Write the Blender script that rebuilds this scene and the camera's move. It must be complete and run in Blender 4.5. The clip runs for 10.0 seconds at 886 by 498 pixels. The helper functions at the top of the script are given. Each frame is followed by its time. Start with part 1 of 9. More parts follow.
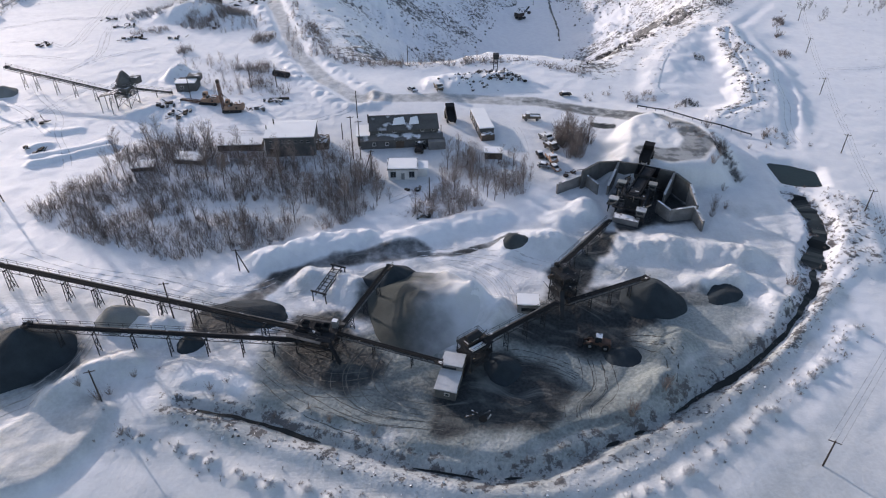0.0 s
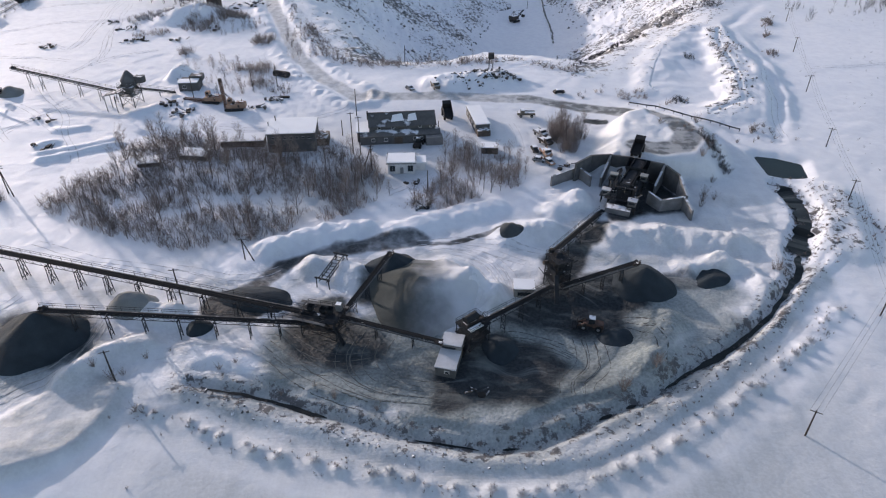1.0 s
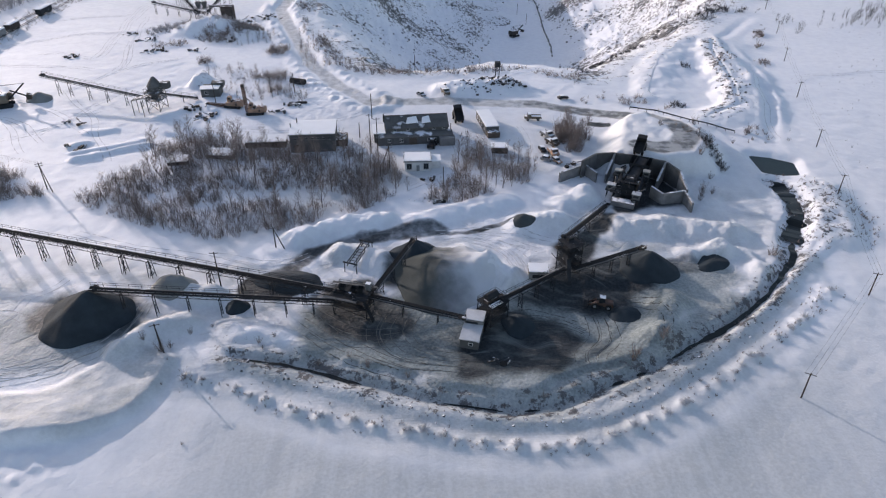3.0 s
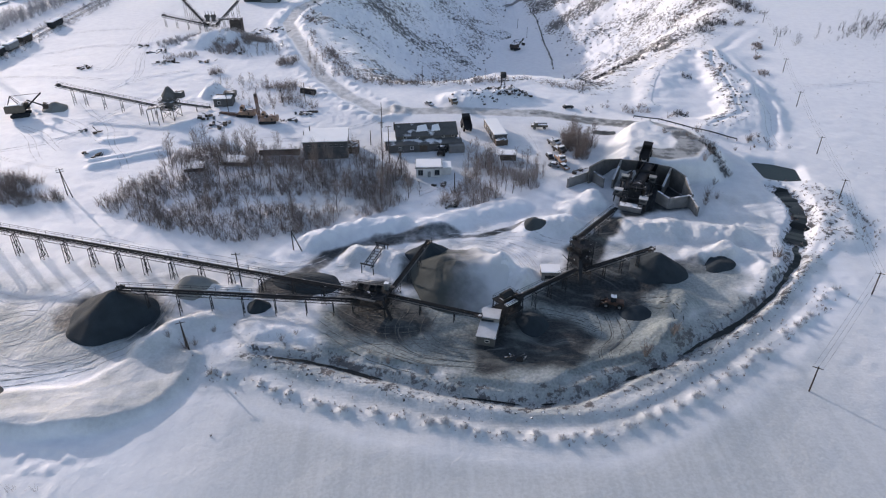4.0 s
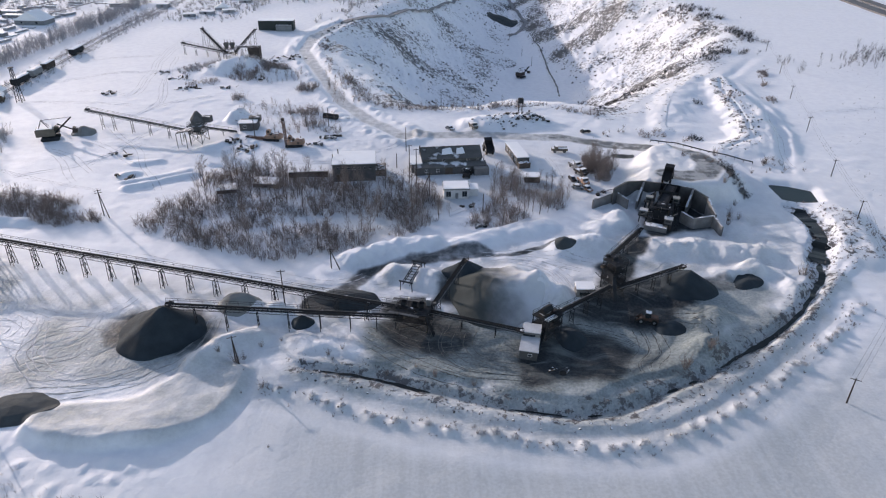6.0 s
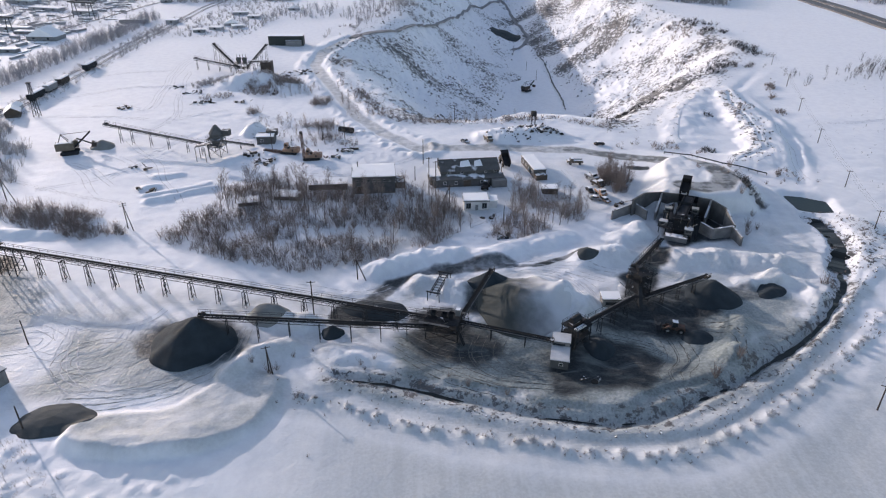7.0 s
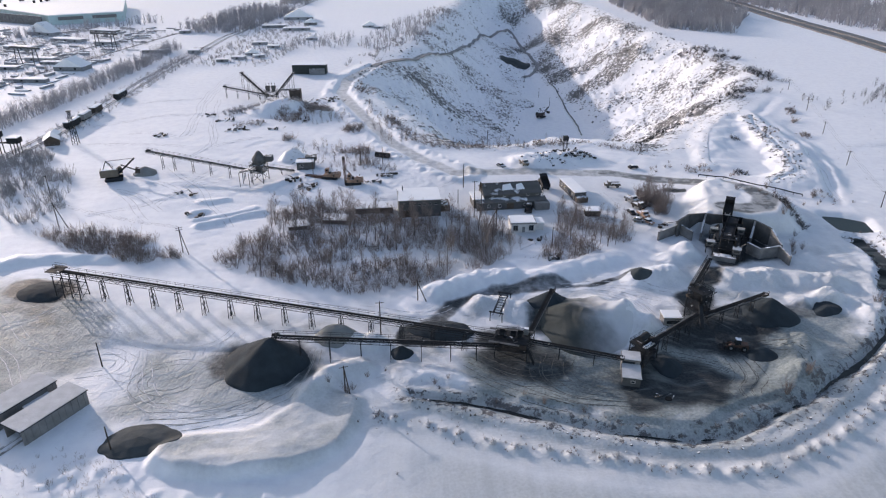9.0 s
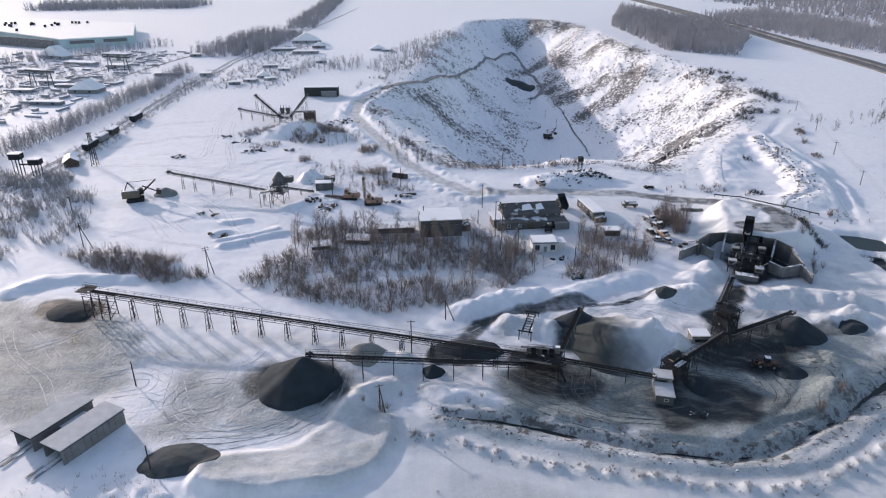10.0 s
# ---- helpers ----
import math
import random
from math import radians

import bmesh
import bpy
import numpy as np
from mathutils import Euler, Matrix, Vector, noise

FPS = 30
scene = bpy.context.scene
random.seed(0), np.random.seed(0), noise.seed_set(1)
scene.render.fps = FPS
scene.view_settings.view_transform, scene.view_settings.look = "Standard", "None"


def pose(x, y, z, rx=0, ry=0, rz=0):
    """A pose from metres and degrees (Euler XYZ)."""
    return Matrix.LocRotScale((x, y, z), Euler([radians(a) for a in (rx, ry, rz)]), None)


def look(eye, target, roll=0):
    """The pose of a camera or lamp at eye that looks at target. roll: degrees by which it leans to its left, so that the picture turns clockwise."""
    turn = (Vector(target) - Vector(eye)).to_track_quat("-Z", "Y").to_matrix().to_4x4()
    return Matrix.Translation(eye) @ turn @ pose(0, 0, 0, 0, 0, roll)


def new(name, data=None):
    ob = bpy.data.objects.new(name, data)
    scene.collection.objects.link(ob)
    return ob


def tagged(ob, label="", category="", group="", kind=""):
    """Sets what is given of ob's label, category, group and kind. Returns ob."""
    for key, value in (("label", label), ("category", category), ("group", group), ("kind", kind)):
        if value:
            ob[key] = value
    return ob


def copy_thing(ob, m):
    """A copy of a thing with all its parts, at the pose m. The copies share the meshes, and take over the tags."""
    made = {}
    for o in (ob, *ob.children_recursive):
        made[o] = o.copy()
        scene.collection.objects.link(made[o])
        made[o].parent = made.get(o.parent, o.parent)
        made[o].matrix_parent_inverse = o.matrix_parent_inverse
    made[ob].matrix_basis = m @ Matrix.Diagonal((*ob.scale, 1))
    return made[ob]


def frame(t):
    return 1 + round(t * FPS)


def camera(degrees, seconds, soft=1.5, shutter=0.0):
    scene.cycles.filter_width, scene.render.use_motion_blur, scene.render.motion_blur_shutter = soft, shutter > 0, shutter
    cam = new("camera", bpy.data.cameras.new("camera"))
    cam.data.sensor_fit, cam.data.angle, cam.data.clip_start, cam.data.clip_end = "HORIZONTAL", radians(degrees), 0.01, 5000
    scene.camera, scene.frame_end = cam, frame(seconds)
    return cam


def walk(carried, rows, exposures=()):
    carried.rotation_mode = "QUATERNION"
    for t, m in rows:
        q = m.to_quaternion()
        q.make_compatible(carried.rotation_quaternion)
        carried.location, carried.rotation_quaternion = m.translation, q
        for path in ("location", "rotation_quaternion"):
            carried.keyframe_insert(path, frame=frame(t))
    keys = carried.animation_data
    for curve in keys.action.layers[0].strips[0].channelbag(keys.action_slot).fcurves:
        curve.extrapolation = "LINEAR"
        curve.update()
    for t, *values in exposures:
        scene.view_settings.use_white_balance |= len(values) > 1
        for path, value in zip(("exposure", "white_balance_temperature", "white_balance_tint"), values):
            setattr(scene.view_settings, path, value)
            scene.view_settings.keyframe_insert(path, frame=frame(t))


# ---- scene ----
cam = camera(67.8, 10.0, soft=1.15)
PATH = [
    (0, (-0.274, 0.219, 92.669), (-0.271, 1.858, 91.523), 0.1),
    (0.5, (-0.498, -3.086, 92.565), (-0.489, -1.442, 91.426), 0.1),
    (1, (-0.91, -6.583, 92.494), (-0.895, -4.935, 91.362), 0.0),
    (1.5, (-1.882, -9.891, 92.377), (-1.862, -8.244, 91.241), 0.0),
    (2, (-3.291, -13.212, 92.521), (-3.268, -11.561, 91.392), 0.0),
    (2.5, (-5.004, -16.424, 92.524), (-4.977, -14.76, 91.415), 0.1),
    (4, (-11.22, -24.662, 92.236), (-11.181, -22.962, 91.183), 0.2),
    (4.5, (-13.44, -26.243, 92.271), (-13.396, -24.533, 91.235), 0.3),
    (5, (-15.884, -27.305, 92.295), (-15.836, -25.585, 91.277), 0.3),
    (5.5, (-18.736, -28.187, 92.318), (-18.683, -26.456, 91.317), 0.4),
    (7, (-29.236, -30.437, 92.427), (-29.173, -28.676, 91.48), 0.3),
    (7.5, (-33.117, -30.99, 92.311), (-33.05, -29.22, 91.382), 0.2),
    (8, (-37.358, -31.621, 92.233), (-37.288, -29.841, 91.324), 0.2),
    (8.5, (-41.44, -32.221, 92.248), (-41.369, -30.432, 91.356), 0.1),
    (9, (-45.878, -32.758, 92.264), (-45.806, -30.961, 91.389), -0.0),
    (9.5, (-49.871, -33.382, 92.329), (-49.798, -31.581, 91.462), -0.1),
    (10, (-53.429, -33.889, 92.511), (-53.355, -32.065, 91.693), -0.1),
]
walk(cam, [(t, look(eye, target, roll)) for t, eye, target, roll in PATH], [(0, 0.22, 6850, 19), (10, 0.29, 6850, 19)])

# ---- light ----
SUN_TO = Vector((-0.66, 0.71, 0.245)).normalized()      # towards the low winter sun
world = bpy.data.worlds.new("world")
scene.world = world
world.use_nodes = True
wn = world.node_tree
sky = wn.nodes.new("ShaderNodeTexSky")
sky.sky_type, sky.sun_disc = "NISHITA", False
sky.sun_elevation = math.asin(SUN_TO.z)
sky.sun_rotation = math.atan2(SUN_TO.x, SUN_TO.y)
sky.air_density, sky.dust_density, sky.ozone_density = 1.0, 1.0, 1.0
wn.links.new(sky.outputs[0], wn.nodes["Background"].inputs[0])
wn.nodes["Background"].inputs[1].default_value = 0.185
sun = new("sun", bpy.data.lights.new("sun", "SUN"))
sun.data.energy, sun.data.angle, sun.data.color = 2.9, radians(0.7), (1.0, 0.93, 0.88)
sun.matrix_world = look(SUN_TO * 900, (0, 0, 0))

# ---- materials ----
def material(name, color, rough=0.8, metal=0.0, vary=0.25, size=2.0, grain=0.15, bump=0.3, snow=0.0, tint=None, spec=0.3):
    """A surface with stains (size in metres), grain, relief, and snow lying on its upward faces."""
    m = bpy.data.materials.new(name)
    m.use_nodes = True
    t = m.node_tree
    n, l = t.nodes, t.links
    bsdf = n["Principled BSDF"]
    geo = n.new("ShaderNodeNewGeometry")
    info = n.new("ShaderNodeObjectInfo")
    big, fine = n.new("ShaderNodeTexNoise"), n.new("ShaderNodeTexNoise")
    for tex, s, d in ((big, 1 / size, 4), (fine, 1 / grain, 3)):
        tex.inputs["Scale"].default_value, tex.inputs["Detail"].default_value = s, d
        l.new(geo.outputs["Position"], tex.inputs["Vector"])
    ramp = n.new("ShaderNodeMapRange")
    ramp.inputs["From Min"].default_value, ramp.inputs["From Max"].default_value = 0.3, 0.7
    l.new(big.outputs["Fac"], ramp.inputs["Value"])
    mix = n.new("ShaderNodeMix")
    mix.data_type = "RGBA"
    dark = tint or tuple(c * (1 - vary) for c in color)
    mix.inputs["A"].default_value = (*color, 1)
    mix.inputs["B"].default_value = (*dark, 1)
    l.new(ramp.outputs[0], mix.inputs["Factor"])
    hsv = n.new("ShaderNodeHueSaturation")
    val = n.new("ShaderNodeMath")
    val.operation = "MULTIPLY_ADD"
    val.inputs[1].default_value, val.inputs[2].default_value = vary * 0.9, 1 - vary * 0.45
    l.new(fine.outputs["Fac"], val.inputs[0])
    ran = n.new("ShaderNodeMath")
    ran.operation = "MULTIPLY_ADD"
    ran.inputs[1].default_value = vary * 0.5
    l.new(info.outputs["Random"], ran.inputs[0])
    l.new(val.outputs[0], ran.inputs[2])
    l.new(ran.outputs[0], hsv.inputs["Value"])
    l.new(mix.outputs["Result"], hsv.inputs["Color"])
    out = hsv.outputs[0]
    if snow:
        sep = n.new("ShaderNodeSeparateXYZ")
        l.new(geo.outputs["Normal"], sep.inputs[0])
        add = n.new("ShaderNodeMath")
        add.operation = "ADD"
        l.new(sep.outputs["Z"], add.inputs[0])
        l.new(big.outputs["Fac"], add.inputs[1])
        cover = n.new("ShaderNodeMapRange")
        cover.inputs["From Min"].default_value = 1.75 - snow * 0.7
        cover.inputs["From Max"].default_value = 1.85 - snow * 0.7
        l.new(add.outputs[0], cover.inputs["Value"])
        white = n.new("ShaderNodeMix")
        white.data_type = "RGBA"
        white.inputs["B"].default_value = (0.78, 0.80, 0.84, 1)
        l.new(cover.outputs[0], white.inputs["Factor"])
        l.new(out, white.inputs["A"])
        out = white.outputs["Result"]
    l.new(out, bsdf.inputs["Base Color"])
    bsdf.inputs["Roughness"].default_value = rough
    bsdf.inputs["Metallic"].default_value = metal
    bsdf.inputs["Specular IOR Level"].default_value = spec
    if bump:
        b = n.new("ShaderNodeBump")
        b.inputs["Strength"].default_value, b.inputs["Distance"].default_value = bump, grain * 0.4
        l.new(fine.outputs["Fac"], b.inputs["Height"])
        l.new(b.outputs[0], bsdf.inputs["Normal"])
    return m


SNOW = material("snow", (0.87, 0.89, 0.92), 0.6, vary=0.05, size=3, grain=0.4, bump=0.2)
GRAVEL = material("dark_gravel", (0.028, 0.040, 0.050), 0.95, vary=0.35, size=3, grain=0.25, bump=0.8)
GRAVEL_SNOWY = material("dusty_gravel", (0.24, 0.255, 0.255), 0.9, vary=0.35, size=6, grain=0.3, bump=0.6)
GRAVEL_GREY = material("grey_gravel", (0.064, 0.076, 0.082), 0.95, vary=0.35, size=3, grain=0.25, bump=0.7)
DUSTY_SNOW = material("dusty_snow", (0.50, 0.52, 0.55), 0.8, vary=0.2, size=2, grain=0.3, bump=0.4)
CONCRETE = material("grey_concrete", (0.22, 0.22, 0.222), 0.9, vary=0.45, size=2.5, grain=0.2, snow=0.45)
STEEL = material("sooty_steel", (0.026, 0.030, 0.036), 0.8, 0.0, vary=0.4, size=1.5, grain=0.1, snow=0.15, spec=0.2)
GRATING = material("snow_dusted_grating", (0.12, 0.125, 0.13), 0.8, vary=0.5, size=1.5, grain=0.1, snow=0.2)
STEEL_RUST = material("rusty_steel", (0.062, 0.052, 0.047), 0.85, 0.0, vary=0.5, size=1.2, grain=0.1, snow=0.4)
RUBBER = material("conveyor_rubber", (0.022, 0.024, 0.027), 0.9, vary=0.3, size=2, spec=0.15)
BRICK = material("grey_brick", (0.118, 0.119, 0.121), 0.9, vary=0.35, size=2, grain=0.25)
PLASTER = material("white_plaster", (0.62, 0.62, 0.62), 0.9, vary=0.2, size=1.5)
SLATE = material("asbestos_slate", (0.13, 0.13, 0.13), 0.9, vary=0.45, size=4, grain=0.6, snow=0.30)
WOOD = material("weathered_wood", (0.10, 0.08, 0.065), 0.9, vary=0.3, size=1, snow=0.4)
POLE_WOOD = material("pole_wood", (0.06, 0.05, 0.045), 0.9, vary=0.3, size=1)
SCRUB = material("dark_scrub", (0.055, 0.055, 0.060), 0.95, vary=0.4, size=2.0, bump=0)
BARK = material("bark", (0.10, 0.085, 0.08), 0.95, vary=0.4, size=1.0)
TWIG = material("twigs", (0.26, 0.222, 0.21), 0.95, vary=0.4, size=3.0, bump=0)
# far twigs paled and blued: distance haze put into the colour
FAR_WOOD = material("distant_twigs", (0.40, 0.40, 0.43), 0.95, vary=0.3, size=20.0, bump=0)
# real frost on nearer brush; farther off the paleness is painted haze
FROSTED_HAZED = material("frosted_hazed_twigs", (0.42, 0.41, 0.42), 0.95, vary=0.3, size=12.0, bump=0)
# dusted with snow; the pale base also paints haze on distant steelwork
DUSTED_STEEL = material("snow_dusted_steel", (0.11, 0.115, 0.12), 0.8, 0.0, vary=0.4, size=1.5, grain=0.15, snow=0.40, spec=0.2)
RIME = material("rimed_twigs", (0.60, 0.61, 0.64), 0.9, vary=0.3, size=2.0, bump=0)
GLASS = material("dark_window", (0.02, 0.025, 0.03), 0.15, vary=0.2, size=1, bump=0, spec=0.5)
WATER = material("dark_water", (0.010, 0.014, 0.015), 0.3, vary=0.3, size=6, grain=1.0, bump=0.05, spec=0.2)
PONDWATER = material("green_water", (0.006, 0.020, 0.021), 0.3, vary=0.3, size=6, grain=1.0, bump=0.05, spec=0.2)
TYRE = material("tyre_rubber", (0.02, 0.02, 0.02), 0.9, vary=0.3)
LOADER_PAINT = material("dusty_loader_paint", (0.10, 0.062, 0.05), 0.7, vary=0.4, size=1.0)
KHAKI = material("khaki_paint", (0.15, 0.13, 0.105), 0.6, vary=0.35, size=1.2, snow=0.45)
ORANGE = material("faded_orange_paint", (0.22, 0.105, 0.065), 0.6, vary=0.4, size=1.2, snow=0.5)
BEIGE = material("rusty_beige_paint", (0.36, 0.235, 0.17), 0.7, vary=0.4, size=1.2, snow=0.3)
RUST = material("bright_rust", (0.19, 0.12, 0.095), 0.85, vary=0.5, size=1.0, grain=0.1, snow=0.2)
BLACKPAINT = material("sooty_paint", (0.022, 0.022, 0.025), 0.7, vary=0.4, size=1.2, snow=0.05)
GREYPAINT = material("grey_paint", (0.22, 0.23, 0.24), 0.6, vary=0.3, size=1.2, snow=0.5)
# teal paled to put the far hall's haze into its colour
TEAL = material("teal_cladding", (0.42, 0.56, 0.58), 0.6, vary=0.2, size=8)
SHEET = material("grey_sheet_metal", (0.20, 0.205, 0.21), 0.6, 0.2, vary=0.3, size=2)
WIRE = material("wire", (0.04, 0.04, 0.045), 0.7, vary=0.1)
ROCK = material("broken_rock", (0.11, 0.11, 0.113), 0.95, vary=0.5, size=2, grain=0.4, snow=0.75)


def ground_material():
    """Snow, with gravel, dust and packed roads where the ground's own masks say so."""
    m = bpy.data.materials.new("snowy_ground")
    m.use_nodes = True
    t = m.node_tree
    n, l = t.nodes, t.links
    bsdf = n["Principled BSDF"]
    geo = n.new("ShaderNodeNewGeometry")
    pos = geo.outputs["Position"]

    def tex(scale, detail=4, rough=0.55):
        a = n.new("ShaderNodeTexNoise")
        a.inputs["Scale"].default_value, a.inputs["Detail"].default_value, a.inputs["Roughness"].default_value = scale, detail, rough
        l.new(pos, a.inputs["Vector"])
        return a.outputs["Fac"]

    def attr(name):
        a = n.new("ShaderNodeAttribute")
        a.attribute_name = name
        return a.outputs["Fac"]

    def calc(op, a, b, c=None):
        a_ = n.new("ShaderNodeMath")
        a_.operation = op
        for i, v in enumerate((a, b, c)):
            if v is None:
                continue
            if isinstance(v, (int, float)):
                a_.inputs[i].default_value = v
            else:
                l.new(v, a_.inputs[i])
        return a_.outputs[0]

    def span(v, lo, hi):
        a = n.new("ShaderNodeMapRange")
        a.interpolation_type = "SMOOTHSTEP"
        a.inputs["From Min"].default_value, a.inputs["From Max"].default_value = lo, hi
        l.new(v, a.inputs["Value"])
        return a.outputs[0]

    def blend(f, a, b):
        x = n.new("ShaderNodeMix")
        x.data_type = "RGBA"
        for key, v in (("Factor", f), ("A", a), ("B", b)):
            if isinstance(v, tuple):
                x.inputs[key].default_value = (*v, 1)
            else:
                l.new(v, x.inputs[key])
        return x.outputs["Result"]

    broad, mid, fine, tiny = tex(0.05), tex(0.35, 5), tex(1.6, 5), tex(6, 3)
    broadm = tex(0.13, 5, 0.6)
    snow = blend(span(mid, 0.35, 0.7), (0.83, 0.85, 0.89), (0.77, 0.79, 0.84))
    # wind drifts, drawn out one way
    way = n.new("ShaderNodeMapping")
    way.inputs["Rotation"].default_value[2] = 0.5
    way.inputs["Scale"].default_value = (0.07, 0.22, 0.2)
    l.new(pos, way.inputs["Vector"])
    wind = n.new("ShaderNodeTexNoise")
    wind.inputs["Scale"].default_value, wind.inputs["Detail"].default_value = 1.0, 5
    l.new(way.outputs[0], wind.inputs["Vector"])
    drift = wind.outputs["Fac"]
    # dust settled on the snow; the mask also holds some painted shade
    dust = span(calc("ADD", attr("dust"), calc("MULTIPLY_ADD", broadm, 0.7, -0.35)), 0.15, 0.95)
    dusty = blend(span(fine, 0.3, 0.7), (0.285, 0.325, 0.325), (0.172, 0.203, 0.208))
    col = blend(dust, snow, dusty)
    # curving lines of wheels over the trampled ground
    warp = n.new("ShaderNodeTexNoise")
    warp.inputs["Scale"].default_value, warp.inputs["Detail"].default_value = 0.035, 2
    l.new(pos, warp.inputs["Vector"])
    push = n.new("ShaderNodeVectorMath")
    push.operation = "MULTIPLY_ADD"
    push.inputs[1].default_value = (34, 34, 0)
    l.new(warp.outputs["Color"], push.inputs[0])
    l.new(pos, push.inputs[2])
    streak = n.new("ShaderNodeMapping")
    streak.inputs["Scale"].default_value = (0.05, 0.55, 0.0)
    l.new(push.outputs[0], streak.inputs["Vector"])
    wheels = n.new("ShaderNodeTexNoise")
    wheels.inputs["Scale"].default_value, wheels.inputs["Detail"].default_value, wheels.inputs["Roughness"].default_value = 1.0, 3, 0.6
    l.new(streak.outputs[0], wheels.inputs["Vector"])
    churn = attr("churn")
    line = calc("MULTIPLY", calc("MULTIPLY", span(wheels.outputs["Fac"], 0.55, 0.70), span(broadm, 0.36, 0.58)), churn)
    col = blend(calc("MULTIPLY", calc("MULTIPLY", line, calc("MULTIPLY_ADD", attr("dust"), 0.45, 0.10)), 0.7), col, (0.14, 0.155, 0.155))
    # a thin grey film over open snow: grime, plus painted-in shade and vignette
    row = n.new("ShaderNodeMapping")
    row.inputs["Scale"].default_value = (0.55, 0.022, 0.0)
    l.new(pos, row.inputs["Vector"])
    furrow = n.new("ShaderNodeTexNoise")
    furrow.inputs["Scale"].default_value, furrow.inputs["Detail"].default_value = 1.0, 3
    l.new(row.outputs[0], furrow.inputs["Vector"])
    patch = calc("ADD", calc("MULTIPLY", fine, 0.55), calc("MULTIPLY", furrow.outputs["Fac"], 0.45))
    col = blend(attr("film"), col, blend(span(patch, 0.36, 0.64), (0.50, 0.53, 0.545), (0.39, 0.42, 0.43)))
    # packed roads, with darker streaks where wheels wore them bare
    road = span(calc("ADD", attr("road"), calc("MULTIPLY_ADD", fine, 0.3, -0.15)), 0.3, 0.7)
    col = blend(road, col, blend(span(mid, 0.35, 0.65), (0.56, 0.575, 0.59), (0.36, 0.375, 0.385)))
    worn = calc("MULTIPLY", span(attr("road"), 0.6, 0.9), calc("MULTIPLY_ADD", span(calc("ADD", mid, calc("MULTIPLY_ADD", drift, 0.8, -0.4)), 0.40, 0.62), 0.5, 0.42))
    col = blend(worn, col, (0.11, 0.12, 0.125))
    # bare gravel, with dust and snow lying in streaks over it
    dirt = span(calc("ADD", attr("dirt"), calc("ADD", calc("MULTIPLY_ADD", mid, 0.35, -0.175), calc("MULTIPLY_ADD", broadm, 0.9, -0.45))), 0.2, 0.85)
    bare = blend(span(fine, 0.3, 0.7), (0.040, 0.048, 0.054), (0.018, 0.023, 0.028))
    bare = blend(calc("MULTIPLY", span(calc("ADD", drift, calc("MULTIPLY_ADD", mid, 0.5, -0.25)), 0.52, 0.74), 0.5), bare, (0.15, 0.17, 0.165))
    bare = blend(calc("MULTIPLY", line, 0.5), bare, (0.20, 0.22, 0.22))
    col = blend(dirt, col, bare)
    # stones and dead scrub that stand out of the snow
    rock = span(calc("ADD", attr("rock"), calc("MULTIPLY_ADD", tex(0.42, 7, 0.74), 1.7, -0.98)), 0.30, 0.40)
    col = blend(rock, col, blend(tiny, (0.16, 0.16, 0.165), (0.075, 0.075, 0.08)))
    l.new(col, bsdf.inputs["Base Color"])
    bsdf.inputs["Roughness"].default_value = 0.65
    bsdf.inputs["Specular IOR Level"].default_value = 0.25
    b = n.new("ShaderNodeBump")
    b.inputs["Strength"].default_value, b.inputs["Distance"].default_value = 0.75, 0.5
    height = calc("ADD", calc("MULTIPLY", mid, 0.32), calc("MULTIPLY", drift, 0.32))
    height = calc("ADD", height, calc("MULTIPLY", fine, calc("ADD", calc("MULTIPLY_ADD", attr("dust"), 0.15, 0.17), calc("MULTIPLY", churn, 0.42))))
    height = calc("ADD", height, calc("MULTIPLY", line, -0.3))
    height = calc("ADD", height, calc("MULTIPLY", attr("rock"), calc("MULTIPLY", tex(0.22, 7, 0.65), 7.0)))
    l.new(height, b.inputs["Height"])
    l.new(b.outputs[0], bsdf.inputs["Normal"])
    return m


GROUND = ground_material()

# ---- shape of the ground ----
def lattice(ix, iy, seed):
    h = (ix.astype(np.int64) * 374761393 + iy.astype(np.int64) * 668265263 + seed * 69069) & 0xFFFFFFFF
    h = ((h ^ (h >> 13)) * 1274126177) & 0xFFFFFFFF
    return ((h ^ (h >> 16)) & 0xFFFF) / 65535.0


def vnoise(x, y, size, seed=0):
    """Smooth noise from -1 to 1 with bumps of about that size."""
    x, y = np.asarray(x, float) / size, np.asarray(y, float) / size
    ix, iy = np.floor(x), np.floor(y)
    u, v = x - ix, y - iy
    u, v = u * u * (3 - 2 * u), v * v * (3 - 2 * v)
    a, b = lattice(ix, iy, seed), lattice(ix + 1, iy, seed)
    c, d = lattice(ix, iy + 1, seed), lattice(ix + 1, iy + 1, seed)
    return ((a * (1 - u) + b * u) * (1 - v) + (c * (1 - u) + d * u) * v) * 2 - 1


def fbm(x, y, size, seed=0, octaves=3):
    out, amp, total = 0, 1.0, 0.0
    for i in range(octaves):
        out = out + amp * vnoise(x, y, size / 2 ** i, seed + i * 7)
        total += amp
        amp *= 0.5
    return out / total


def smooth(a, b, v):
    v = np.clip((v - a) / (b - a), 0, 1)
    return v * v * (3 - 2 * v)


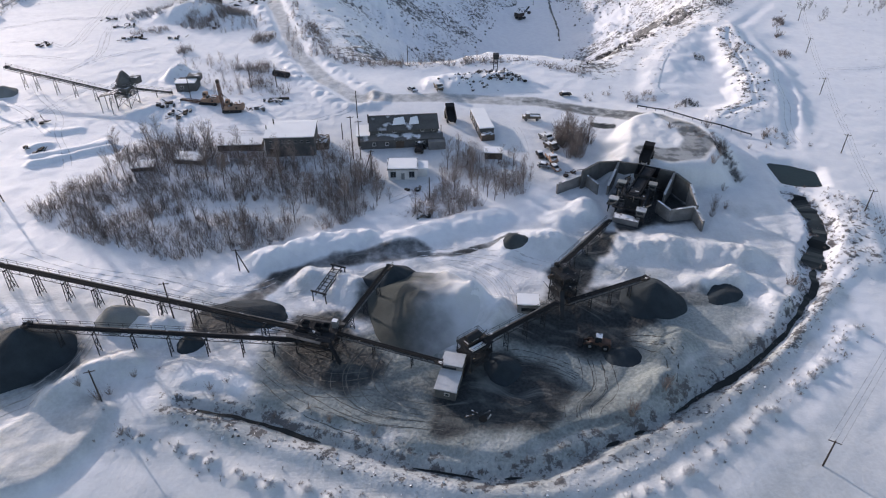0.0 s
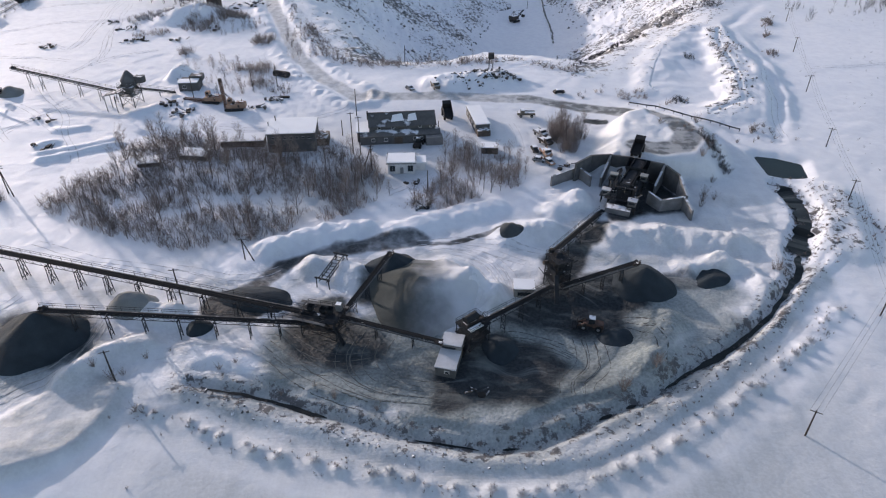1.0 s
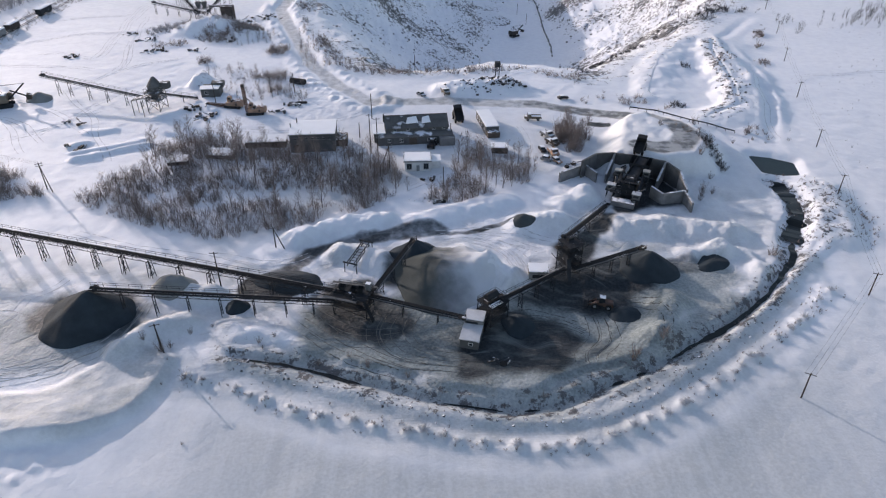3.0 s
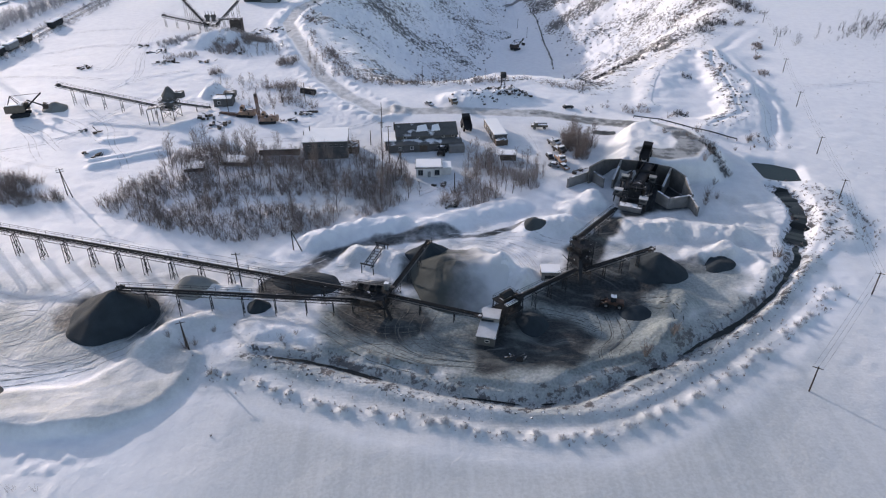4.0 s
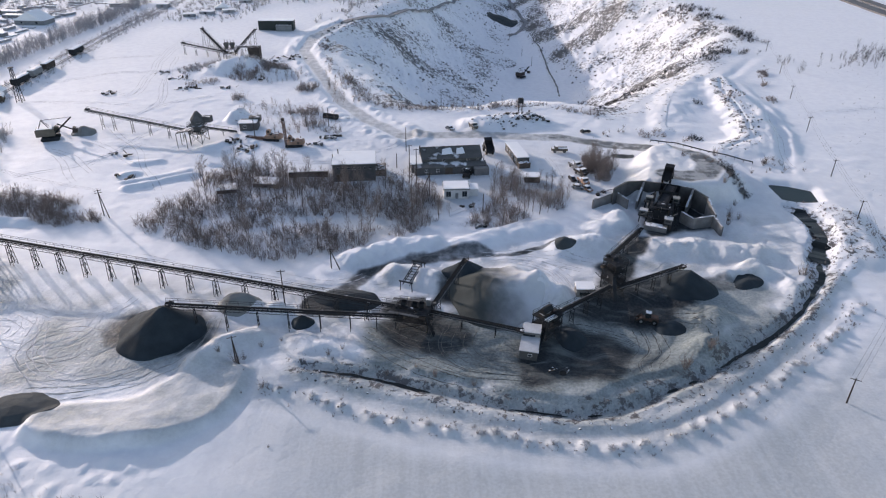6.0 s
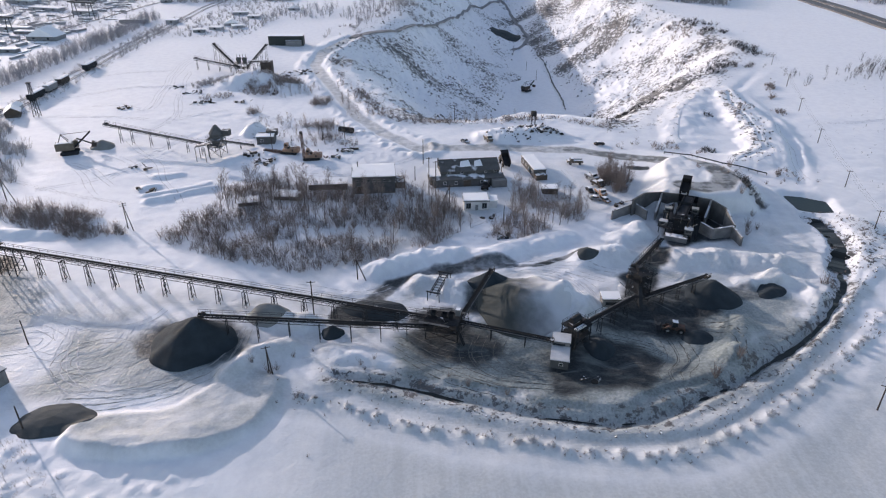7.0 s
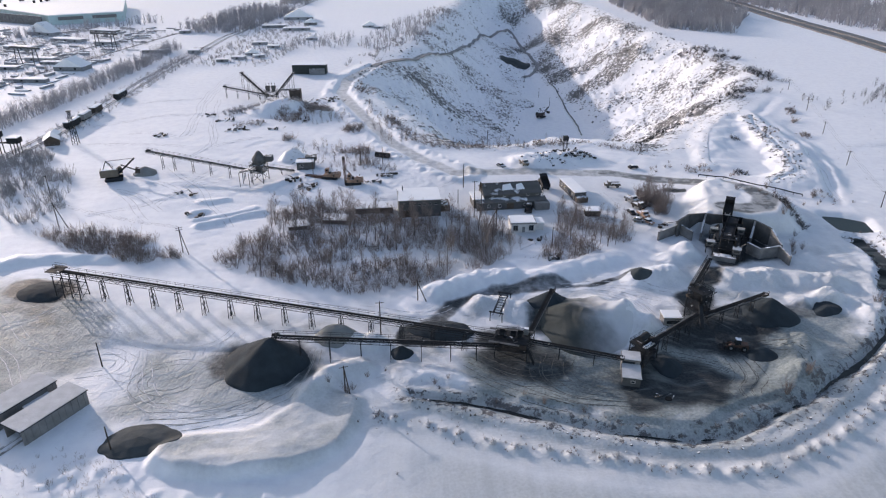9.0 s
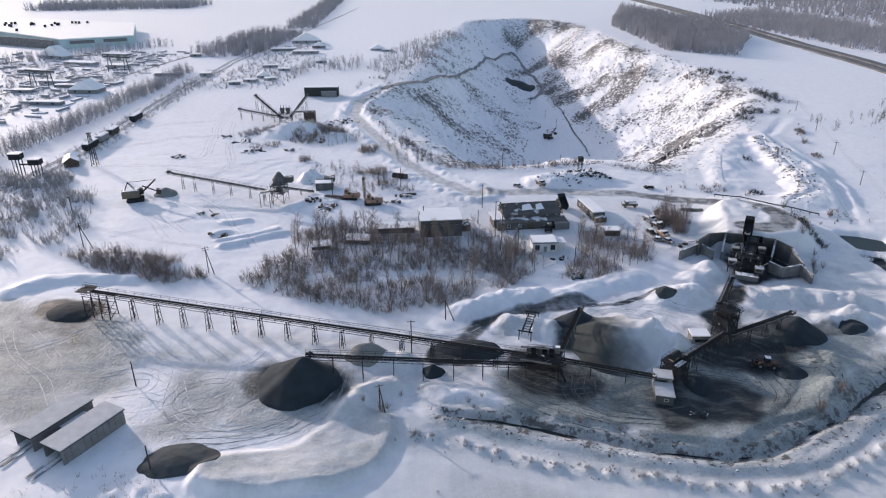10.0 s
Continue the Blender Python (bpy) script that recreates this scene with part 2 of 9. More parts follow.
def line_dist(x, y, pts, reach=32):
    """Distance to a polyline, and how far along it (0 to 1) the nearest place lies; far places (past reach) count as far off."""
    x, y = np.asarray(x, float), np.asarray(y, float)
    best, along = np.full(x.shape, 1e6), np.zeros(x.shape)
    px, py = [p[0] for p in pts], [p[1] for p in pts]
    sub = np.nonzero((x > min(px) - reach) & (x < max(px) + reach) & (y > min(py) - reach) & (y < max(py) + reach))
    if not len(sub[0]):
        return best, along
    xs, ys = x[sub], y[sub]
    bs, al = np.full(xs.shape, 1e12), np.zeros(xs.shape)
    n = len(pts) - 1
    for i in range(n):
        (ax, ay), (bx, by) = pts[i][:2], pts[i + 1][:2]
        dx, dy = bx - ax, by - ay
        f = np.clip(((xs - ax) * dx + (ys - ay) * dy) / (dx * dx + dy * dy), 0, 1)
        d = (xs - ax - f * dx) ** 2 + (ys - ay - f * dy) ** 2
        near = d < bs
        bs[near], al[near] = d[near], (i + f[near]) / n
    best[sub], along[sub] = np.sqrt(bs), al
    return best, along


def inside(x, y, pts):
    """Signed distance to a closed outline, positive inside."""
    d, _ = line_dist(x, y, pts + pts[:1])
    sub = np.nonzero(d < 1e5)
    xs, ys = np.asarray(x, float)[sub], np.asarray(y, float)[sub]
    odd = np.zeros(xs.shape, bool)
    for (ax, ay), (bx, by) in zip(pts, pts[1:] + pts[:1]):
        if ay != by:
            odd ^= ((ay > ys) != (by > ys)) & (xs < (bx - ax) * (ys - ay) / (by - ay) + ax)
    out = -d
    out[sub] = np.where(odd, d[sub], -d[sub])
    return out


BANK_LINE = [(-57, 75.5), (-45.5, 72), (-33, 66.5), (-23, 64), (-13.5, 61.8), (-4, 59.6), (6.5, 57.6), (17.3, 58.2), (27, 60.6), (34.5, 64.4), (43, 69.2), (53.5, 76.4), (64.5, 85), (77, 95), (87, 104)]


def bank_tufts():
    """Where the snow-laden shrubs of the bank stand: x, y, reach, height."""
    rng = random.Random(77)
    out = []
    for (ax, ay), (bx, by) in zip(BANK_LINE, BANK_LINE[1:]):
        n = max(1, round(math.hypot(bx - ax, by - ay) / 3.9))
        for k in range(n):
            f = (k + rng.uniform(0.2, 0.8)) / n
            if rng.random() < 0.92:
                out.append((ax + (bx - ax) * f + rng.uniform(-0.5, 0.5), ay + (by - ay) * f + rng.uniform(-0.6, 0.6), rng.uniform(1.6, 2.5), rng.uniform(0.45, 0.85)))
    return out


BANK_TUFTS = bank_tufts()


def base_height(x, y):
    return np.clip(1.2 - 0.01 * x + 0.008 * (y - 100), -1, 6)


PIT = [(-90, 404), (-70, 328), (-48, 266), (-30, 257), (-6, 256), (18, 262), (38, 262), (57, 246), (75, 256), (101, 292), (130, 322),
       (184, 403), (199, 489), (186, 576), (178, 718), (170, 900), (120, 985), (25, 960), (-14, 803), (-46, 573), (-75, 453)]
STREAM = [(97.5, 159), (98.8, 153), (98.5, 146), (96, 138), (91.5, 132), (87.5, 125), (83, 116), (77, 109.5), (71, 102), (62.5, 95), (54.5, 89), (47.5, 85),
          (42, 81), (35.5, 77), (29.5, 74.4), (17, 68), (8, 67), (0, 68), (-8.5, 69.8), (-14.6, 72), (-22, 74.2), (-31.5, 77.8), (-40.5, 80), (-48, 82)]
LEVEE = [(96, 123), (87, 115.5), (75, 103.5), (61, 90), (50, 80.8), (36.5, 71.2), (26, 65.6), (15, 63.2), (6, 63.3), (-8, 65.6), (-18, 68.6), (-31, 73), (-48, 79)]
SPOIL = [(131, 304), (124, 285), (121, 268), (118, 249), (112.5, 227), (109, 216), (95, 207)]      # crest of the spoil heap's broken face
SPOIL_LIP = [(120, 306), (107, 291), (95, 273), (86, 252), (79, 232)]       # its edge above the pit
FIELD_TRACK = [(170, 354), (150, 328), (137.5, 311), (133, 290), (132, 270), (130.5, 252), (125, 227), (116, 204), (109, 187)]
POND = [(99, 178), (104, 176.5), (109.3, 173), (107.5, 165.5), (102, 165.5), (98.5, 167)]
PAD = [(-42.8, 87.8), (-32.5, 81.4), (-25.2, 79.2), (-16.9, 78.5), (-10, 75.6), (-5.7, 72.2), (4.5, 71.1), (12.9, 70.5), (16.6, 74), (23.3, 77.3), (29.6, 78.3), (35.2, 80.8), (41.2, 84.5), (44, 110), (-40, 110)]
TERRACE = [(-59, 80), (-58.8, 76), (-59.8, 71.5), (-61.8, 67.2), (-65.4, 63.6), (-70.2, 61.4), (-75.5, 60.2), (-80.5, 59.3), (-86, 59), (-92, 60), (-96.5, 62.5), (-97, 66), (-92.4, 70.2), (-84, 70.8), (-78.5, 72.5), (-75, 76), (-72, 81), (-68, 85)]
LOOP = [(-30, 222), (-4, 223.5), (31, 221), (48, 214), (60, 208.5), (70, 201), (75.5, 190), (76, 178.5), (71.5, 171), (64, 169), (58.5, 171.5)]
ROAD_NW = [(-30, 222), (-44, 239), (-58, 264), (-70, 299), (-84, 341), (-91, 363), (-90, 403), (-76, 446)]


def pit_depth(x, y):
    d = inside(x, y, PIT) + fbm(x, y, 45, 31) * 9
    drop = smooth(0, 118, d) * 0.75 + 0.25 * smooth(0, 60, d)
    step = (fbm(x, y, 14, 37) * 2.4 + np.abs(fbm(x, y, 7, 38, 4)) * 2.6) * smooth(2, 20, d) * (1 - smooth(80, 120, d))
    step = step + fbm(x, y, 5, 39) * 0.35 * smooth(80, 110, d)
    return -57 * drop + step


def ground_height(x, y):
    x, y = np.asarray(x, float), np.asarray(y, float)
    z = base_height(x, y)
    near = 1 - smooth(260, 420, np.hypot(x, y - 120))
    z = z + fbm(x, y, 38, 1) * 0.55 + fbm(x, y, 7, 5) * 0.14 * near
    z = z + pit_depth(x, y)
    # spoil heap between the pit and the fields: a hollow with a broken rock face above it
    hollow = inside(x, y, SPOIL + SPOIL_LIP[::-1])
    d, f = line_dist(x, y, SPOIL)
    d = np.sqrt(d * d + 4) - 2
    jag = d + fbm(x, y, 8, 10, 4) * 3.4 + np.abs(fbm(x, y, 3, 12, 3)) * 1.2
    fall = 1 - smooth(0.0, 1.0, jag / (20 - 11 * smooth(-3, 3, hollow)))
    z = z + (1.0 + 2.3 * np.sin(np.pi * np.clip(f, 0.1, 0.95))) * fall * (1 + 0.35 * fbm(x, y, 6, 9, 4))
    d, f = line_dist(x, y, SPOIL_LIP)
    d = np.sqrt(d * d + 9) - 3
    jag = d + fbm(x, y, 8, 11, 4) * 2.0
    z = z + (0.6 + 1.5 * np.sin(np.pi * np.clip(f, 0.08, 0.92))) * (1 - smooth(0.0, 1.0, jag / (7 + 8 * smooth(-3, 3, hollow)))) * (1 + 0.4 * fbm(x, y, 5, 8, 4))
    # ploughed track along the field
    d, f = line_dist(x, y, FIELD_TRACK)
    z = z - 0.35 * (1 - smooth(1.2, 2.6, d)) + (0.25 + 0.5 * np.abs(fbm(x, y, 4, 13))) * (1 - smooth(0.82, 0.97, f)) * smooth(2.2, 3.4, d) * (1 - smooth(4.0, 6.5, d + fbm(x, y, 5, 20)))
    # ramp up to the tipping place of the crusher
    d, f = line_dist(x, y, LOOP)
    lift = smooth(0.30, 0.70, f) * 6.2
    z = z + lift * (1 - smooth(4.5, 15, d)) * smooth(161.5, 163.0, y)
    d = inside(x, y, [(46, 164), (74, 164), (79, 180), (78, 191), (68, 201), (58, 196), (52, 184)])
    z = z + np.maximum(0, (5.9 + 0.5 * fbm(x, y, 3.5, 69)) * smooth(-8, 2.5, d - 3.5 * (1 - smooth(54, 63, x))) * smooth(161.5, 163.0, y) - lift * (1 - smooth(4.5, 15, line_dist(x, y, LOOP)[0])))
    # river, stream and the bank beside it
    d, f = line_dist(x, y, STREAM)
    core = 0.25 + 1.7 * (1 - smooth(0.18, 0.30, f))
    z = z - (1.7 - 0.8 * f) * (1 - smooth(0, 1, (d + fbm(x, y, 5, 3) * 0.7 - core) / (1.6 + 1.2 * (1 - f))))
    z = z + (1 - smooth(0.2, 0.3, f)) * (1 - smooth(2, 5, d)) * np.maximum(0, fbm(x, y, 6, 58) - 0.1) * 1.6
    d, f = line_dist(x, y, LEVEE)
    z = z + 0.5 * (1 - smooth(0.2, 2.2, d + fbm(x, y, 4, 15) * 0.5)) * (1 + 0.5 * fbm(x, y, 6, 14))
    # hummocks of snow caught by the bank's shrubs
    for hx, hy, hr, hh in BANK_TUFTS:
        near_it = np.nonzero((np.abs(x - hx) < 3 * hr) & (np.abs(y - hy) < 3 * hr))
        if len(near_it[0]):
            e = np.hypot(x[near_it] - hx, (y[near_it] - hy) * 1.1) + 0.35 * vnoise(x[near_it], y[near_it], 1.3, 19)
            z[near_it] = z[near_it] + hh * (1 - smooth(0.1, hr, e))
    k = smooth(20, 32, x) * smooth(118, 128, y) * (1 - smooth(196, 206, y)) * (1 - smooth(92, 100, x)) * smooth(3, 6, line_dist(x, y, LOOP)[0])
    z = z + k * np.abs(fbm(x, y, 4.5, 62, 4)) * 0.55
    # lip of the plant's standing above the stream
    d = inside(x, y, PAD)
    z = z + 0.75 * smooth(-0.9, 0.7, d + fbm(x, y, 5, 12) * 1.6) * (1 - smooth(2, 11, d)) * (1 - smooth(84, 90, y))
    # churned snow of the upper yard, and ridges thrown up along its road
    k = (1 - smooth(330, 370, y)) * smooth(188, 200, y) * smooth(-170, -140, x) * (1 - smooth(-40, -30, x))
    z = z + k * (np.abs(fbm(x, y, 9, 51, 4)) * 0.22 + np.abs(fbm(x, y, 3, 53, 3)) * 0.34)
    d, f = line_dist(x, y, ROAD_NW)
    z = z + smooth(4, 6, d) * (1 - smooth(8, 13, d)) * (0.35 + np.abs(fbm(x, y, 5, 55)) * 1.6) - 0.25 * (1 - smooth(3, 4.5, d))
    k = smooth(-66, -50, x) * smooth(96, 104, y) * (1 - smooth(150, 160, y)) * (1 - smooth(84, 92, x))
    z = z + k * np.abs(fbm(x, y, 6, 57, 4)) * 0.55
    z = z + (fbm(x, y, 2.6, 66, 2) * 0.10 + np.maximum(0, fbm(x, y, 13, 67)) * fbm(x, y, 3.4, 68, 2) * 0.30) * near * smooth(60, 75, y)
    d = inside(x, y, POND)
    z = z * (1 - smooth(-4, 0, d)) + (-0.9) * smooth(-4, 0, d)
    d, f = line_dist(x, y, [(108, 152), (104, 140), (100, 128)])
    z = z + 1.6 * (1 - smooth(3, 10, d)) * (1 + 0.4 * fbm(x, y, 6, 18))
    # the great snow bank at the edge of the yard
    d = inside(x, y, TERRACE) + fbm(x, y, 9, 21) * 0.9
    e, f = line_dist(x, y, TERRACE[:11])
    z = z + np.maximum(0.4, 2.3 - 0.12 * e + 0.3 * fbm(x, y, 7, 23) + 0.34 * fbm(x * 0.4, y, 2.6, 29)) * (1 - 0.45 * smooth(-74, -62, x)) * smooth(-1.8, 1.2, d)
    # hummocks at its foot
    d, f = line_dist(x, y, [(-112, 58), (-100, 55), (-88, 52), (-76, 49.5)])
    z = z + np.maximum(0, fbm(x, y, 2.0, 59, 4) + 0.05) * 0.75 * (1 - smooth(4, 11, d))
    # ploughed banks and heaps of snow
    for pts, high, wide in (([(-42, 125.5), (-31, 129.5), (-20, 134.5)], 2.8, 5.5), ([(-30, 118), (-24, 117), (-19, 114)], 3.0, 6.0),
                            ([(18, 132), (26, 133)], 3.0, 7.5), ([(44, 131), (60, 131), (72, 128)], 2.4, 7.0), ([(30, 143), (40, 149)], 2.2, 6.0),
                            ([(66, 120), (72, 117), (73, 110)], 1.4, 4.0), ([(7, 109), (11, 107)], 3.0, 6.5), ([(40, 86), (44, 92), (47, 98)], 2.2, 6.0),
                            ([(-66, 103), (-58, 101)], 2.6, 5.5), ([(-60, 92), (-66, 89), (-70, 83)], 2.4, 5.0), ([(-50, 90), (-40, 88)], 1.2, 5.0),
                            ([(-172, 139), (-166, 147), (-155, 149), (-140, 148)], 1.6, 4.0), ([(-126, 319), (-114, 323)], 4.6, 14.0), ([(-114, 320), (-98, 312)], 2.4, 14.0), ([(-101.5, 240), (-99, 244)], 3.4, 5.0), ([(-86, 212), (-92, 216)], 1.2, 3.5), ([(-104, 206), (-98, 212)], 1.0, 4.0),
                            ([(-119, 171), (-110, 177), (-100, 183)], 1.2, 2.4), ([(-122, 176), (-112, 181), (-104, 187)], 0.7, 2.0), ([(-125, 181), (-121, 184)], 1.0, 2.6), ([(-124, 192), (-116, 195)], 0.8, 2.4), ([(2, 236), (22, 240)], 3.4, 12.0), ([(-14, 132), (0, 140), (14, 146)], 1.6, 6.0), ([(1, 118), (4, 110)], 3.4, 6.0), ([(58, 118), (66, 119)], 1.8, 4.0), ([(44, 152), (36, 150)], 1.4, 4.0)):
        d, f = line_dist(x, y, pts)
        z = z + high * (1 - smooth(0.3, wide, d + fbm(x, y, 5, 24, 4) * 1.8)) * (1 + 0.35 * fbm(x, y, 3.5, 27)) * (1 - 0.25 * np.abs(fbm(x, y, 2.2, 28)))
    # the worked hollow below the screens
    d = inside(x, y, [(6, 80), (7, 90), (24, 108), (40, 108), (45, 100), (36, 92), (30, 82), (20, 77)])
    z = z - 1.6 * smooth(-3, 6, d)
    # level standing for the buildings
    for cx, cy, r in ((-12, 186, 24), (-46, 182, 16), (52, 150, 15), (-124, 78, 14)):
        k = 1 - smooth(r * 0.6, r, np.hypot(x - cx, y - cy))
        if cy == 150:
            k = k * (1 - smooth(160, 162.5, y))
        z = z * (1 - k) + k * base_height(np.full(np.shape(x), cx), np.full(np.shape(x), cy))
    return z


# ---- building helpers ----
class Build:
    """Gathers boxes, beams, tubes and free faces, in world metres, for one mesh."""

    def __init__(self, origin=(0, 0, 0)):
        self.v, self.f, self.o = [], [], Vector(origin)

    def add(self, verts, faces):
        k = len(self.v)
        self.v += [tuple(Vector(p) - self.o) for p in verts]
        self.f += [tuple(i + k for i in f) for f in faces]

    def box(self, m, sx, sy, sz, foot=False):
        """A box of that size in the pose m: about its middle, or standing on it."""
        a, b = (0, sz) if foot else (-sz / 2, sz / 2)
        p = [m @ Vector((x * sx / 2, y * sy / 2, z)) for z in (a, b) for x, y in ((-1, -1), (1, -1), (1, 1), (-1, 1))]
        self.add(p, [(3, 2, 1, 0), (4, 5, 6, 7), (0, 1, 5, 4), (1, 2, 6, 5), (2, 3, 7, 6), (3, 0, 4, 7)])

    def beam(self, p, q, w, h=None):
        """A bar from p to q, w wide and h high."""
        p, q = Vector(p), Vector(q)
        d = q - p
        if d.length < 1e-6:
            return
        up = Vector((0, 0, 1)) if abs(d.normalized().z) < 0.95 else Vector((1, 0, 0))
        s = d.cross(up).normalized()
        u = s.cross(d).normalized()
        s, u = s * w / 2, u * (h or w) / 2
        c = [e + i * s + j * u for e in (p, q) for i, j in ((-1, -1), (1, -1), (1, 1), (-1, 1))]
        self.add(c, [(0, 1, 2, 3), (7, 6, 5, 4), (4, 5, 1, 0), (5, 6, 2, 1), (6, 7, 3, 2), (7, 4, 0, 3)])

    def tube(self, p, q, r0, r1=None, n=8, caps=True):
        p, q = Vector(p), Vector(q)
        r1 = r0 if r1 is None else r1
        d = (q - p).normalized()
        up = Vector((0, 0, 1)) if abs(d.z) < 0.95 else Vector((1, 0, 0))
        s = d.cross(up).normalized()
        u = s.cross(d)
        ring = [s * math.cos(2 * math.pi * i / n) + u * math.sin(2 * math.pi * i / n) for i in range(n)]
        if r1 < 1e-4:
            self.add([p + a * r0 for a in ring] + [q], [(i, (i + 1) % n, n) for i in range(n)])
            return
        faces = [(i, (i + 1) % n, n + (i + 1) % n, n + i) for i in range(n)]
        if caps:
            faces += [tuple(range(n))[::-1], tuple(range(n, 2 * n))]
        self.add([p + a * r0 for a in ring] + [q + a * r1 for a in ring], faces)

    def sliver(self, p, q, w, rng):
        """A twig too fine for more than one tapering face."""
        d = q - p
        s = d.cross(Vector((rng.uniform(-1, 1), rng.uniform(-1, 1), rng.uniform(-1, 1))))
        s = s.normalized() * (w / 2)
        self.add((p - s, p + s, q), [(0, 1, 2)])

    def prism(self, m, outline, depth):
        """An outline in the pose's x-z plane, pulled along its y by depth, about the middle."""
        n = len(outline)
        p = [m @ Vector((x, y, z)) for y in (-depth / 2, depth / 2) for x, z in outline]
        self.add(p, [tuple(range(n)), tuple(range(n, 2 * n))[::-1]] + [(i, i + n, (i + 1) % n + n, (i + 1) % n) for i in range(n)])


def mesh_from(name, build, mat, smooth_shade=False):
    me = bpy.data.meshes.new(name)
    me.from_pydata(build.v, [], build.f)
    me.materials.append(mat)
    if smooth_shade:
        me.polygons.foreach_set("use_smooth", [True] * len(me.polygons))
    bm = bmesh.new()
    bm.from_mesh(me)
    bmesh.ops.recalc_face_normals(bm, faces=bm.faces)
    bm.to_mesh(me)
    bm.free()
    return me


def part(name, build, mat, parent, label="", smooth_shade=False):
    ob = new(name, mesh_from(name, build, mat, smooth_shade))
    ob.parent = parent
    if label:
        ob["label"] = label
    return ob


def thing(name, at, label, category, group="", kind="", turn=0.0):
    ob = new(name)
    ob.empty_display_size = 0.5
    ob.matrix_basis = Matrix.Translation(at) @ pose(0, 0, 0, 0, 0, turn)
    return tagged(ob, label, category, group, kind)


def stuff(name, build, mat, label, category, kind="stuff", smooth_shade=False):
    me = bpy.data.meshes.new(name)
    me.from_pydata(build.v, [], build.f)
    me.materials.append(mat)
    if smooth_shade:
        me.polygons.foreach_set("use_smooth", [True] * len(me.polygons))
    return tagged(new(name, me), label, category, "", kind)


# ---- the ground ----
def axis(pieces):
    out = [pieces[0][0]]
    for a, b, s0, s1 in pieces:
        x, length = a, b - a
        n = max(1, round(length / ((s0 + s1) / 2)))
        f = np.linspace(0, 1, n + 1)[1:]
        k = (s1 - s0) / (s1 + s0)
        out += list(a + length * (f * (1 - k) + k * f * f))
    return np.array(out)


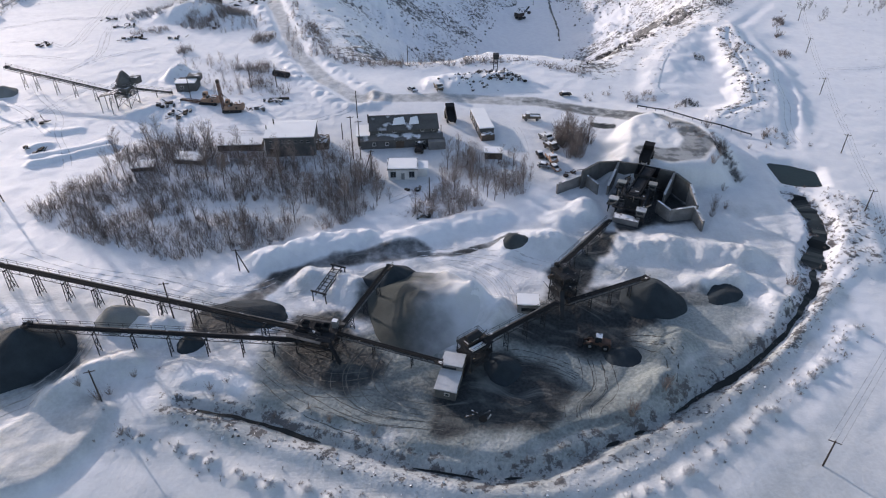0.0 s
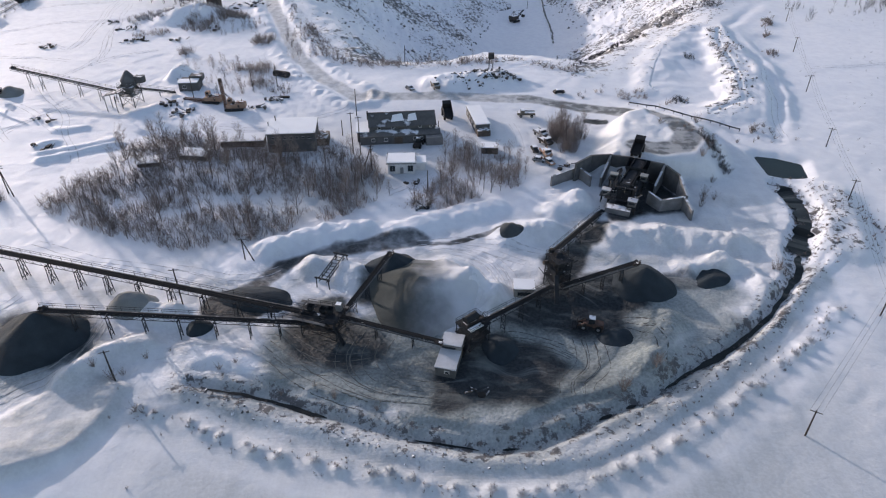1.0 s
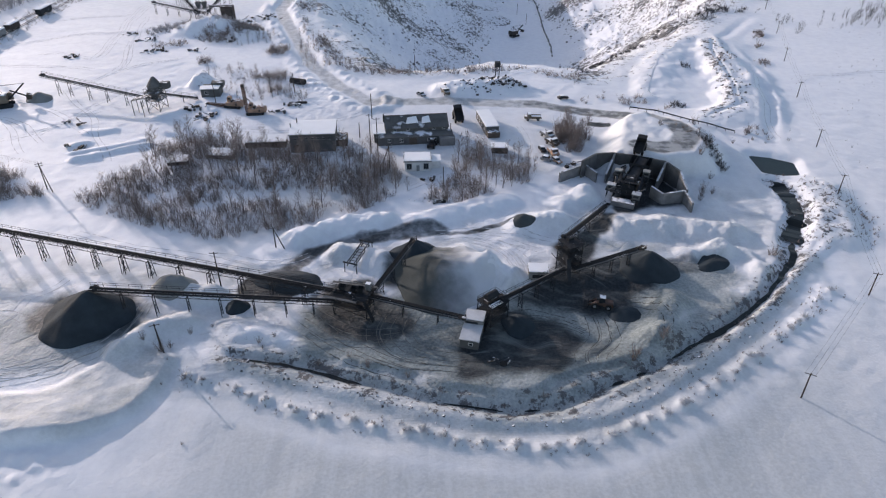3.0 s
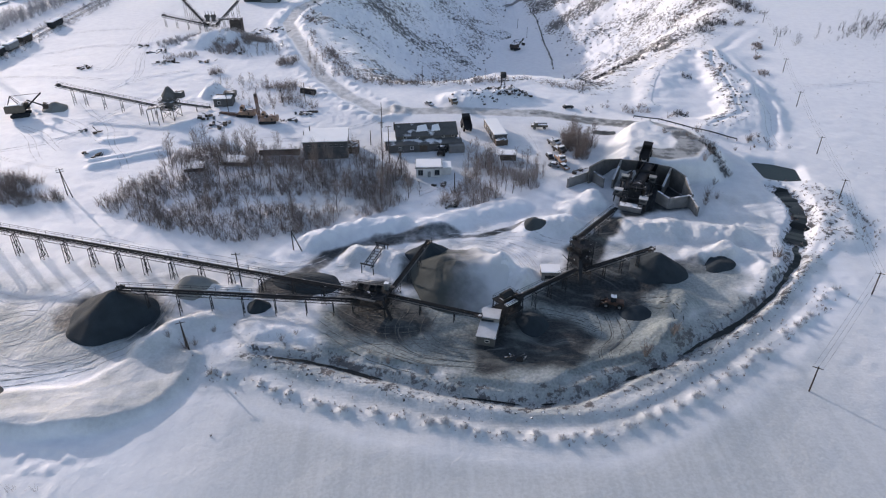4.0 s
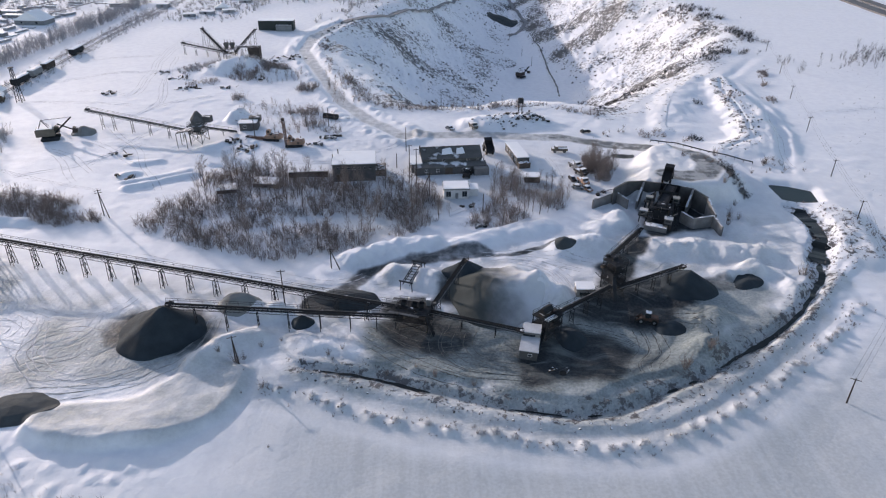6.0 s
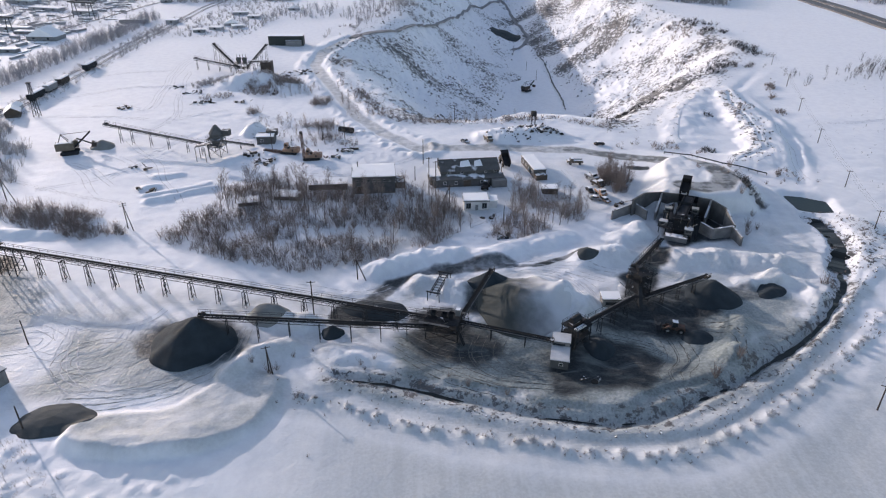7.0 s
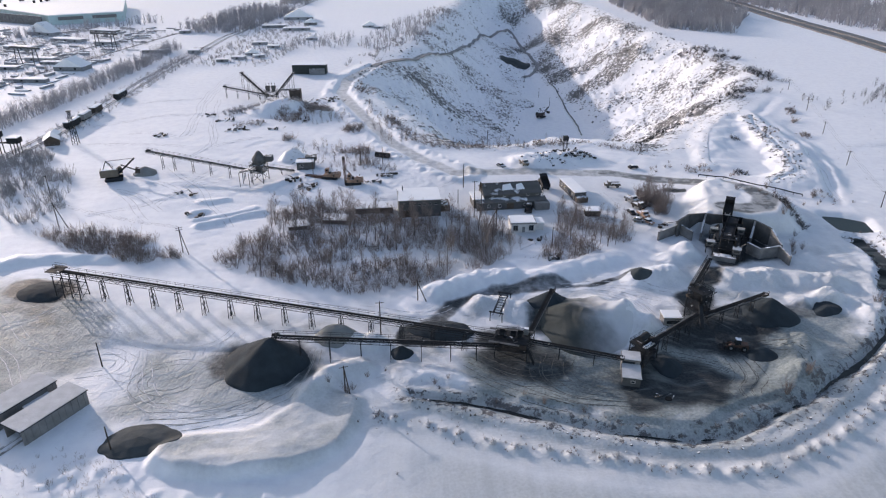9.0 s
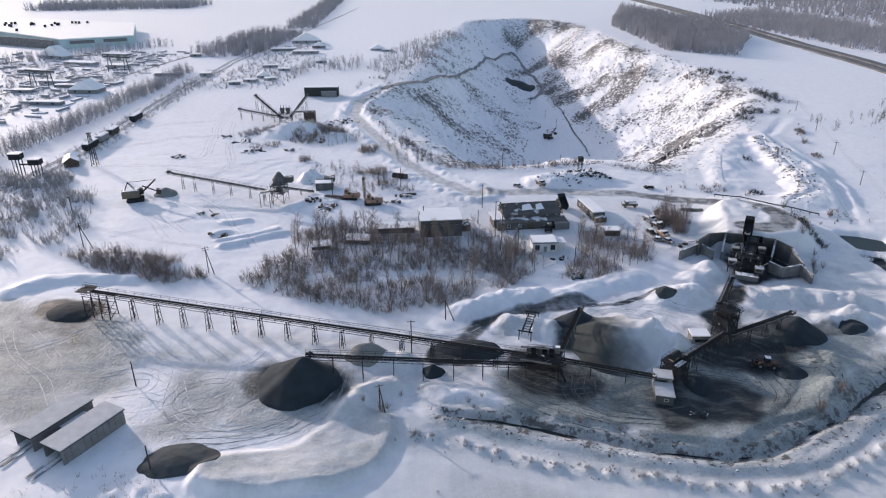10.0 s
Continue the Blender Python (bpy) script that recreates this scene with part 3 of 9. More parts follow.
def ground_masks(x, y, z):
    soft = fbm(x, y, 12, 41, 4)
    dirt = np.zeros(x.shape)
    for pts, lo, hi, k in (([(22, 113), (26, 123), (30, 117), (48, 120), (53, 112), (45, 103), (38, 98), (28, 95.5), (16, 97), (12, 100)], -3, 5, 1.0),
                           ([(7, 95), (20, 94), (26, 89), (22, 82), (18, 75), (-2, 75), (0, 89)], -4, 3, 1.0),
                           ([(-31, 107), (-21, 109), (-16, 100), (-18, 93), (-25, 94), (-31, 98), (-38, 99)], -3, 4, 0.95),
                           ([(-22, 104), (-15, 118), (-9, 119), (-13, 104)], -3, 3, 0.9),
                           ([(25, 110), (25, 122), (40, 138), (44, 138), (36, 122), (32, 110)], -2.5, 3, 0.95),
                           ([(44, 138), (44, 158), (52, 163), (63, 160), (66, 154), (65, 145), (58, 142)], -2, 2, 0.85),
                           # the faint ones (0.46, 0.34) tint foreground shade in with its gravel dust
                           ([(-30, 84), (-12, 94), (4, 90), (26, 94), (38, 92), (30, 78), (10, 71), (-8, 75)], -4, 6, 0.46),
                           ([(-34, 99), (-14, 98), (-10, 88), (-18, 82), (-30, 88)], -4, 4, 0.85), ([(-40, 83), (-8, 71), (16, 68), (40, 80), (44, 88), (20, 80), (-10, 80), (-34, 88)], -3, 5, 0.34)):
        dirt = np.maximum(dirt, k * smooth(lo, hi, inside(x, y, pts) + soft * 3.5))
    for pts, w, k in (([(-44, 107), (-37, 118.5), (-25, 125.3), (-14, 128), (-6, 129.5)], 3.4, 0.70), ([(-6, 128), (2, 128.2), (11, 132.5), (18, 136)], 1.1, 0.7),
                      ([(-48, 104), (-40, 104)], 4.0, 1.0), ([(-153, 129), (-146, 127)], 7.0, 0.95), ([(-160, 124), (-146, 120), (-142, 112)], 6.0, 0.42), ([(-84, 93), (-76, 93)], 11.0, 0.7), ([(-152, 112), (-140, 106), (-128, 108)], 3.0, 0.35), ([(-165, 118), (-156, 110)], 4.0, 0.4), ([(46, 112), (56, 113)], 4.0, 0.6), ([(50, 202), (55, 200)], 1.8, 0.9)):
        d, f = line_dist(x, y, pts)
        dirt = np.maximum(dirt, k * (1 - smooth(w * 0.5, w * 1.25, d + soft * w * 0.5)))
    dust = np.zeros(x.shape)
    for pts, lo, hi, k in (([(-34, 80), (-36, 96), (-14, 100), (4, 92), (6, 78), (-14, 75)], -7, 4, 1.0), ([(-20, 94), (-16, 120), (2, 122), (4, 104), (-4, 94)], -5, 8, 0.75),
                           ([(0, 74), (2, 94), (24, 112), (66, 118), (68, 108), (48, 90), (30, 76)], -6, 5, 1.0), ([(-112, 72), (-112, 100), (-90, 106), (-66, 100), (-64, 84), (-78, 73)], -8, 10, 0.72),
                           ([(-184, 92), (-180, 138), (-140, 136), (-120, 112), (-118, 92), (-140, 78)], -8, 10, 0.8), ([(-126, 95), (-124, 118), (-96, 112), (-92, 100)], -8, 12, 0.6),
                           ([(-60, 120), (-40, 108), (-30, 122), (6, 128), (24, 138), (30, 130), (8, 124), (-24, 116), (-38, 104)], -6, 5, 0.55),
                           # the last two of this row also paint in the foreground's shade
                           ([(-78, 64), (-62, 76), (-66, 82), (-80, 72), (-100, 70), (-98, 66)], -3, 5, 0.55), ([(28, 116), (34, 130), (70, 122), (60, 114)], -3, 6, 0.6), ([(-42, 82), (-20, 76), (0, 70), (20, 70), (38, 78), (50, 88), (40, 92), (0, 82)], -4, 5, 1.0), ([(-48, 79), (-30, 73), (-8, 66), (6, 63.5), (15, 63.5), (27, 66), (37, 72), (50, 81), (61, 90), (70, 100), (60, 104), (44, 92), (20, 78), (-10, 76), (-34, 84)], -5, 3, 0.8),
                           # dust around the long conveyors, with their shaded snow painted in
                           ([(-104, 122), (-60, 114), (-40, 122), (-34, 100), (-44, 84), (-68, 82), (-70, 100), (-98, 108)], -7, 6, 0.42)):
        dust = np.maximum(dust, k * smooth(lo, hi, inside(x, y, pts) + soft * 5))
    dust = np.maximum(dust, 0.34 * smooth(-8, 8, inside(x, y, [(-62, 84), (-44, 83), (-8, 72), (16, 70), (42, 82), (62, 96), (84, 120), (94, 140), (92, 160), (70, 164), (34, 150), (-14, 136), (-44, 122), (-64, 112)]) + soft * 6))
    dust = np.maximum(dust, 0.6 * smooth(-3.5, 2, inside(x, y, TERRACE) + soft * 2))
    # dust tone painted in for the shaded sides of the bank's hummocks
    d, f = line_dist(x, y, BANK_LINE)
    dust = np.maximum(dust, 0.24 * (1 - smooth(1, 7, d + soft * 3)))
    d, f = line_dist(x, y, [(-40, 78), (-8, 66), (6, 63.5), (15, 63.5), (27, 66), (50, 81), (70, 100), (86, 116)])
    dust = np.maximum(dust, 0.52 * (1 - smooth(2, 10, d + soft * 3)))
    outer = smooth(1, 10, -inside(x, y, BANK_LINE + [(95, 150), (0, 160), (-60, 110)]) + soft * 2)
    # field grime, raised to paint in the lens's corner darkening
    film = (0.66 * (1 - smooth(40, 110, x)) + 0.20) * outer * (1 - smooth(100, 260, y)) * smooth(-80, -30, x)
    film = np.maximum(film, 0.30 * (1 - smooth(44, 64, y)))
    film = np.maximum(film, 0.56 * (1 - smooth(4, 9, line_dist(x, y, BANK_LINE)[0])) * (1 - smooth(50, 90, x)))
    film = np.maximum(film, 0.56 * (1 - smooth(3, 9, line_dist(x, y, LEVEE)[0])) * (1 - smooth(50, 90, x)))
    # shade of the slope between crusher and river, painted in as film
    film = np.maximum(film, 0.34 * smooth(-6, 8, inside(x, y, [(26, 116), (30, 140), (28, 160), (62, 168), (84, 190), (100, 180), (98, 150), (88, 122), (60, 92), (44, 86), (50, 110)]) + soft * 4))
    d, f = line_dist(x, y, LOOP[2:])
    dust = np.maximum(dust, 0.85 * (1 - smooth(1.0, 4.0, d + soft * 1.5)))
    road = np.zeros(x.shape)
    for pts, w, k in ((LOOP[:3], 4.4, 0.66), (LOOP[2:5], 4.0, 0.85), (LOOP[4:], 4.4, 1.0), (ROAD_NW, 4.0, 0.58), ([(-30, 222), (-46, 196), (-52, 160)], 3.0, 0.15)):
        d, f = line_dist(x, y, pts)
        road = np.maximum(road, k * (1 - smooth(w * 0.6, w * 1.3, d + soft * 1.2)))
    d = inside(x, y, PIT)
    rock = 0.40 * smooth(-4, 8, d) * (1 - smooth(85, 112, d)) * (0.8 + 0.9 * fbm(x, y, 30, 47)) * np.where(x > 60, 1.2, 1.0)
    rock = np.maximum(rock, 0.35 * smooth(-14, 0, d) * (1 - smooth(0, 10, d)))
    hollow = inside(x, y, SPOIL + SPOIL_LIP[::-1])
    e = line_dist(x, y, SPOIL)[0]
    rock = np.maximum(rock, np.where(hollow > 0, (0.40 + 0.25 * soft) * smooth(0.5, 2.5, e) * (1 - smooth(4, 10, e)), 0.30 * (1 - smooth(2, 12, e))))
    rock = np.maximum(rock, 0.30 * (1 - smooth(2, 9, line_dist(x, y, SPOIL_LIP)[0])) * (hollow < 0))
    e = np.minimum(line_dist(x, y, LEVEE)[0], line_dist(x, y, BANK_LINE)[0])
    rock = np.maximum(rock, 0.17 * (1 - smooth(0.5, 3.0, e)))
    e = line_dist(x, y, STREAM)[0]
    rock = np.maximum(rock, 0.42 * (1 - smooth(2, 8, e)))
    e = line_dist(x, y, [(108, 152), (104, 140), (100, 128)])[0]
    rock = np.maximum(rock, 0.4 * (1 - smooth(2, 14, e)))
    churn = np.zeros(x.shape)
    for pts, lo, hi, k in (([(-62, 84), (-44, 83), (-8, 72), (16, 70), (42, 82), (62, 96), (84, 120), (90, 140), (70, 140), (34, 140), (-14, 132), (-44, 122), (-64, 112)], -6, 6, 1.0),
                           ([(-184, 80), (-184, 140), (-140, 136), (-100, 120), (-70, 108), (-66, 84), (-82, 71), (-110, 72), (-140, 70)], -8, 8, 0.9),
                           ([(-170, 190), (-190, 250), (-160, 330), (-80, 330), (-50, 240), (-40, 200), (-90, 190), (-120, 168)], -10, 10, 0.45),
                           ([(-20, 150), (-10, 200), (40, 215), (34, 160)], -6, 6, 0.5)):
        churn = np.maximum(churn, k * smooth(lo, hi, inside(x, y, pts) + soft * 4))
    return dirt, dust, road, rock, churn, film


TRAIL_DOWN = [(-76, 446), (-47, 492), (-15, 576), (31, 775), (80, 905), (88, 880), (87, 760), (92, 716), (84, 694), (65, 660)]


GRID = {}


def ground_on(x, y):
    """The height of the finished ground at many places."""
    gx, gy, z = GRID["x"], GRID["y"], GRID["z"]
    x, y = np.asarray(x, float), np.asarray(y, float)
    i, j = np.clip(np.searchsorted(gx, x) - 1, 0, len(gx) - 2), np.clip(np.searchsorted(gy, y) - 1, 0, len(gy) - 2)
    u, v = (x - gx[i]) / (gx[i + 1] - gx[i]), (y - gy[j]) / (gy[j + 1] - gy[j])
    return (z[j, i] * (1 - u) + z[j, i + 1] * u) * (1 - v) + (z[j + 1, i] * (1 - u) + z[j + 1, i + 1] * u) * v


def ground_at(x, y):
    return float(ground_on(x, y))


def build_ground():
    gx = axis([(-3000, -500, 200, 18), (-500, -190, 18, 2.5), (-190, -110, 2.5, 0.8), (-110, 130, 0.62, 0.62), (130, 260, 0.8, 6), (260, 600, 6, 18), (600, 3000, 18, 200)])
    gy = axis([(-400, 0, 90, 8), (0, 50, 8, 0.8), (50, 145, 0.62, 0.62), (145, 270, 0.7, 1.2), (270, 640, 1.6, 4), (640, 1100, 4, 12), (1100, 4200, 12, 240)])
    x, y = np.meshgrid(gx, gy)
    z = ground_height(x, y)
    GRID.update(x=gx, y=gy, z=z)
    nx, ny = len(gx), len(gy)
    me = bpy.data.meshes.new("ground")
    me.vertices.add(nx * ny)
    me.vertices.foreach_set("co", np.stack([x, y, z], -1).astype(np.float32).ravel())
    i = (np.arange(ny - 1)[:, None] * nx + np.arange(nx - 1)[None]).ravel()
    quads = np.stack([i, i + 1, i + nx + 1, i + nx], -1).ravel()
    me.loops.add(len(quads))
    me.loops.foreach_set("vertex_index", quads)
    me.polygons.add(len(i))
    me.polygons.foreach_set("loop_start", np.arange(0, len(quads), 4))
    me.polygons.foreach_set("use_smooth", np.ones(len(i), bool))
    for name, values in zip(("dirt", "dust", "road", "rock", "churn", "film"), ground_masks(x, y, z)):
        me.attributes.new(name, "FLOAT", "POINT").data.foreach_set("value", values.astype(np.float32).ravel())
    me.update(calc_edges=True)
    me.validate()
    me.materials.append(GROUND)
    tagged(new("ground", me), "snow-covered ground with dusty gravel, packed roads and a pit", "ground", "", "structure")


build_ground()


def water_sheet(name, pts, level, label, mat):
    b = Build()
    b.add([(x, y, level) for x, y in pts] + [(x, y, level - 0.4) for x, y in pts],
          [tuple(range(len(pts))), tuple(range(len(pts), 2 * len(pts)))[::-1]])
    stuff(name, b, mat, label, "water", "structure")


water_sheet("pond", [(97, 176), (97.6, 178.6), (100, 179.4), (103.5, 178.2), (107, 176.6), (110.6, 174), (110, 170.5), (109.2, 165.2), (105.5, 164.2), (102.5, 164.8), (99, 164.6), (96.9, 166.5), (97.6, 170)], -0.55, "dark green open pond water among snow", PONDWATER)

# ---- the crushing plant: heaps ----
def heap(name, cx, cy, r, h, mat, label, stretch=1.0, turn=0.0, seed=0, flat=0.15, skew=0.0, ripple=0.045):
    """A tipped heap: a cone with a worn top and an uneven foot."""
    b = Build((cx, cy, ground_at(cx, cy)))
    rings, n = 22, 72
    ca, sa = math.cos(radians(turn)), math.sin(radians(turn))
    verts, faces = [], []
    for i in range(rings + 1):
        f = i / rings
        for j in range(n):
            a = 2 * math.pi * j / n
            rr = r * f * (1 + 0.07 * math.sin(3 * a + seed) + 0.018 * math.sin(8 * a + 2 * seed)) * 1.08
            lx, ly = rr * math.cos(a) * stretch, rr * math.sin(a)
            x, y = cx + lx * ca - ly * sa + skew * (1 - f), cy + lx * sa + ly * ca
            k = max(0.0, 1 - f)
            k = k if k < 1 - flat else (1 - flat) + (k - 1 + flat) * 0.45
            verts.append((x, y, k * h + ripple * h * f * (1 - f) * math.sin(5 * a + seed)))
    xs, ys = np.array([v[0] for v in verts]), np.array([v[1] for v in verts])
    zs = ground_on(xs, ys) + fbm(xs, ys, 2.6, 60 + seed, 4) * 0.34
    verts = [(v[0], v[1], ground_at(cx, cy) * (1 - i // n / rings) + zs[i] * (i // n / rings) + v[2] - (0.5 if i // n == rings else 0)) for i, v in enumerate(verts)]
    for i in range(rings):
        faces += [(i * n + j, i * n + (j + 1) % n, (i + 1) * n + (j + 1) % n, (i + 1) * n + j) for j in range(n)]
    b.add(verts, faces)
    ob = new(name, mesh_from(name, b, mat, True))
    ob.location = b.o
    return tagged(ob, label, "heap")


def drifted_gravel():
    """Dusty crushed stone with wind-blown snow settled on its eastern flank."""
    # base darkened for dark gravel and for the stacker's shadow in the west
    m = material("drifted_gravel", (0.060, 0.072, 0.072), 0.95, vary=0.35, size=4, grain=0.3, bump=0.6)
    n, l = m.node_tree.nodes, m.node_tree.links
    bsdf = n["Principled BSDF"]
    old = bsdf.inputs["Base Color"].links[0].from_socket
    geo, tex, sep = n.new("ShaderNodeNewGeometry"), n.new("ShaderNodeTexNoise"), n.new("ShaderNodeSeparateXYZ")
    tex.inputs["Scale"].default_value, tex.inputs["Detail"].default_value = 0.22, 6
    l.new(geo.outputs["Position"], tex.inputs["Vector"])
    l.new(geo.outputs["Position"], sep.inputs[0])
    add = n.new("ShaderNodeMath")
    add.operation = "MULTIPLY_ADD"
    add.inputs[1].default_value = 9.0
    l.new(tex.outputs["Fac"], add.inputs[0])
    l.new(sep.outputs["X"], add.inputs[2])
    cover, mix = n.new("ShaderNodeMapRange"), n.new("ShaderNodeMix")
    cover.interpolation_type = "SMOOTHSTEP"
    cover.inputs["From Min"].default_value, cover.inputs["From Max"].default_value, cover.inputs["To Max"].default_value = -4.0, 11.0, 0.88
    l.new(add.outputs[0], cover.inputs["Value"])
    mix.data_type = "RGBA"
    mix.inputs["B"].default_value = (0.70, 0.73, 0.78, 1)
    l.new(cover.outputs[0], mix.inputs["Factor"])
    l.new(old, mix.inputs["A"])
    l.new(mix.outputs["Result"], bsdf.inputs["Base Color"])
    return m


GRAVEL_DRIFTED = drifted_gravel()
heap("stockpile", -81.8, 93.2, 9.0, 7.4, GRAVEL, "tall cone of dark crushed gravel under the stacker", seed=1, flat=0.08, skew=1.8)
heap("stockpile", -5, 108, 13, 6.6, GRAVEL_DRIFTED, "broad pale heap of dusty crushed stone", 0.85, 20, 2, 0.3, 0.0, 0.03)
heap("stockpile", -11.5, 117, 6, 5.2, GRAVEL, "dark gravel heap under a short stacker", 1.0, 0, 5, 0.2)
heap("stockpile", 45.5, 112, 6.8, 5.0, GRAVEL, "dark gravel heap under a stacking conveyor", 1.0, 0, 3)
heap("stockpile", -40.5, 106.4, 4.2, 2.2, GRAVEL, "long low heap of dark gravel beside the road", 1.9, -8, 4, 0.4)
heap("stockpile", -66.5, 103.5, 4.0, 2.2, GRAVEL_SNOWY, "low dusty grey heap half under snow beside the trestles", 1.3, 0, 6, 0.4)
heap("stockpile", -50.5, 97, 2.6, 2.4, GRAVEL, "small dark gravel cone beneath the conveyor", 1.0, 0, 7, 0.2)
heap("stockpile", 17.2, 131.2, 2.6, 1.9, GRAVEL_GREY, "dark gravel dumped against a snow bank", 1.1, 15, 9, 0.3)
heap("stockpile", 61.8, 113.4, 2.7, 1.5, GRAVEL, "low dark gravel heap on the snow", 1.6, 25, 10, 0.3)
heap("stockpile", 36, 95.5, 3.4, 2.2, GRAVEL, "dark gravel heap beside the wheel loader", 1.0, 0, 11, 0.3)
heap("stockpile", 11.5, 92, 3.6, 2.6, GRAVEL, "dark gravel heap under the screen", 1.0, 0, 13, 0.3)
heap("stockpile", -149, 128, 5, 1.5, GRAVEL, "dark gravel heap below the conveyor head", 1.3, -30, 14, 0.4)
heap("stockpile", -101.0, 69.0, 4.6, 1.7, GRAVEL_GREY, "dark gravel heap banked against drifted snow", 1.6, 5, 15, 0.5)
heap("stockpile", -155, 223, 4.4, 3.2, GRAVEL_SNOWY, "grey gravel cone beside the mining shovel", 1.0, 0, 16, 0.2)
heap("stockpile", 61, 731, 15, 5.0, GRAVEL_GREY, "dark rock heap on the pit floor", 1.6, -20, 17, 0.4)
heap("stockpile", 43, 560, 14, 5.0, ROCK, "snowy heap of blasted rock on the pit floor", 1.3, 0, 18, 0.4)

# ---- the crushing plant: conveyors ----
def along(p, q, f):
    return Vector(p).lerp(Vector(q), f)


def conveyor(p, q, feet, label, width=1.0, deep=0.8, rail=True, lattice_feet=False, steel=None):
    """A belt on a lattice frame that rises from p to q on trestles (feet: fractions of its length)."""
    p, q = Vector(p), Vector(q)
    width, deep = width * 0.8, deep * 0.9
    steel = steel or STEEL
    c = (p + q) / 2
    o = (c.x, c.y, ground_at(c.x, c.y))
    root = thing("belt_conveyor", o, label, "conveyor", "belt conveyors of the plant")
    d = (q - p).normalized()
    side = d.cross(Vector((0, 0, 1))).normalized()
    up = Vector((0, 0, 1))
    length = (q - p).length
    b = Build(o)
    b.beam(p + up * 0.12, q + up * 0.12, width * 0.56, 0.08)
    b.beam(p + up * 0.18 + side * width * 0.27, q + up * 0.18 + side * width * 0.27, width * 0.16, 0.10)
    b.beam(p + up * 0.18 - side * width * 0.27, q + up * 0.18 - side * width * 0.27, width * 0.16, 0.10)
    b.beam(p - up * 0.35, q - up * 0.35, width * 0.5, 0.04)
    part("belt", b, RUBBER, root, "black rubber belt")
    n = max(3, round(length / 2.0))
    for s in (-1, 1):
        b = Build(o)
        e = side * s * width * 0.55
        b.beam(p + e, q + e, 0.10, 0.14)
        b.beam(p + e + up * 0.12, q + e + up * 0.12, 0.05, 0.05)
        b.beam(p + e - up * deep, q + e - up * deep, 0.09, 0.10)
        for i in range(n + 1):
            a = along(p, q, i / n) + e
            b.beam(a, a - up * deep, 0.07)
            if i < n:
                z = along(p, q, (i + 1) / n) + e
                b.beam(a - up * (deep if i % 2 else 0), z - up * (0 if i % 2 else deep), 0.06)
        part("side_truss", b, steel, root)
    for k in (0.02, 0.98):
        a = along(p, q, k)
        b = Build(o)
        b.tube(a - side * width * 0.6, a + side * width * 0.6, 0.35, n=12)
        part("drum", b, STEEL, root)
    if rail:
        b = Build(o)
        e = side * width * 1.0
        b.beam(p + side * width * 0.95 - up * 0.1, q + side * width * 0.95 - up * 0.1, width * 0.34, 0.06)
        part("walkway", b, GRATING, root, "narrow snow-dusted walkway")
        b = Build(o)
        m = max(2, round(length / 2.6))
        for i in range(m + 1):
            a = along(p, q, i / m) + side * width * 1.08
            b.beam(a, a + up * 1.05, 0.06)
        for h in (0.55, 1.05):
            b.beam(p + side * width * 1.08 + up * h, q + side * width * 1.08 + up * h, 0.055)
        part("handrail", b, steel, root)
    b = Build(o)
    a = q - d * 0.9 + side * width * 0.9 + up * 0.2
    b.beam(a, a + d * 0.9, 0.6, 0.5)
    b.tube(a - d * 0.8, a, 0.28, n=8)
    part("drive_motor", b, STEEL_RUST, root)
    for f in feet:
        t = along(p, q, f) - up * deep
        lo = ground_at(t.x, t.y) - 0.3
        h = t.z - lo
        b = Build(o)
        if h < 0.4:
            continue
        splay = 0.035 * h
        span = 0.55 if lattice_feet else 0.0
        for s in (-1, 1):
            for g in ((-1, 1) if lattice_feet else (0,)):
                b.beam(t + side * s * width * 0.55 + d * g * span * 0.6, Vector((t.x, t.y, lo)) + side * s * (width * 0.55 + splay) + d * g * span, 0.13)
            if lattice_feet:
                k = max(2, round(h / 1.5))
                for i in range(k):
                    za, zb = t.z - h * i / k, t.z - h * (i + 1) / k
                    ea, eb = side * s * (width * 0.55 + splay * i / k), side * s * (width * 0.55 + splay * (i + 1) / k)
                    g = 1 if i % 2 else -1
                    b.beam(Vector((t.x, t.y, za)) + ea + d * span * g * 0.8, Vector((t.x, t.y, zb)) + eb - d * span * g * 0.8, 0.055)
        b.beam(t - side * width * 0.75, t + side * width * 0.75, 0.18, 0.22)
        if h > 2:
            m0, m1 = t.z - h * 0.3, t.z - h * 0.8
            for s in (-1, 1):
                b.beam(Vector((t.x, t.y, m0)) + side * s * (width * 0.55 + splay * 0.3), Vector((t.x, t.y, m1)) - side * s * (width * 0.55 + splay * 0.8), 0.09)
            for z in (m0, m1):
                k = (t.z - z) / h
                b.beam(Vector((t.x, t.y, z)) - side * (width * 0.55 + splay * k), Vector((t.x, t.y, z)) + side * (width * 0.55 + splay * k), 0.09)
        part("trestle", b, steel, root)
    return root


def at_x(p, q, xs):
    return [(x - p[0]) / (q[0] - p[0]) for x in xs]


A0, A1 = (-26, 95.9, 6.4), (-144.5, 127.4, 10.2)
conveyor(A0, A1, at_x(A0, A1, [-130, -122.8, -115.7, -108.6, -101.5, -94.3, -87.2, -80, -73, -65.5, -58, -50.5, -43, -35.5]),
         "very long sooty belt conveyor rising on lattice trestles", 1.15, 1.3, True, True)
B0, B1 = (-27, 94.4, 5.2), (-79.6, 94.0, 9.4)
conveyor(B0, B1, at_x(B0, B1, [-33, -39, -45.8, -52.9, -59.7, -66.8, -73.5]), "long belt conveyor stacking onto a dark gravel cone", 1.05, 1.05)
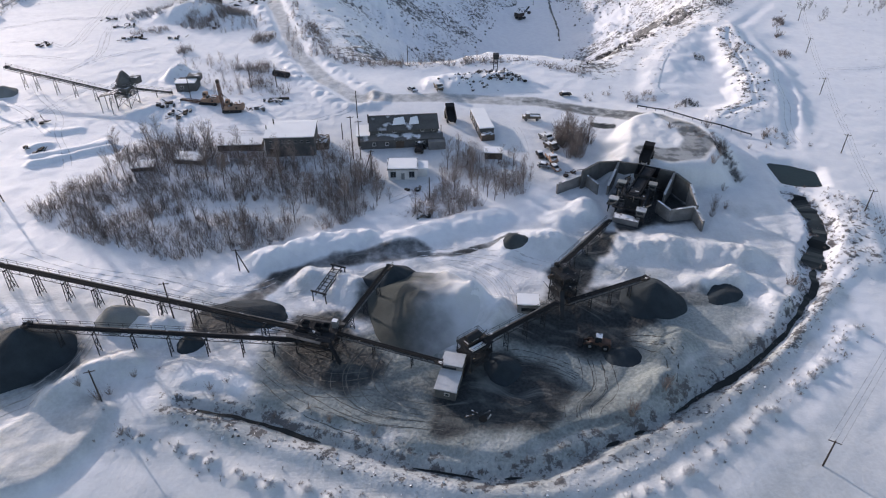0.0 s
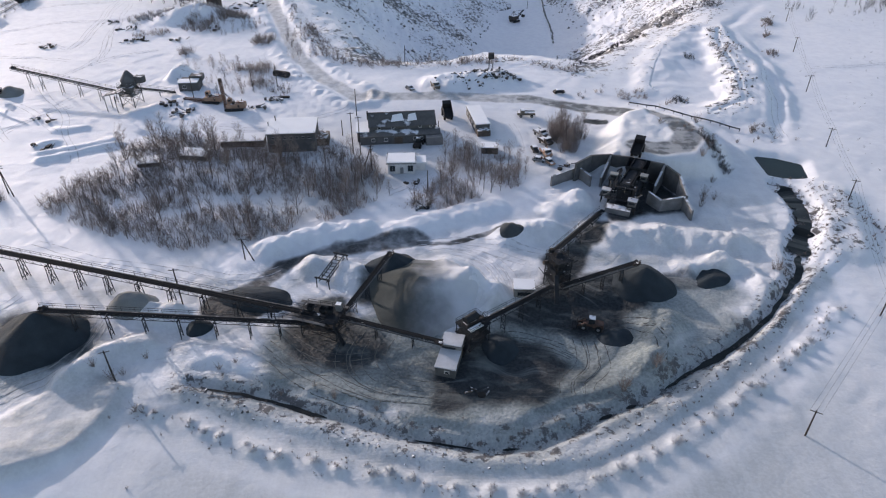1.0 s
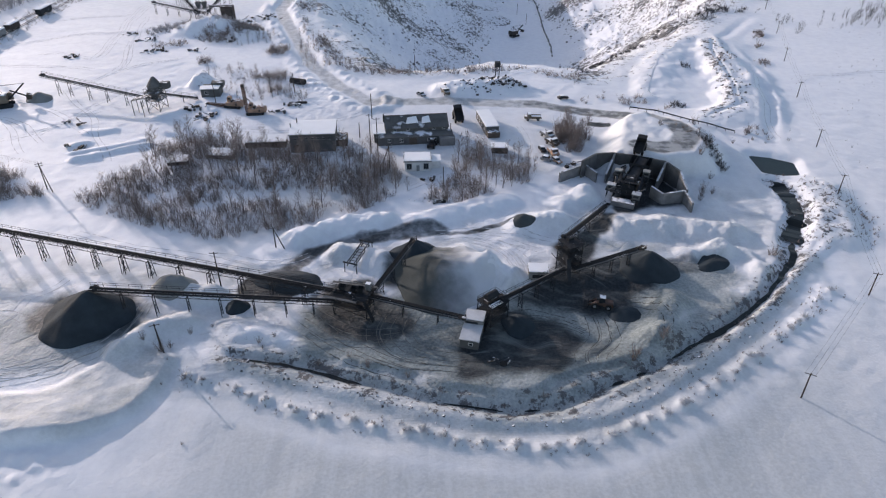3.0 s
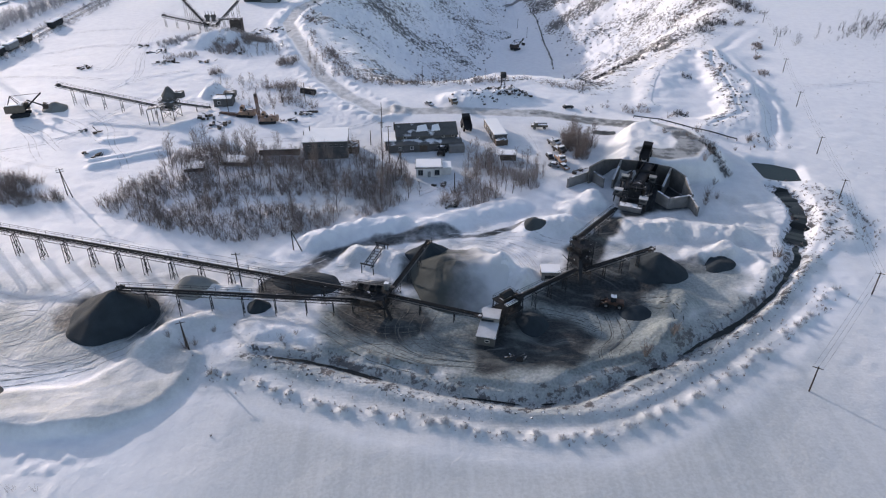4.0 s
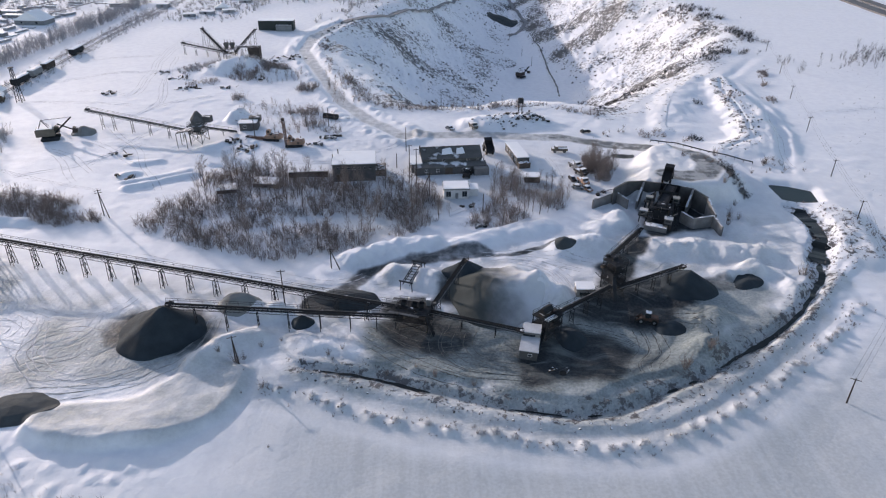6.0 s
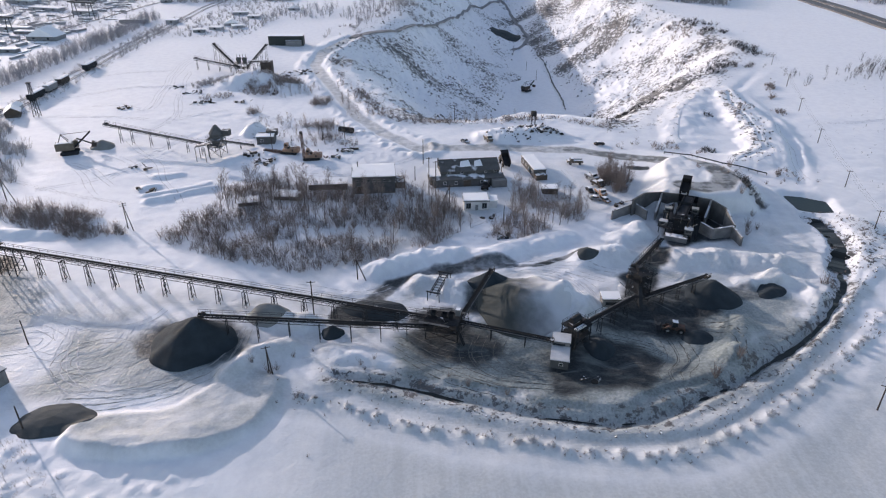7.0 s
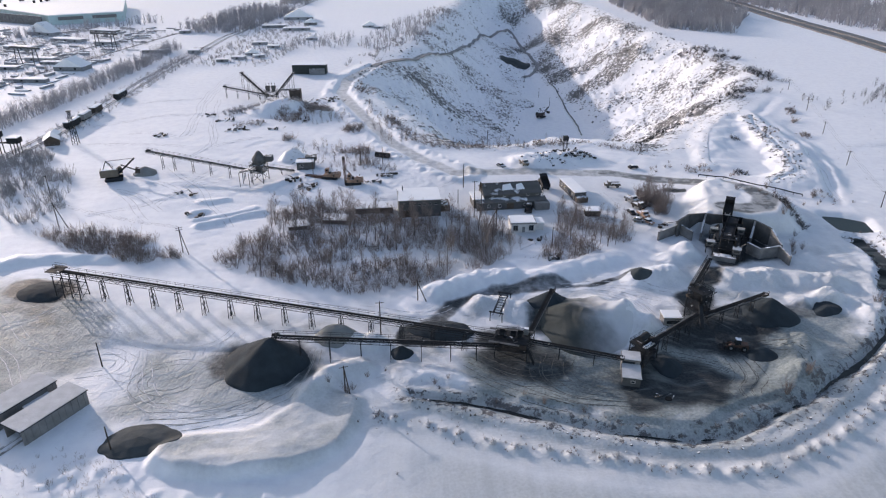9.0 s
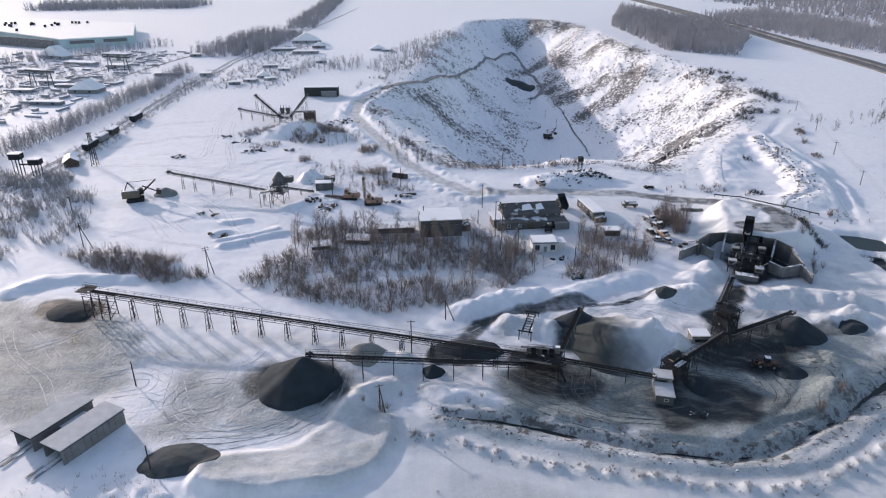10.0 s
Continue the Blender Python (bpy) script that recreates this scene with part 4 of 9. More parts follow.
conveyor((-22, 97.2, 5.0), (0.2, 89.2, 4.6), [0.38, 0.72], "short level belt conveyor on posts with a snowy edge", 1.0, 0.7)
conveyor((-21, 97.5, 4.6), (-11.6, 115.4, 8.0), [0.25, 0.5, 0.75], "short stacker conveyor rising to a gravel heap", 1.0, 0.8)
conveyor((24, 106.5, 5.0), (7.5, 92.8, 6.4), [0.2, 0.45, 0.7], "belt conveyor feeding the vibrating screen", 1.1, 0.9)
conveyor((43.3, 144.2, 1.2), (24.5, 112.5, 9.6), [0.28, 0.52, 0.76], "steep belt conveyor from the crusher to the tower", 1.2, 0.9)
conveyor((26, 107.3, 4.4), (43.5, 112.0, 7.4), [0.3, 0.55, 0.8], "stacker conveyor above the dark gravel heap", 1.1, 0.85)
conveyor((-108, 213.5, 7.4), (-156, 229.6, 11.2), [0.12, 0.25, 0.42, 0.58, 0.75, 0.86], "old belt conveyor on tall steel posts in snow", 1.1, 0.9, steel=DUSTED_STEEL)
conveyor((-96, 224, 3.9), (-107.5, 217.5, 8.2), [0.4], "short feed conveyor from a shed to the hopper", 1.3, 0.7, steel=DUSTED_STEEL)
conveyor((-129, 342, 8.0), (-155.5, 349.0, 11.5), [0.2, 0.45, 0.7, 0.95], "distant stacker conveyor on thin posts", 1.2, 1.2, steel=DUSTED_STEEL)
conveyor((-131, 343, 8.0), (-150.5, 371.0, 15.0), [0.3, 0.5, 0.7, 0.95], "distant steep stacker conveyor on tall posts", 1.2, 1.2, steel=DUSTED_STEEL)
conveyor((-125, 343, 8.0), (-119.5, 371.0, 14.5), [0.3, 0.5, 0.7, 0.95], "distant steep conveyor beside a brown bin", 1.2, 1.2, steel=DUSTED_STEEL)


# ---- the crushing plant: towers and houses ----
def frame_tower(root, o, m, sx, sy, levels, mat=None, bay=0.2):
    """Posts, floors and braces of a steel tower; m: its pose at the foot."""
    mat = mat or STEEL
    top = levels[-1]
    for x, y in ((-1, -1), (1, -1), (1, 1), (-1, 1)):
        b = Build(o)
        b.beam(m @ Vector((x * sx / 2, y * sy / 2, -0.4)), m @ Vector((x * sx / 2, y * sy / 2, top)), bay)
        part("post", b, mat, root)
    low = 0.0
    for h in levels:
        b = Build(o)
        b.box(m @ pose(0, 0, h), sx + 0.5, sy + 0.5, 0.14)
        part("floor_plate", b, mat, root)
        b = Build(o)
        c = [Vector((x * sx / 2, y * sy / 2, 0)) for x, y in ((-1, -1), (1, -1), (1, 1), (-1, 1))]
        for i in range(4):
            u, v = c[i], c[(i + 1) % 4]
            for e, f in ((u, v), (v, u)):
                b = Build(o)
                b.beam(m @ (e + Vector((0, 0, low))), m @ (f + Vector((0, 0, h))), 0.1)
                part("brace", b, mat, root)
        b = Build(o)
        for i in range(4):
            u, v = c[i] * 1.05, c[(i + 1) % 4] * 1.05
            for r in (0.55, 1.05):
                b.beam(m @ (u + Vector((0, 0, h + r))), m @ (v + Vector((0, 0, h + r))), 0.06)
            for k in range(4):
                w = u.lerp(v, k / 3)
                b.beam(m @ (w + Vector((0, 0, h))), m @ (w + Vector((0, 0, h + 1.05))), 0.06)
        part("guard_rail", b, mat, root)
        low = h


def hopper(b, m, top, bottom, high):
    """A funnel, wide above and narrow below, standing on the pose m."""
    t, u = top / 2, bottom / 2
    p = [m @ Vector((x * u, y * u, 0)) for x, y in ((-1, -1), (1, -1), (1, 1), (-1, 1))]
    p += [m @ Vector((x * t, y * t, high)) for x, y in ((-1, -1), (1, -1), (1, 1), (-1, 1))]
    p += [m @ Vector((x * t, y * t, high + 0.6)) for x, y in ((-1, -1), (1, -1), (1, 1), (-1, 1))]
    b.add(p, [(0, 1, 5, 4), (1, 2, 6, 5), (2, 3, 7, 6), (3, 0, 4, 7), (4, 5, 9, 8), (5, 6, 10, 9), (6, 7, 11, 10), (7, 4, 8, 11), (3, 2, 1, 0)])


def stair(b, p, q, width=0.8):
    p, q = Vector(p), Vector(q)
    d = q - p
    s = d.cross(Vector((0, 0, 1))).normalized() * width / 2
    for e in (-1, 1):
        b.beam(p + s * e, q + s * e, 0.06, 0.2)
        b.beam(p + s * e + Vector((0, 0, 1)), q + s * e + Vector((0, 0, 1)), 0.05)
    n = max(2, round(abs(d.z) / 0.25))
    for i in range(n):
        c = p.lerp(q, (i + 0.5) / n)
        b.beam(c - s, c + s, 0.24, 0.04)


def transfer_station():
    x, y = -24.5, 96.3
    o = (x, y, ground_at(x, y))
    root = thing("transfer_station", o, "sooty steel transfer station where three conveyors meet", "machine")
    m = Matrix.Translation(o) @ pose(0, 0, 0, 0, 0, -14)
    frame_tower(root, o, m, 7.5, 5.0, [2.3, 4.6])
    for dx, h in ((-2.4, 1.0), (0.2, 0.8), (1.8, 1.2)):
        b = Build(o)
        hopper(b, m @ pose(dx, 0.2, 4.7), 1.2, 0.7, h * 0.7)
        part("chute", b, STEEL, root)
    b = Build(o)
    b.box(m @ pose(-0.4, -1.4, 4.7), 1.3, 0.8, 0.7, True)
    b.tube(m @ Vector((0.5, -1.4, 5.1)), m @ Vector((1.4, -1.4, 5.1)), 0.3)
    part("gearbox", b, STEEL, root)
    b = Build(o)
    b.box(m @ pose(3.1, 1.7, 4.7), 1.1, 1.0, 1.7, True)
    part("control_cabin", b, GREYPAINT, root, "small grey control cabin with snow on top")
    b = Build(o)
    stair(b, m @ Vector((5.6, -3.2, 0)), m @ Vector((3.6, -2.9, 4.6)))
    part("stair", b, STEEL, root)
    mess = random.Random(8)
    for i in range(16):
        u = Vector((mess.uniform(-4.6, 4.6), mess.uniform(-3.2, 3.2), mess.uniform(1.5, 4.4)))
        v = u + Vector((mess.uniform(-2.6, 2.6), mess.uniform(-1.2, 1.2), mess.uniform(0.6, 2.4)))
        b = Build(o)
        b.beam(m @ u, m @ v, 0.12)
        part("strut", b, DUSTED_STEEL if i % 3 == 0 else STEEL, root)
    for x0, y0, x1, y1 in ((-5.6, 2.7, 4.6, 2.9), (-5.2, -2.8, 2.0, -3.4)):
        b = Build(o)
        b.beam(m @ Vector((x0, y0, 4.7)), m @ Vector((x1, y1, 4.7)), 0.7, 0.06)
        part("walkway", b, GRATING, root)


transfer_station()


def screen_tower():
    x, y = 6.0, 93.4
    o = (x, y, ground_at(x, y))
    root = thing("screening_tower", o, "steel screening tower with snow lying on its deck", "machine")
    m = Matrix.Translation(o) @ pose(0, 0, 0, 0, 0, 38)
    frame_tower(root, o, m, 5.0, 4.2, [2.6, 5.0])
    b = Build(o)
    b.tube(m @ Vector((-1.9, 0.2, 6.3)), m @ Vector((1.0, 0.2, 6.5)), 0.85, 0.85, 14)
    part("screen_drum", b, STEEL, root)
    b = Build(o)
    b.box(m @ pose(-0.4, 0.2, 5.1), 3.4, 1.4, 0.7, True)
    part("drum_cradle", b, STEEL_RUST, root)
    b = Build(o)
    hopper(b, m @ pose(1.6, -0.6, 2.2), 2.4, 0.9, 2.4)
    part("chute", b, STEEL, root)
    b = Build(o)
    b.box(m @ pose(-0.6, -1.55, 5.08), 3.4, 1.0, 0.22, True)
    part("snow_cover", b, SNOW, root, "drifted snow on the deck")
    mess = random.Random(4)
    for i in range(14):
        u = Vector((mess.uniform(-2.6, 2.6), mess.uniform(-2.2, 2.2), mess.uniform(1.0, 5.4)))
        v = u + Vector((mess.uniform(-1.8, 1.8), mess.uniform(-1.0, 1.0), mess.uniform(0.6, 2.0)))
        b = Build(o)
        b.beam(m @ u, m @ v, 0.11)
        part("strut", b, DUSTED_STEEL if i % 3 == 0 else STEEL, root)
    b = Build(o)
    stair(b, m @ Vector((-4.8, -2.2, 0)), m @ Vector((-2.4, -2.2, 5.0)))
    part("stair", b, STEEL, root)


screen_tower()


def crusher_tower():
    x, y = 25.6, 111.0
    o = (x, y, ground_at(x, y))
    root = thing("crusher_tower", o, "tall black steel crusher tower with chutes", "machine")
    m = Matrix.Translation(o) @ pose(0, 0, 0, 0, 0, 28)
    frame_tower(root, o, m, 3.6, 4.4, [3.0, 5.8, 8.2])
    b = Build(o)
    b.box(m @ pose(0, 0, 5.9), 1.9, 2.4, 1.7, True)
    b.tube(m @ Vector((-0.9, 0.2, 7.9)), m @ Vector((1.0, 0.2, 7.9)), 0.55, 0.55, 12)
    b.box(m @ pose(0.2, 0.8, 8.3), 1.4, 1.2, 0.8, True)
    part("crusher_body", b, STEEL, root)
    mess = random.Random(17)
    for i in range(22):
        u = Vector((mess.uniform(-2.2, 2.2), mess.uniform(-2.8, 2.8), mess.uniform(0.5, 8.0)))
        v = u + Vector(mess.choice(((mess.uniform(-2, 2), 0, mess.uniform(0.3, 2.2)), (0, mess.uniform(-2.4, 2.4), mess.uniform(0.3, 1.6)), (0, 0, 2.6))))
        b = Build(o)
        b.beam(m @ u, m @ v, mess.uniform(0.08, 0.18))
        part("strut", b, (STEEL, STEEL, DUSTED_STEEL)[i % 3], root)
    for dx, dy in ((-1.2, -1.0), (1.2, 0.8)):
        b = Build(o)
        hopper(b, m @ pose(dx, dy, 2.6), 2.0, 0.8, 3.0)
        part("chute", b, STEEL, root)
    b = Build(o)
    b.beam(m @ Vector((-2.3, -2.4, 5.6)), m @ Vector((-3.6, -5.2, 0.2)), 0.9, 0.5)
    part("spout", b, STEEL, root)
    b = Build(o)
    b.tube(m @ Vector((-1.8, 1.6, 6.6)), m @ Vector((-2.9, 1.6, 6.6)), 0.45)
    part("motor", b, STEEL_RUST, root)


crusher_tower()


def operator_hut():
    x, y = 1.3, 87.3
    o = (x, y, ground_at(x, y))
    g = o[2]
    root = thing("operator_hut", o, "grey two-level plant hut with snowy roofs", "hut")
    m = Matrix.Translation(o) @ pose(0, 0, 0, 0, 0, -14) @ Matrix.Scale(0.88, 4)
    b = Build(o)
    b.prism(m @ pose(0, -1.9, -0.3), [(-2.2, 0), (2.2, 0), (2.2, 2.9), (-2.2, 2.9)], 5.8)
    part("lower_wall", b, BRICK, root)
    b = Build(o)
    b.prism(m @ pose(0, 2.9, -0.3), [(-2.2, 0), (2.2, 0), (2.2, 4.3), (-2.2, 4.3)], 3.7)
    part("upper_wall", b, CONCRETE, root)
    for yy, h, d in ((-1.95, 2.62, 6.3), (2.9, 4.02, 4.2)):
        b = Build(o)
        b.box(m @ pose(0, yy, h), 4.9, d, 0.12, True)
        part("roof", b, SLATE, root)
        b = Build(o)
        b.box(m @ pose(0, yy, h + 0.12), 4.7, d - 0.2, 0.2, True)
        part("roof_snow", b, DUSTY_SNOW, root, "dusty snow on the roof")
    for dx in (0.4,):
        b = Build(o)
        b.box(m @ pose(dx, -4.81, 1.55), 1.1, 0.1, 0.8)
        w = part("window", b, PLASTER, root, "small white-framed window")
        b = Build(o)
        b.box(m @ pose(dx, -4.87, 1.55), 0.85, 0.06, 0.55)
        part("pane", b, GLASS, w)
    b = Build(o)
    b.box(m @ pose(2.22, 2.6, 0), 0.1, 1.0, 2.0, True)
    part("door", b, WOOD, root)
    b = Build(o)
    b.box(m @ pose(-0.5, 1.06, 3.2), 3.0, 0.08, 0.7)
    part("window_strip", b, GLASS, root)


operator_hut()


def small_hut():
    x, y = 18.0, 108.6
    o = (x, y, ground_at(x, y))
    root = thing("motor_house", o, "small plant house with a flat snowy roof", "hut")
    m = Matrix.Translation(o) @ pose(0, 0, 0, 0, 0, -4)
    b = Build(o)
    b.box(m @ pose(0, 0, -0.5), 4.4, 3.4, 3.0, True)
    part("wall", b, CONCRETE, root)
    b = Build(o)
    b.box(m @ pose(0, 0, 2.5), 4.9, 3.9, 0.14, True)
    part("roof", b, WOOD, root)
    b = Build(o)
    b.box(m @ pose(0, 0, 2.64), 4.7, 3.7, 0.22, True)
    part("roof_snow", b, SNOW, root, "smooth snow on the roof")
    b = Build(o)
    b.box(m @ pose(0.2, -1.72, 1.3), 3.2, 0.08, 0.9)
    part("window_strip", b, GLASS, root)


small_hut()


def ladder_frame():
    """A lattice boom that lies on a snow heap."""
    p, q = Vector((-26.6, 110.2, 4.4)), Vector((-23.4, 118.4, 5.4))
    o = (p.x, p.y, ground_at(p.x, p.y))
    root = thing("loading_gantry", o, "rusty lattice frame standing over a snow heap", "frame")
    d = (q - p).normalized()
    s = d.cross(Vector((0, 0, 1))).normalized()
    for e in (-1, 1):
        b = Build(o)
        for h in (0, -0.9):
            b.beam(p + s * e * 0.9 + Vector((0, 0, h)), q + s * e * 0.9 + Vector((0, 0, h)), 0.16)
        for i in range(8):
            b.beam(p.lerp(q, i / 8) + s * e * 0.9 - Vector((0, 0, 0.9 * (i % 2))), p.lerp(q, (i + 1) / 8) + s * e * 0.9 - Vector((0, 0, 0.9 * (1 - i % 2))), 0.1)
        part("side_truss", b, STEEL, root)
    for i in range(9):
        c = p.lerp(q, i / 8)
        b = Build(o)
        b.beam(c - s * 0.9, c + s * 0.9, 0.12)
        part("rung", b, STEEL, root)
    for f in (0.0, 1.0):
        c = p.lerp(q, f)
        for e in (-1, 1):
            b = Build(o)
            b.beam(c + s * e * 1.5, (c.x + s.x * e * 1.6, c.y + s.y * e * 1.6, ground_at(c.x, c.y) - 0.3), 0.2)
            part("post", b, STEEL, root)
        b = Build(o)
        b.beam(c - s * 1.9, c + s * 1.9, 0.28)
        part("cross_beam", b, STEEL, root)


ladder_frame()


def head_tower():
    """The trestle cluster under the head of the long conveyor."""
    o = (-140, 126.4, ground_at(-140, 126.4))
    root = thing("head_trestle", o, "dense steel trestle under the long conveyor's head", "frame")
    d = (Vector(A1) - Vector(A0)).normalized()
    s = d.cross(Vector((0, 0, 1))).normalized()
    for i, x in enumerate((-143.2, -140.8, -138.4, -136.0)):
        c = along(A0, A1, (x - A0[0]) / (A1[0] - A0[0])) - Vector((0, 0, 1.1))
        b = Build(o)
        for e in (-1.4, 1.4):
            b.beam(c + s * e, (c.x + s.x * e * 1.2, c.y + s.y * e * 1.2, ground_at(c.x, c.y) - 0.3), 0.2)
        for k in (0.25, 0.6):
            b.beam(c + s * 1.5 - Vector((0, 0, 7 * k)), c - s * 1.5 - Vector((0, 0, 7 * k + 1.6)), 0.1)
            b.beam(c - s * 1.5 - Vector((0, 0, 7 * k)), c + s * 1.5 - Vector((0, 0, 7 * k + 1.6)), 0.1)
        part("bent", b, STEEL, root)
    for e in (-1.5, 1.5):
        b = Build(o)
        for h in (1.1, 3.4, 5.6):
            b.beam(along(A0, A1, 0.926) + s * e - Vector((0, 0, h)), along(A0, A1, 0.992) + s * e - Vector((0, 0, h)), 0.12)
        b.beam(along(A0, A1, 0.926) + s * e - Vector((0, 0, 1.1)), along(A0, A1, 0.992) + s * e - Vector((0, 0, 5.6)), 0.1)
        part("side_brace", b, STEEL, root)
    b = Build(o)
    c = along(A0, A1, 0.985)
    b.box(Matrix.Translation(c) @ pose(0, 0, 0.2, 0, 0, -15), 4.0, 4.0, 0.14, True)
    for e in (-1.9, 1.9):
        for h in (0.6, 1.2):
            b.beam(c + s * e - d * 2 + Vector((0, 0, h)), c + s * e + d * 2 + Vector((0, 0, h)), 0.06)
    part("head_platform", b, STEEL, root)


head_tower()


# ---- the primary crusher and its concrete walls ----
def wall_run(name, a, c, low, thick, label, mat):
    """An upright concrete wall from a to c (x, y, top), with a sloping top."""
    o = ((a[0] + c[0]) / 2, (a[1] + c[1]) / 2, low)
    b = Build(o)
    d = Vector((c[0] - a[0], c[1] - a[1], 0)).normalized()
    s = Vector((-d.y, d.x, 0)) * thick / 2
    p = []
    for e in (-1, 1):
        for (x, y, z) in (a, c):
            p += [Vector((x, y, low)) + s * e, Vector((x, y, z)) + s * e]
    b.add(p, [(0, 2, 3, 1), (4, 5, 7, 6), (1, 3, 7, 5), (0, 1, 5, 4), (2, 6, 7, 3), (0, 4, 6, 2)])
    ob = new(name, mesh_from(name, b, mat))
    ob.location = o
    tagged(ob, label, "retaining wall", "", "structure")
    n = max(1, round(Vector((c[0] - a[0], c[1] - a[1], 0)).length / 3.0))
    for i in range(n):
        u, v = Vector(a).lerp(Vector(c), (i + 0.02) / n), Vector(a).lerp(Vector(c), (i + 0.98) / n)
        b = Build(o)
        b.beam(u + Vector((0, 0, 0.05)), v + Vector((0, 0, 0.05)), thick + 0.1, 0.12)
        part("coping", b, SHADED_WALL if mat is SHADED_WALL else DUSTY_SNOW if i % 3 else CONCRETE, ob)


# darker copy of the wall colour, with the pocket's shade painted in
SHADED_WALL = material("shaded_wall", (0.115, 0.118, 0.122), 0.9, vary=0.4, size=2, grain=0.2)
for a, c, low in (((31.0, 156.8, 4.7), (39.3, 161.8, 5.2), -0.5), ((39.3, 161.8, 5.2), (42.2, 157.0, 4.6), -0.5), ((38.0, 159.6, 7.2), (43.4, 164.6, 7.3), -0.5),
                  ((43.4, 164.6, 7.3), (49.2, 165.0, 7.4), -0.5), ((49.2, 165.0, 7.4), (45.0, 157.2, 4.0), -0.5), ((49.2, 164.6, 7.4), (55.0, 163.0, 7.4), -0.5),
                  ((58.5, 161.0, 7.3), (63.0, 158.8, 7.3), -0.5), ((63.0, 158.8, 7.3), (58.8, 152.0, 4.2), -0.5), ((63.2, 158.4, 7.2), (65.6, 153.0, 6.8), -0.5),
                  ((65.6, 153.0, 6.8), (65.6, 145.6, 4.8), -0.5), ((56.0, 148.2, 4.6), (58.2, 143.8, 4.4), -0.5), ((58.2, 143.8, 4.4), (64.6, 145.2, 4.7), -0.5),
                  ((64.6, 145.2, 4.7), (65.2, 139.2, 4.0), -0.5)):
    dark = a[2] > 6.5 and c[2] > 6.5
    wall_run("retaining_wall", a, c, low, 0.5, "retaining wall above the crusher, coloured dark for its shade" if dark else "stained grey concrete retaining wall capped with snow", SHADED_WALL if dark else CONCRETE)


def primary_crusher():
    o = (50, 151, ground_at(50, 151))
    root = thing("primary_crusher", o, "sooty steel primary crusher below the tipping ramp", "machine")
    m = Matrix.Translation((50.6, 152.0, 0.8)) @ pose(0, 0, 0, 0, 0, -24)
    b = Build(o)
    hopper(b, m @ pose(1.6, 8.0, 2.4), 6.0, 3.4, 4.0)
    part("tipping_hopper", b, STEEL, root, "black steel tipping hopper")
    b = Build(o)
    b.beam(m @ Vector((1.9, 10.6, 5.8)), m @ Vector((0.3, -3.0, 4.4)), 2.9, 1.3)
    b.beam(m @ Vector((1.9, 10.6, 6.6)), m @ Vector((0.3, -3.0, 5.2)), 2.3, 0.3)
    part("apron_feeder", b, STEEL, root)
    for e in (-1.6, 1.6):
        b = Build(o)
        b.beam(m @ Vector((1.9 + e, 10.6, 6.6)), m @ Vector((0.3 + e, -3.0, 5.2)), 0.2, 1.1)
        part("feeder_side", b, STEEL, root)
    b = Build(o)
    b.box(m @ pose(0.4, -2.4, 0), 3.6, 4.4, 4.6, True)
    b.box(m @ pose(0.4, -2.0, 4.6), 2.4, 2.6, 1.2, True)
    b.tube(m @ Vector((-0.9, -3.4, 5.0)), m @ Vector((1.6, -3.4, 5.0)), 0.6, 0.6, 12)
    part("jaw_crusher", b, STEEL, root)
    b = Build(o)
    b.tube(m @ Vector((2.7, -3.0, 4.0)), m @ Vector((3.3, -3.0, 4.0)), 1.5, 1.5, 18)
    part("flywheel", b, STEEL_RUST, root)
    for k, (dx, dy, sx, sy, h, top) in enumerate(((-3.6, 1.2, 2.0, 1.5, 4.4, 1.4), (4.2, 2.4, 1.8, 1.6, 4.8, 1.5), (-4.2, -5.2, 2.2, 1.6, 2.6, 1.5), (3.4, -8.2, 2.2, 1.7, 2.4, 1.6))):
        b = Build(o)
        for ex, ey in ((-1, -1), (1, -1), (1, 1), (-1, 1)):
            b.beam(m @ Vector((dx + ex * sx * 0.45, dy + ey * sy * 0.45, -0.4)), m @ Vector((dx + ex * sx * 0.45, dy + ey * sy * 0.45, h)), 0.2)
        b.box(m @ pose(dx, dy, h), sx + 0.8, sy + 0.8, 0.14)
        deck = part("deck", b, STEEL, root)
        b = Build(o)
        b.box(m @ pose(dx, dy, h + 0.07), sx, sy, top, True)
        cab = part("cabin", b, DUSTED_STEEL, root, "small sooty steel cabin")
        b = Build(o)
        b.box(m @ pose(dx, dy, h + top + 0.07), sx + 0.3, sy + 0.3, 0.22, True)
        part("roof_snow", b, DUSTY_SNOW if k > 1 else GRAVEL_SNOWY, cab, "snow on the cabin roof")
        b = Build(o)
        b.box(m @ pose(dx, dy - sy / 2, h + top * 0.62), sx * 0.7, 0.08, top * 0.4)
        part("pane", b, GLASS, cab)
    for i, (x0, y0, z0, x1, y1, z1) in enumerate(((-2.4, 6, 5.2, -2.4, -6, 5.2), (3.6, 6, 5.4, 3.6, -7, 4.2), (-2.4, -4.6, 5.3, 3.6, -4.6, 5.3), (-4, -7.4, 3.0, 3.4, -7.4, 3.0))):
        b = Build(o)
        b.beam(m @ Vector((x0, y0, z0)), m @ Vector((x1, y1, z1)), 0.9, 0.1)
        part("walkway", b, STEEL, root)
        b = Build(o)
        p, q = m @ Vector((x0, y0, z0)), m @ Vector((x1, y1, z1))
        for k in range(7):
            c = p.lerp(q, k / 6)
            b.beam(c, c + Vector((0, 0, 1.05)), 0.06)
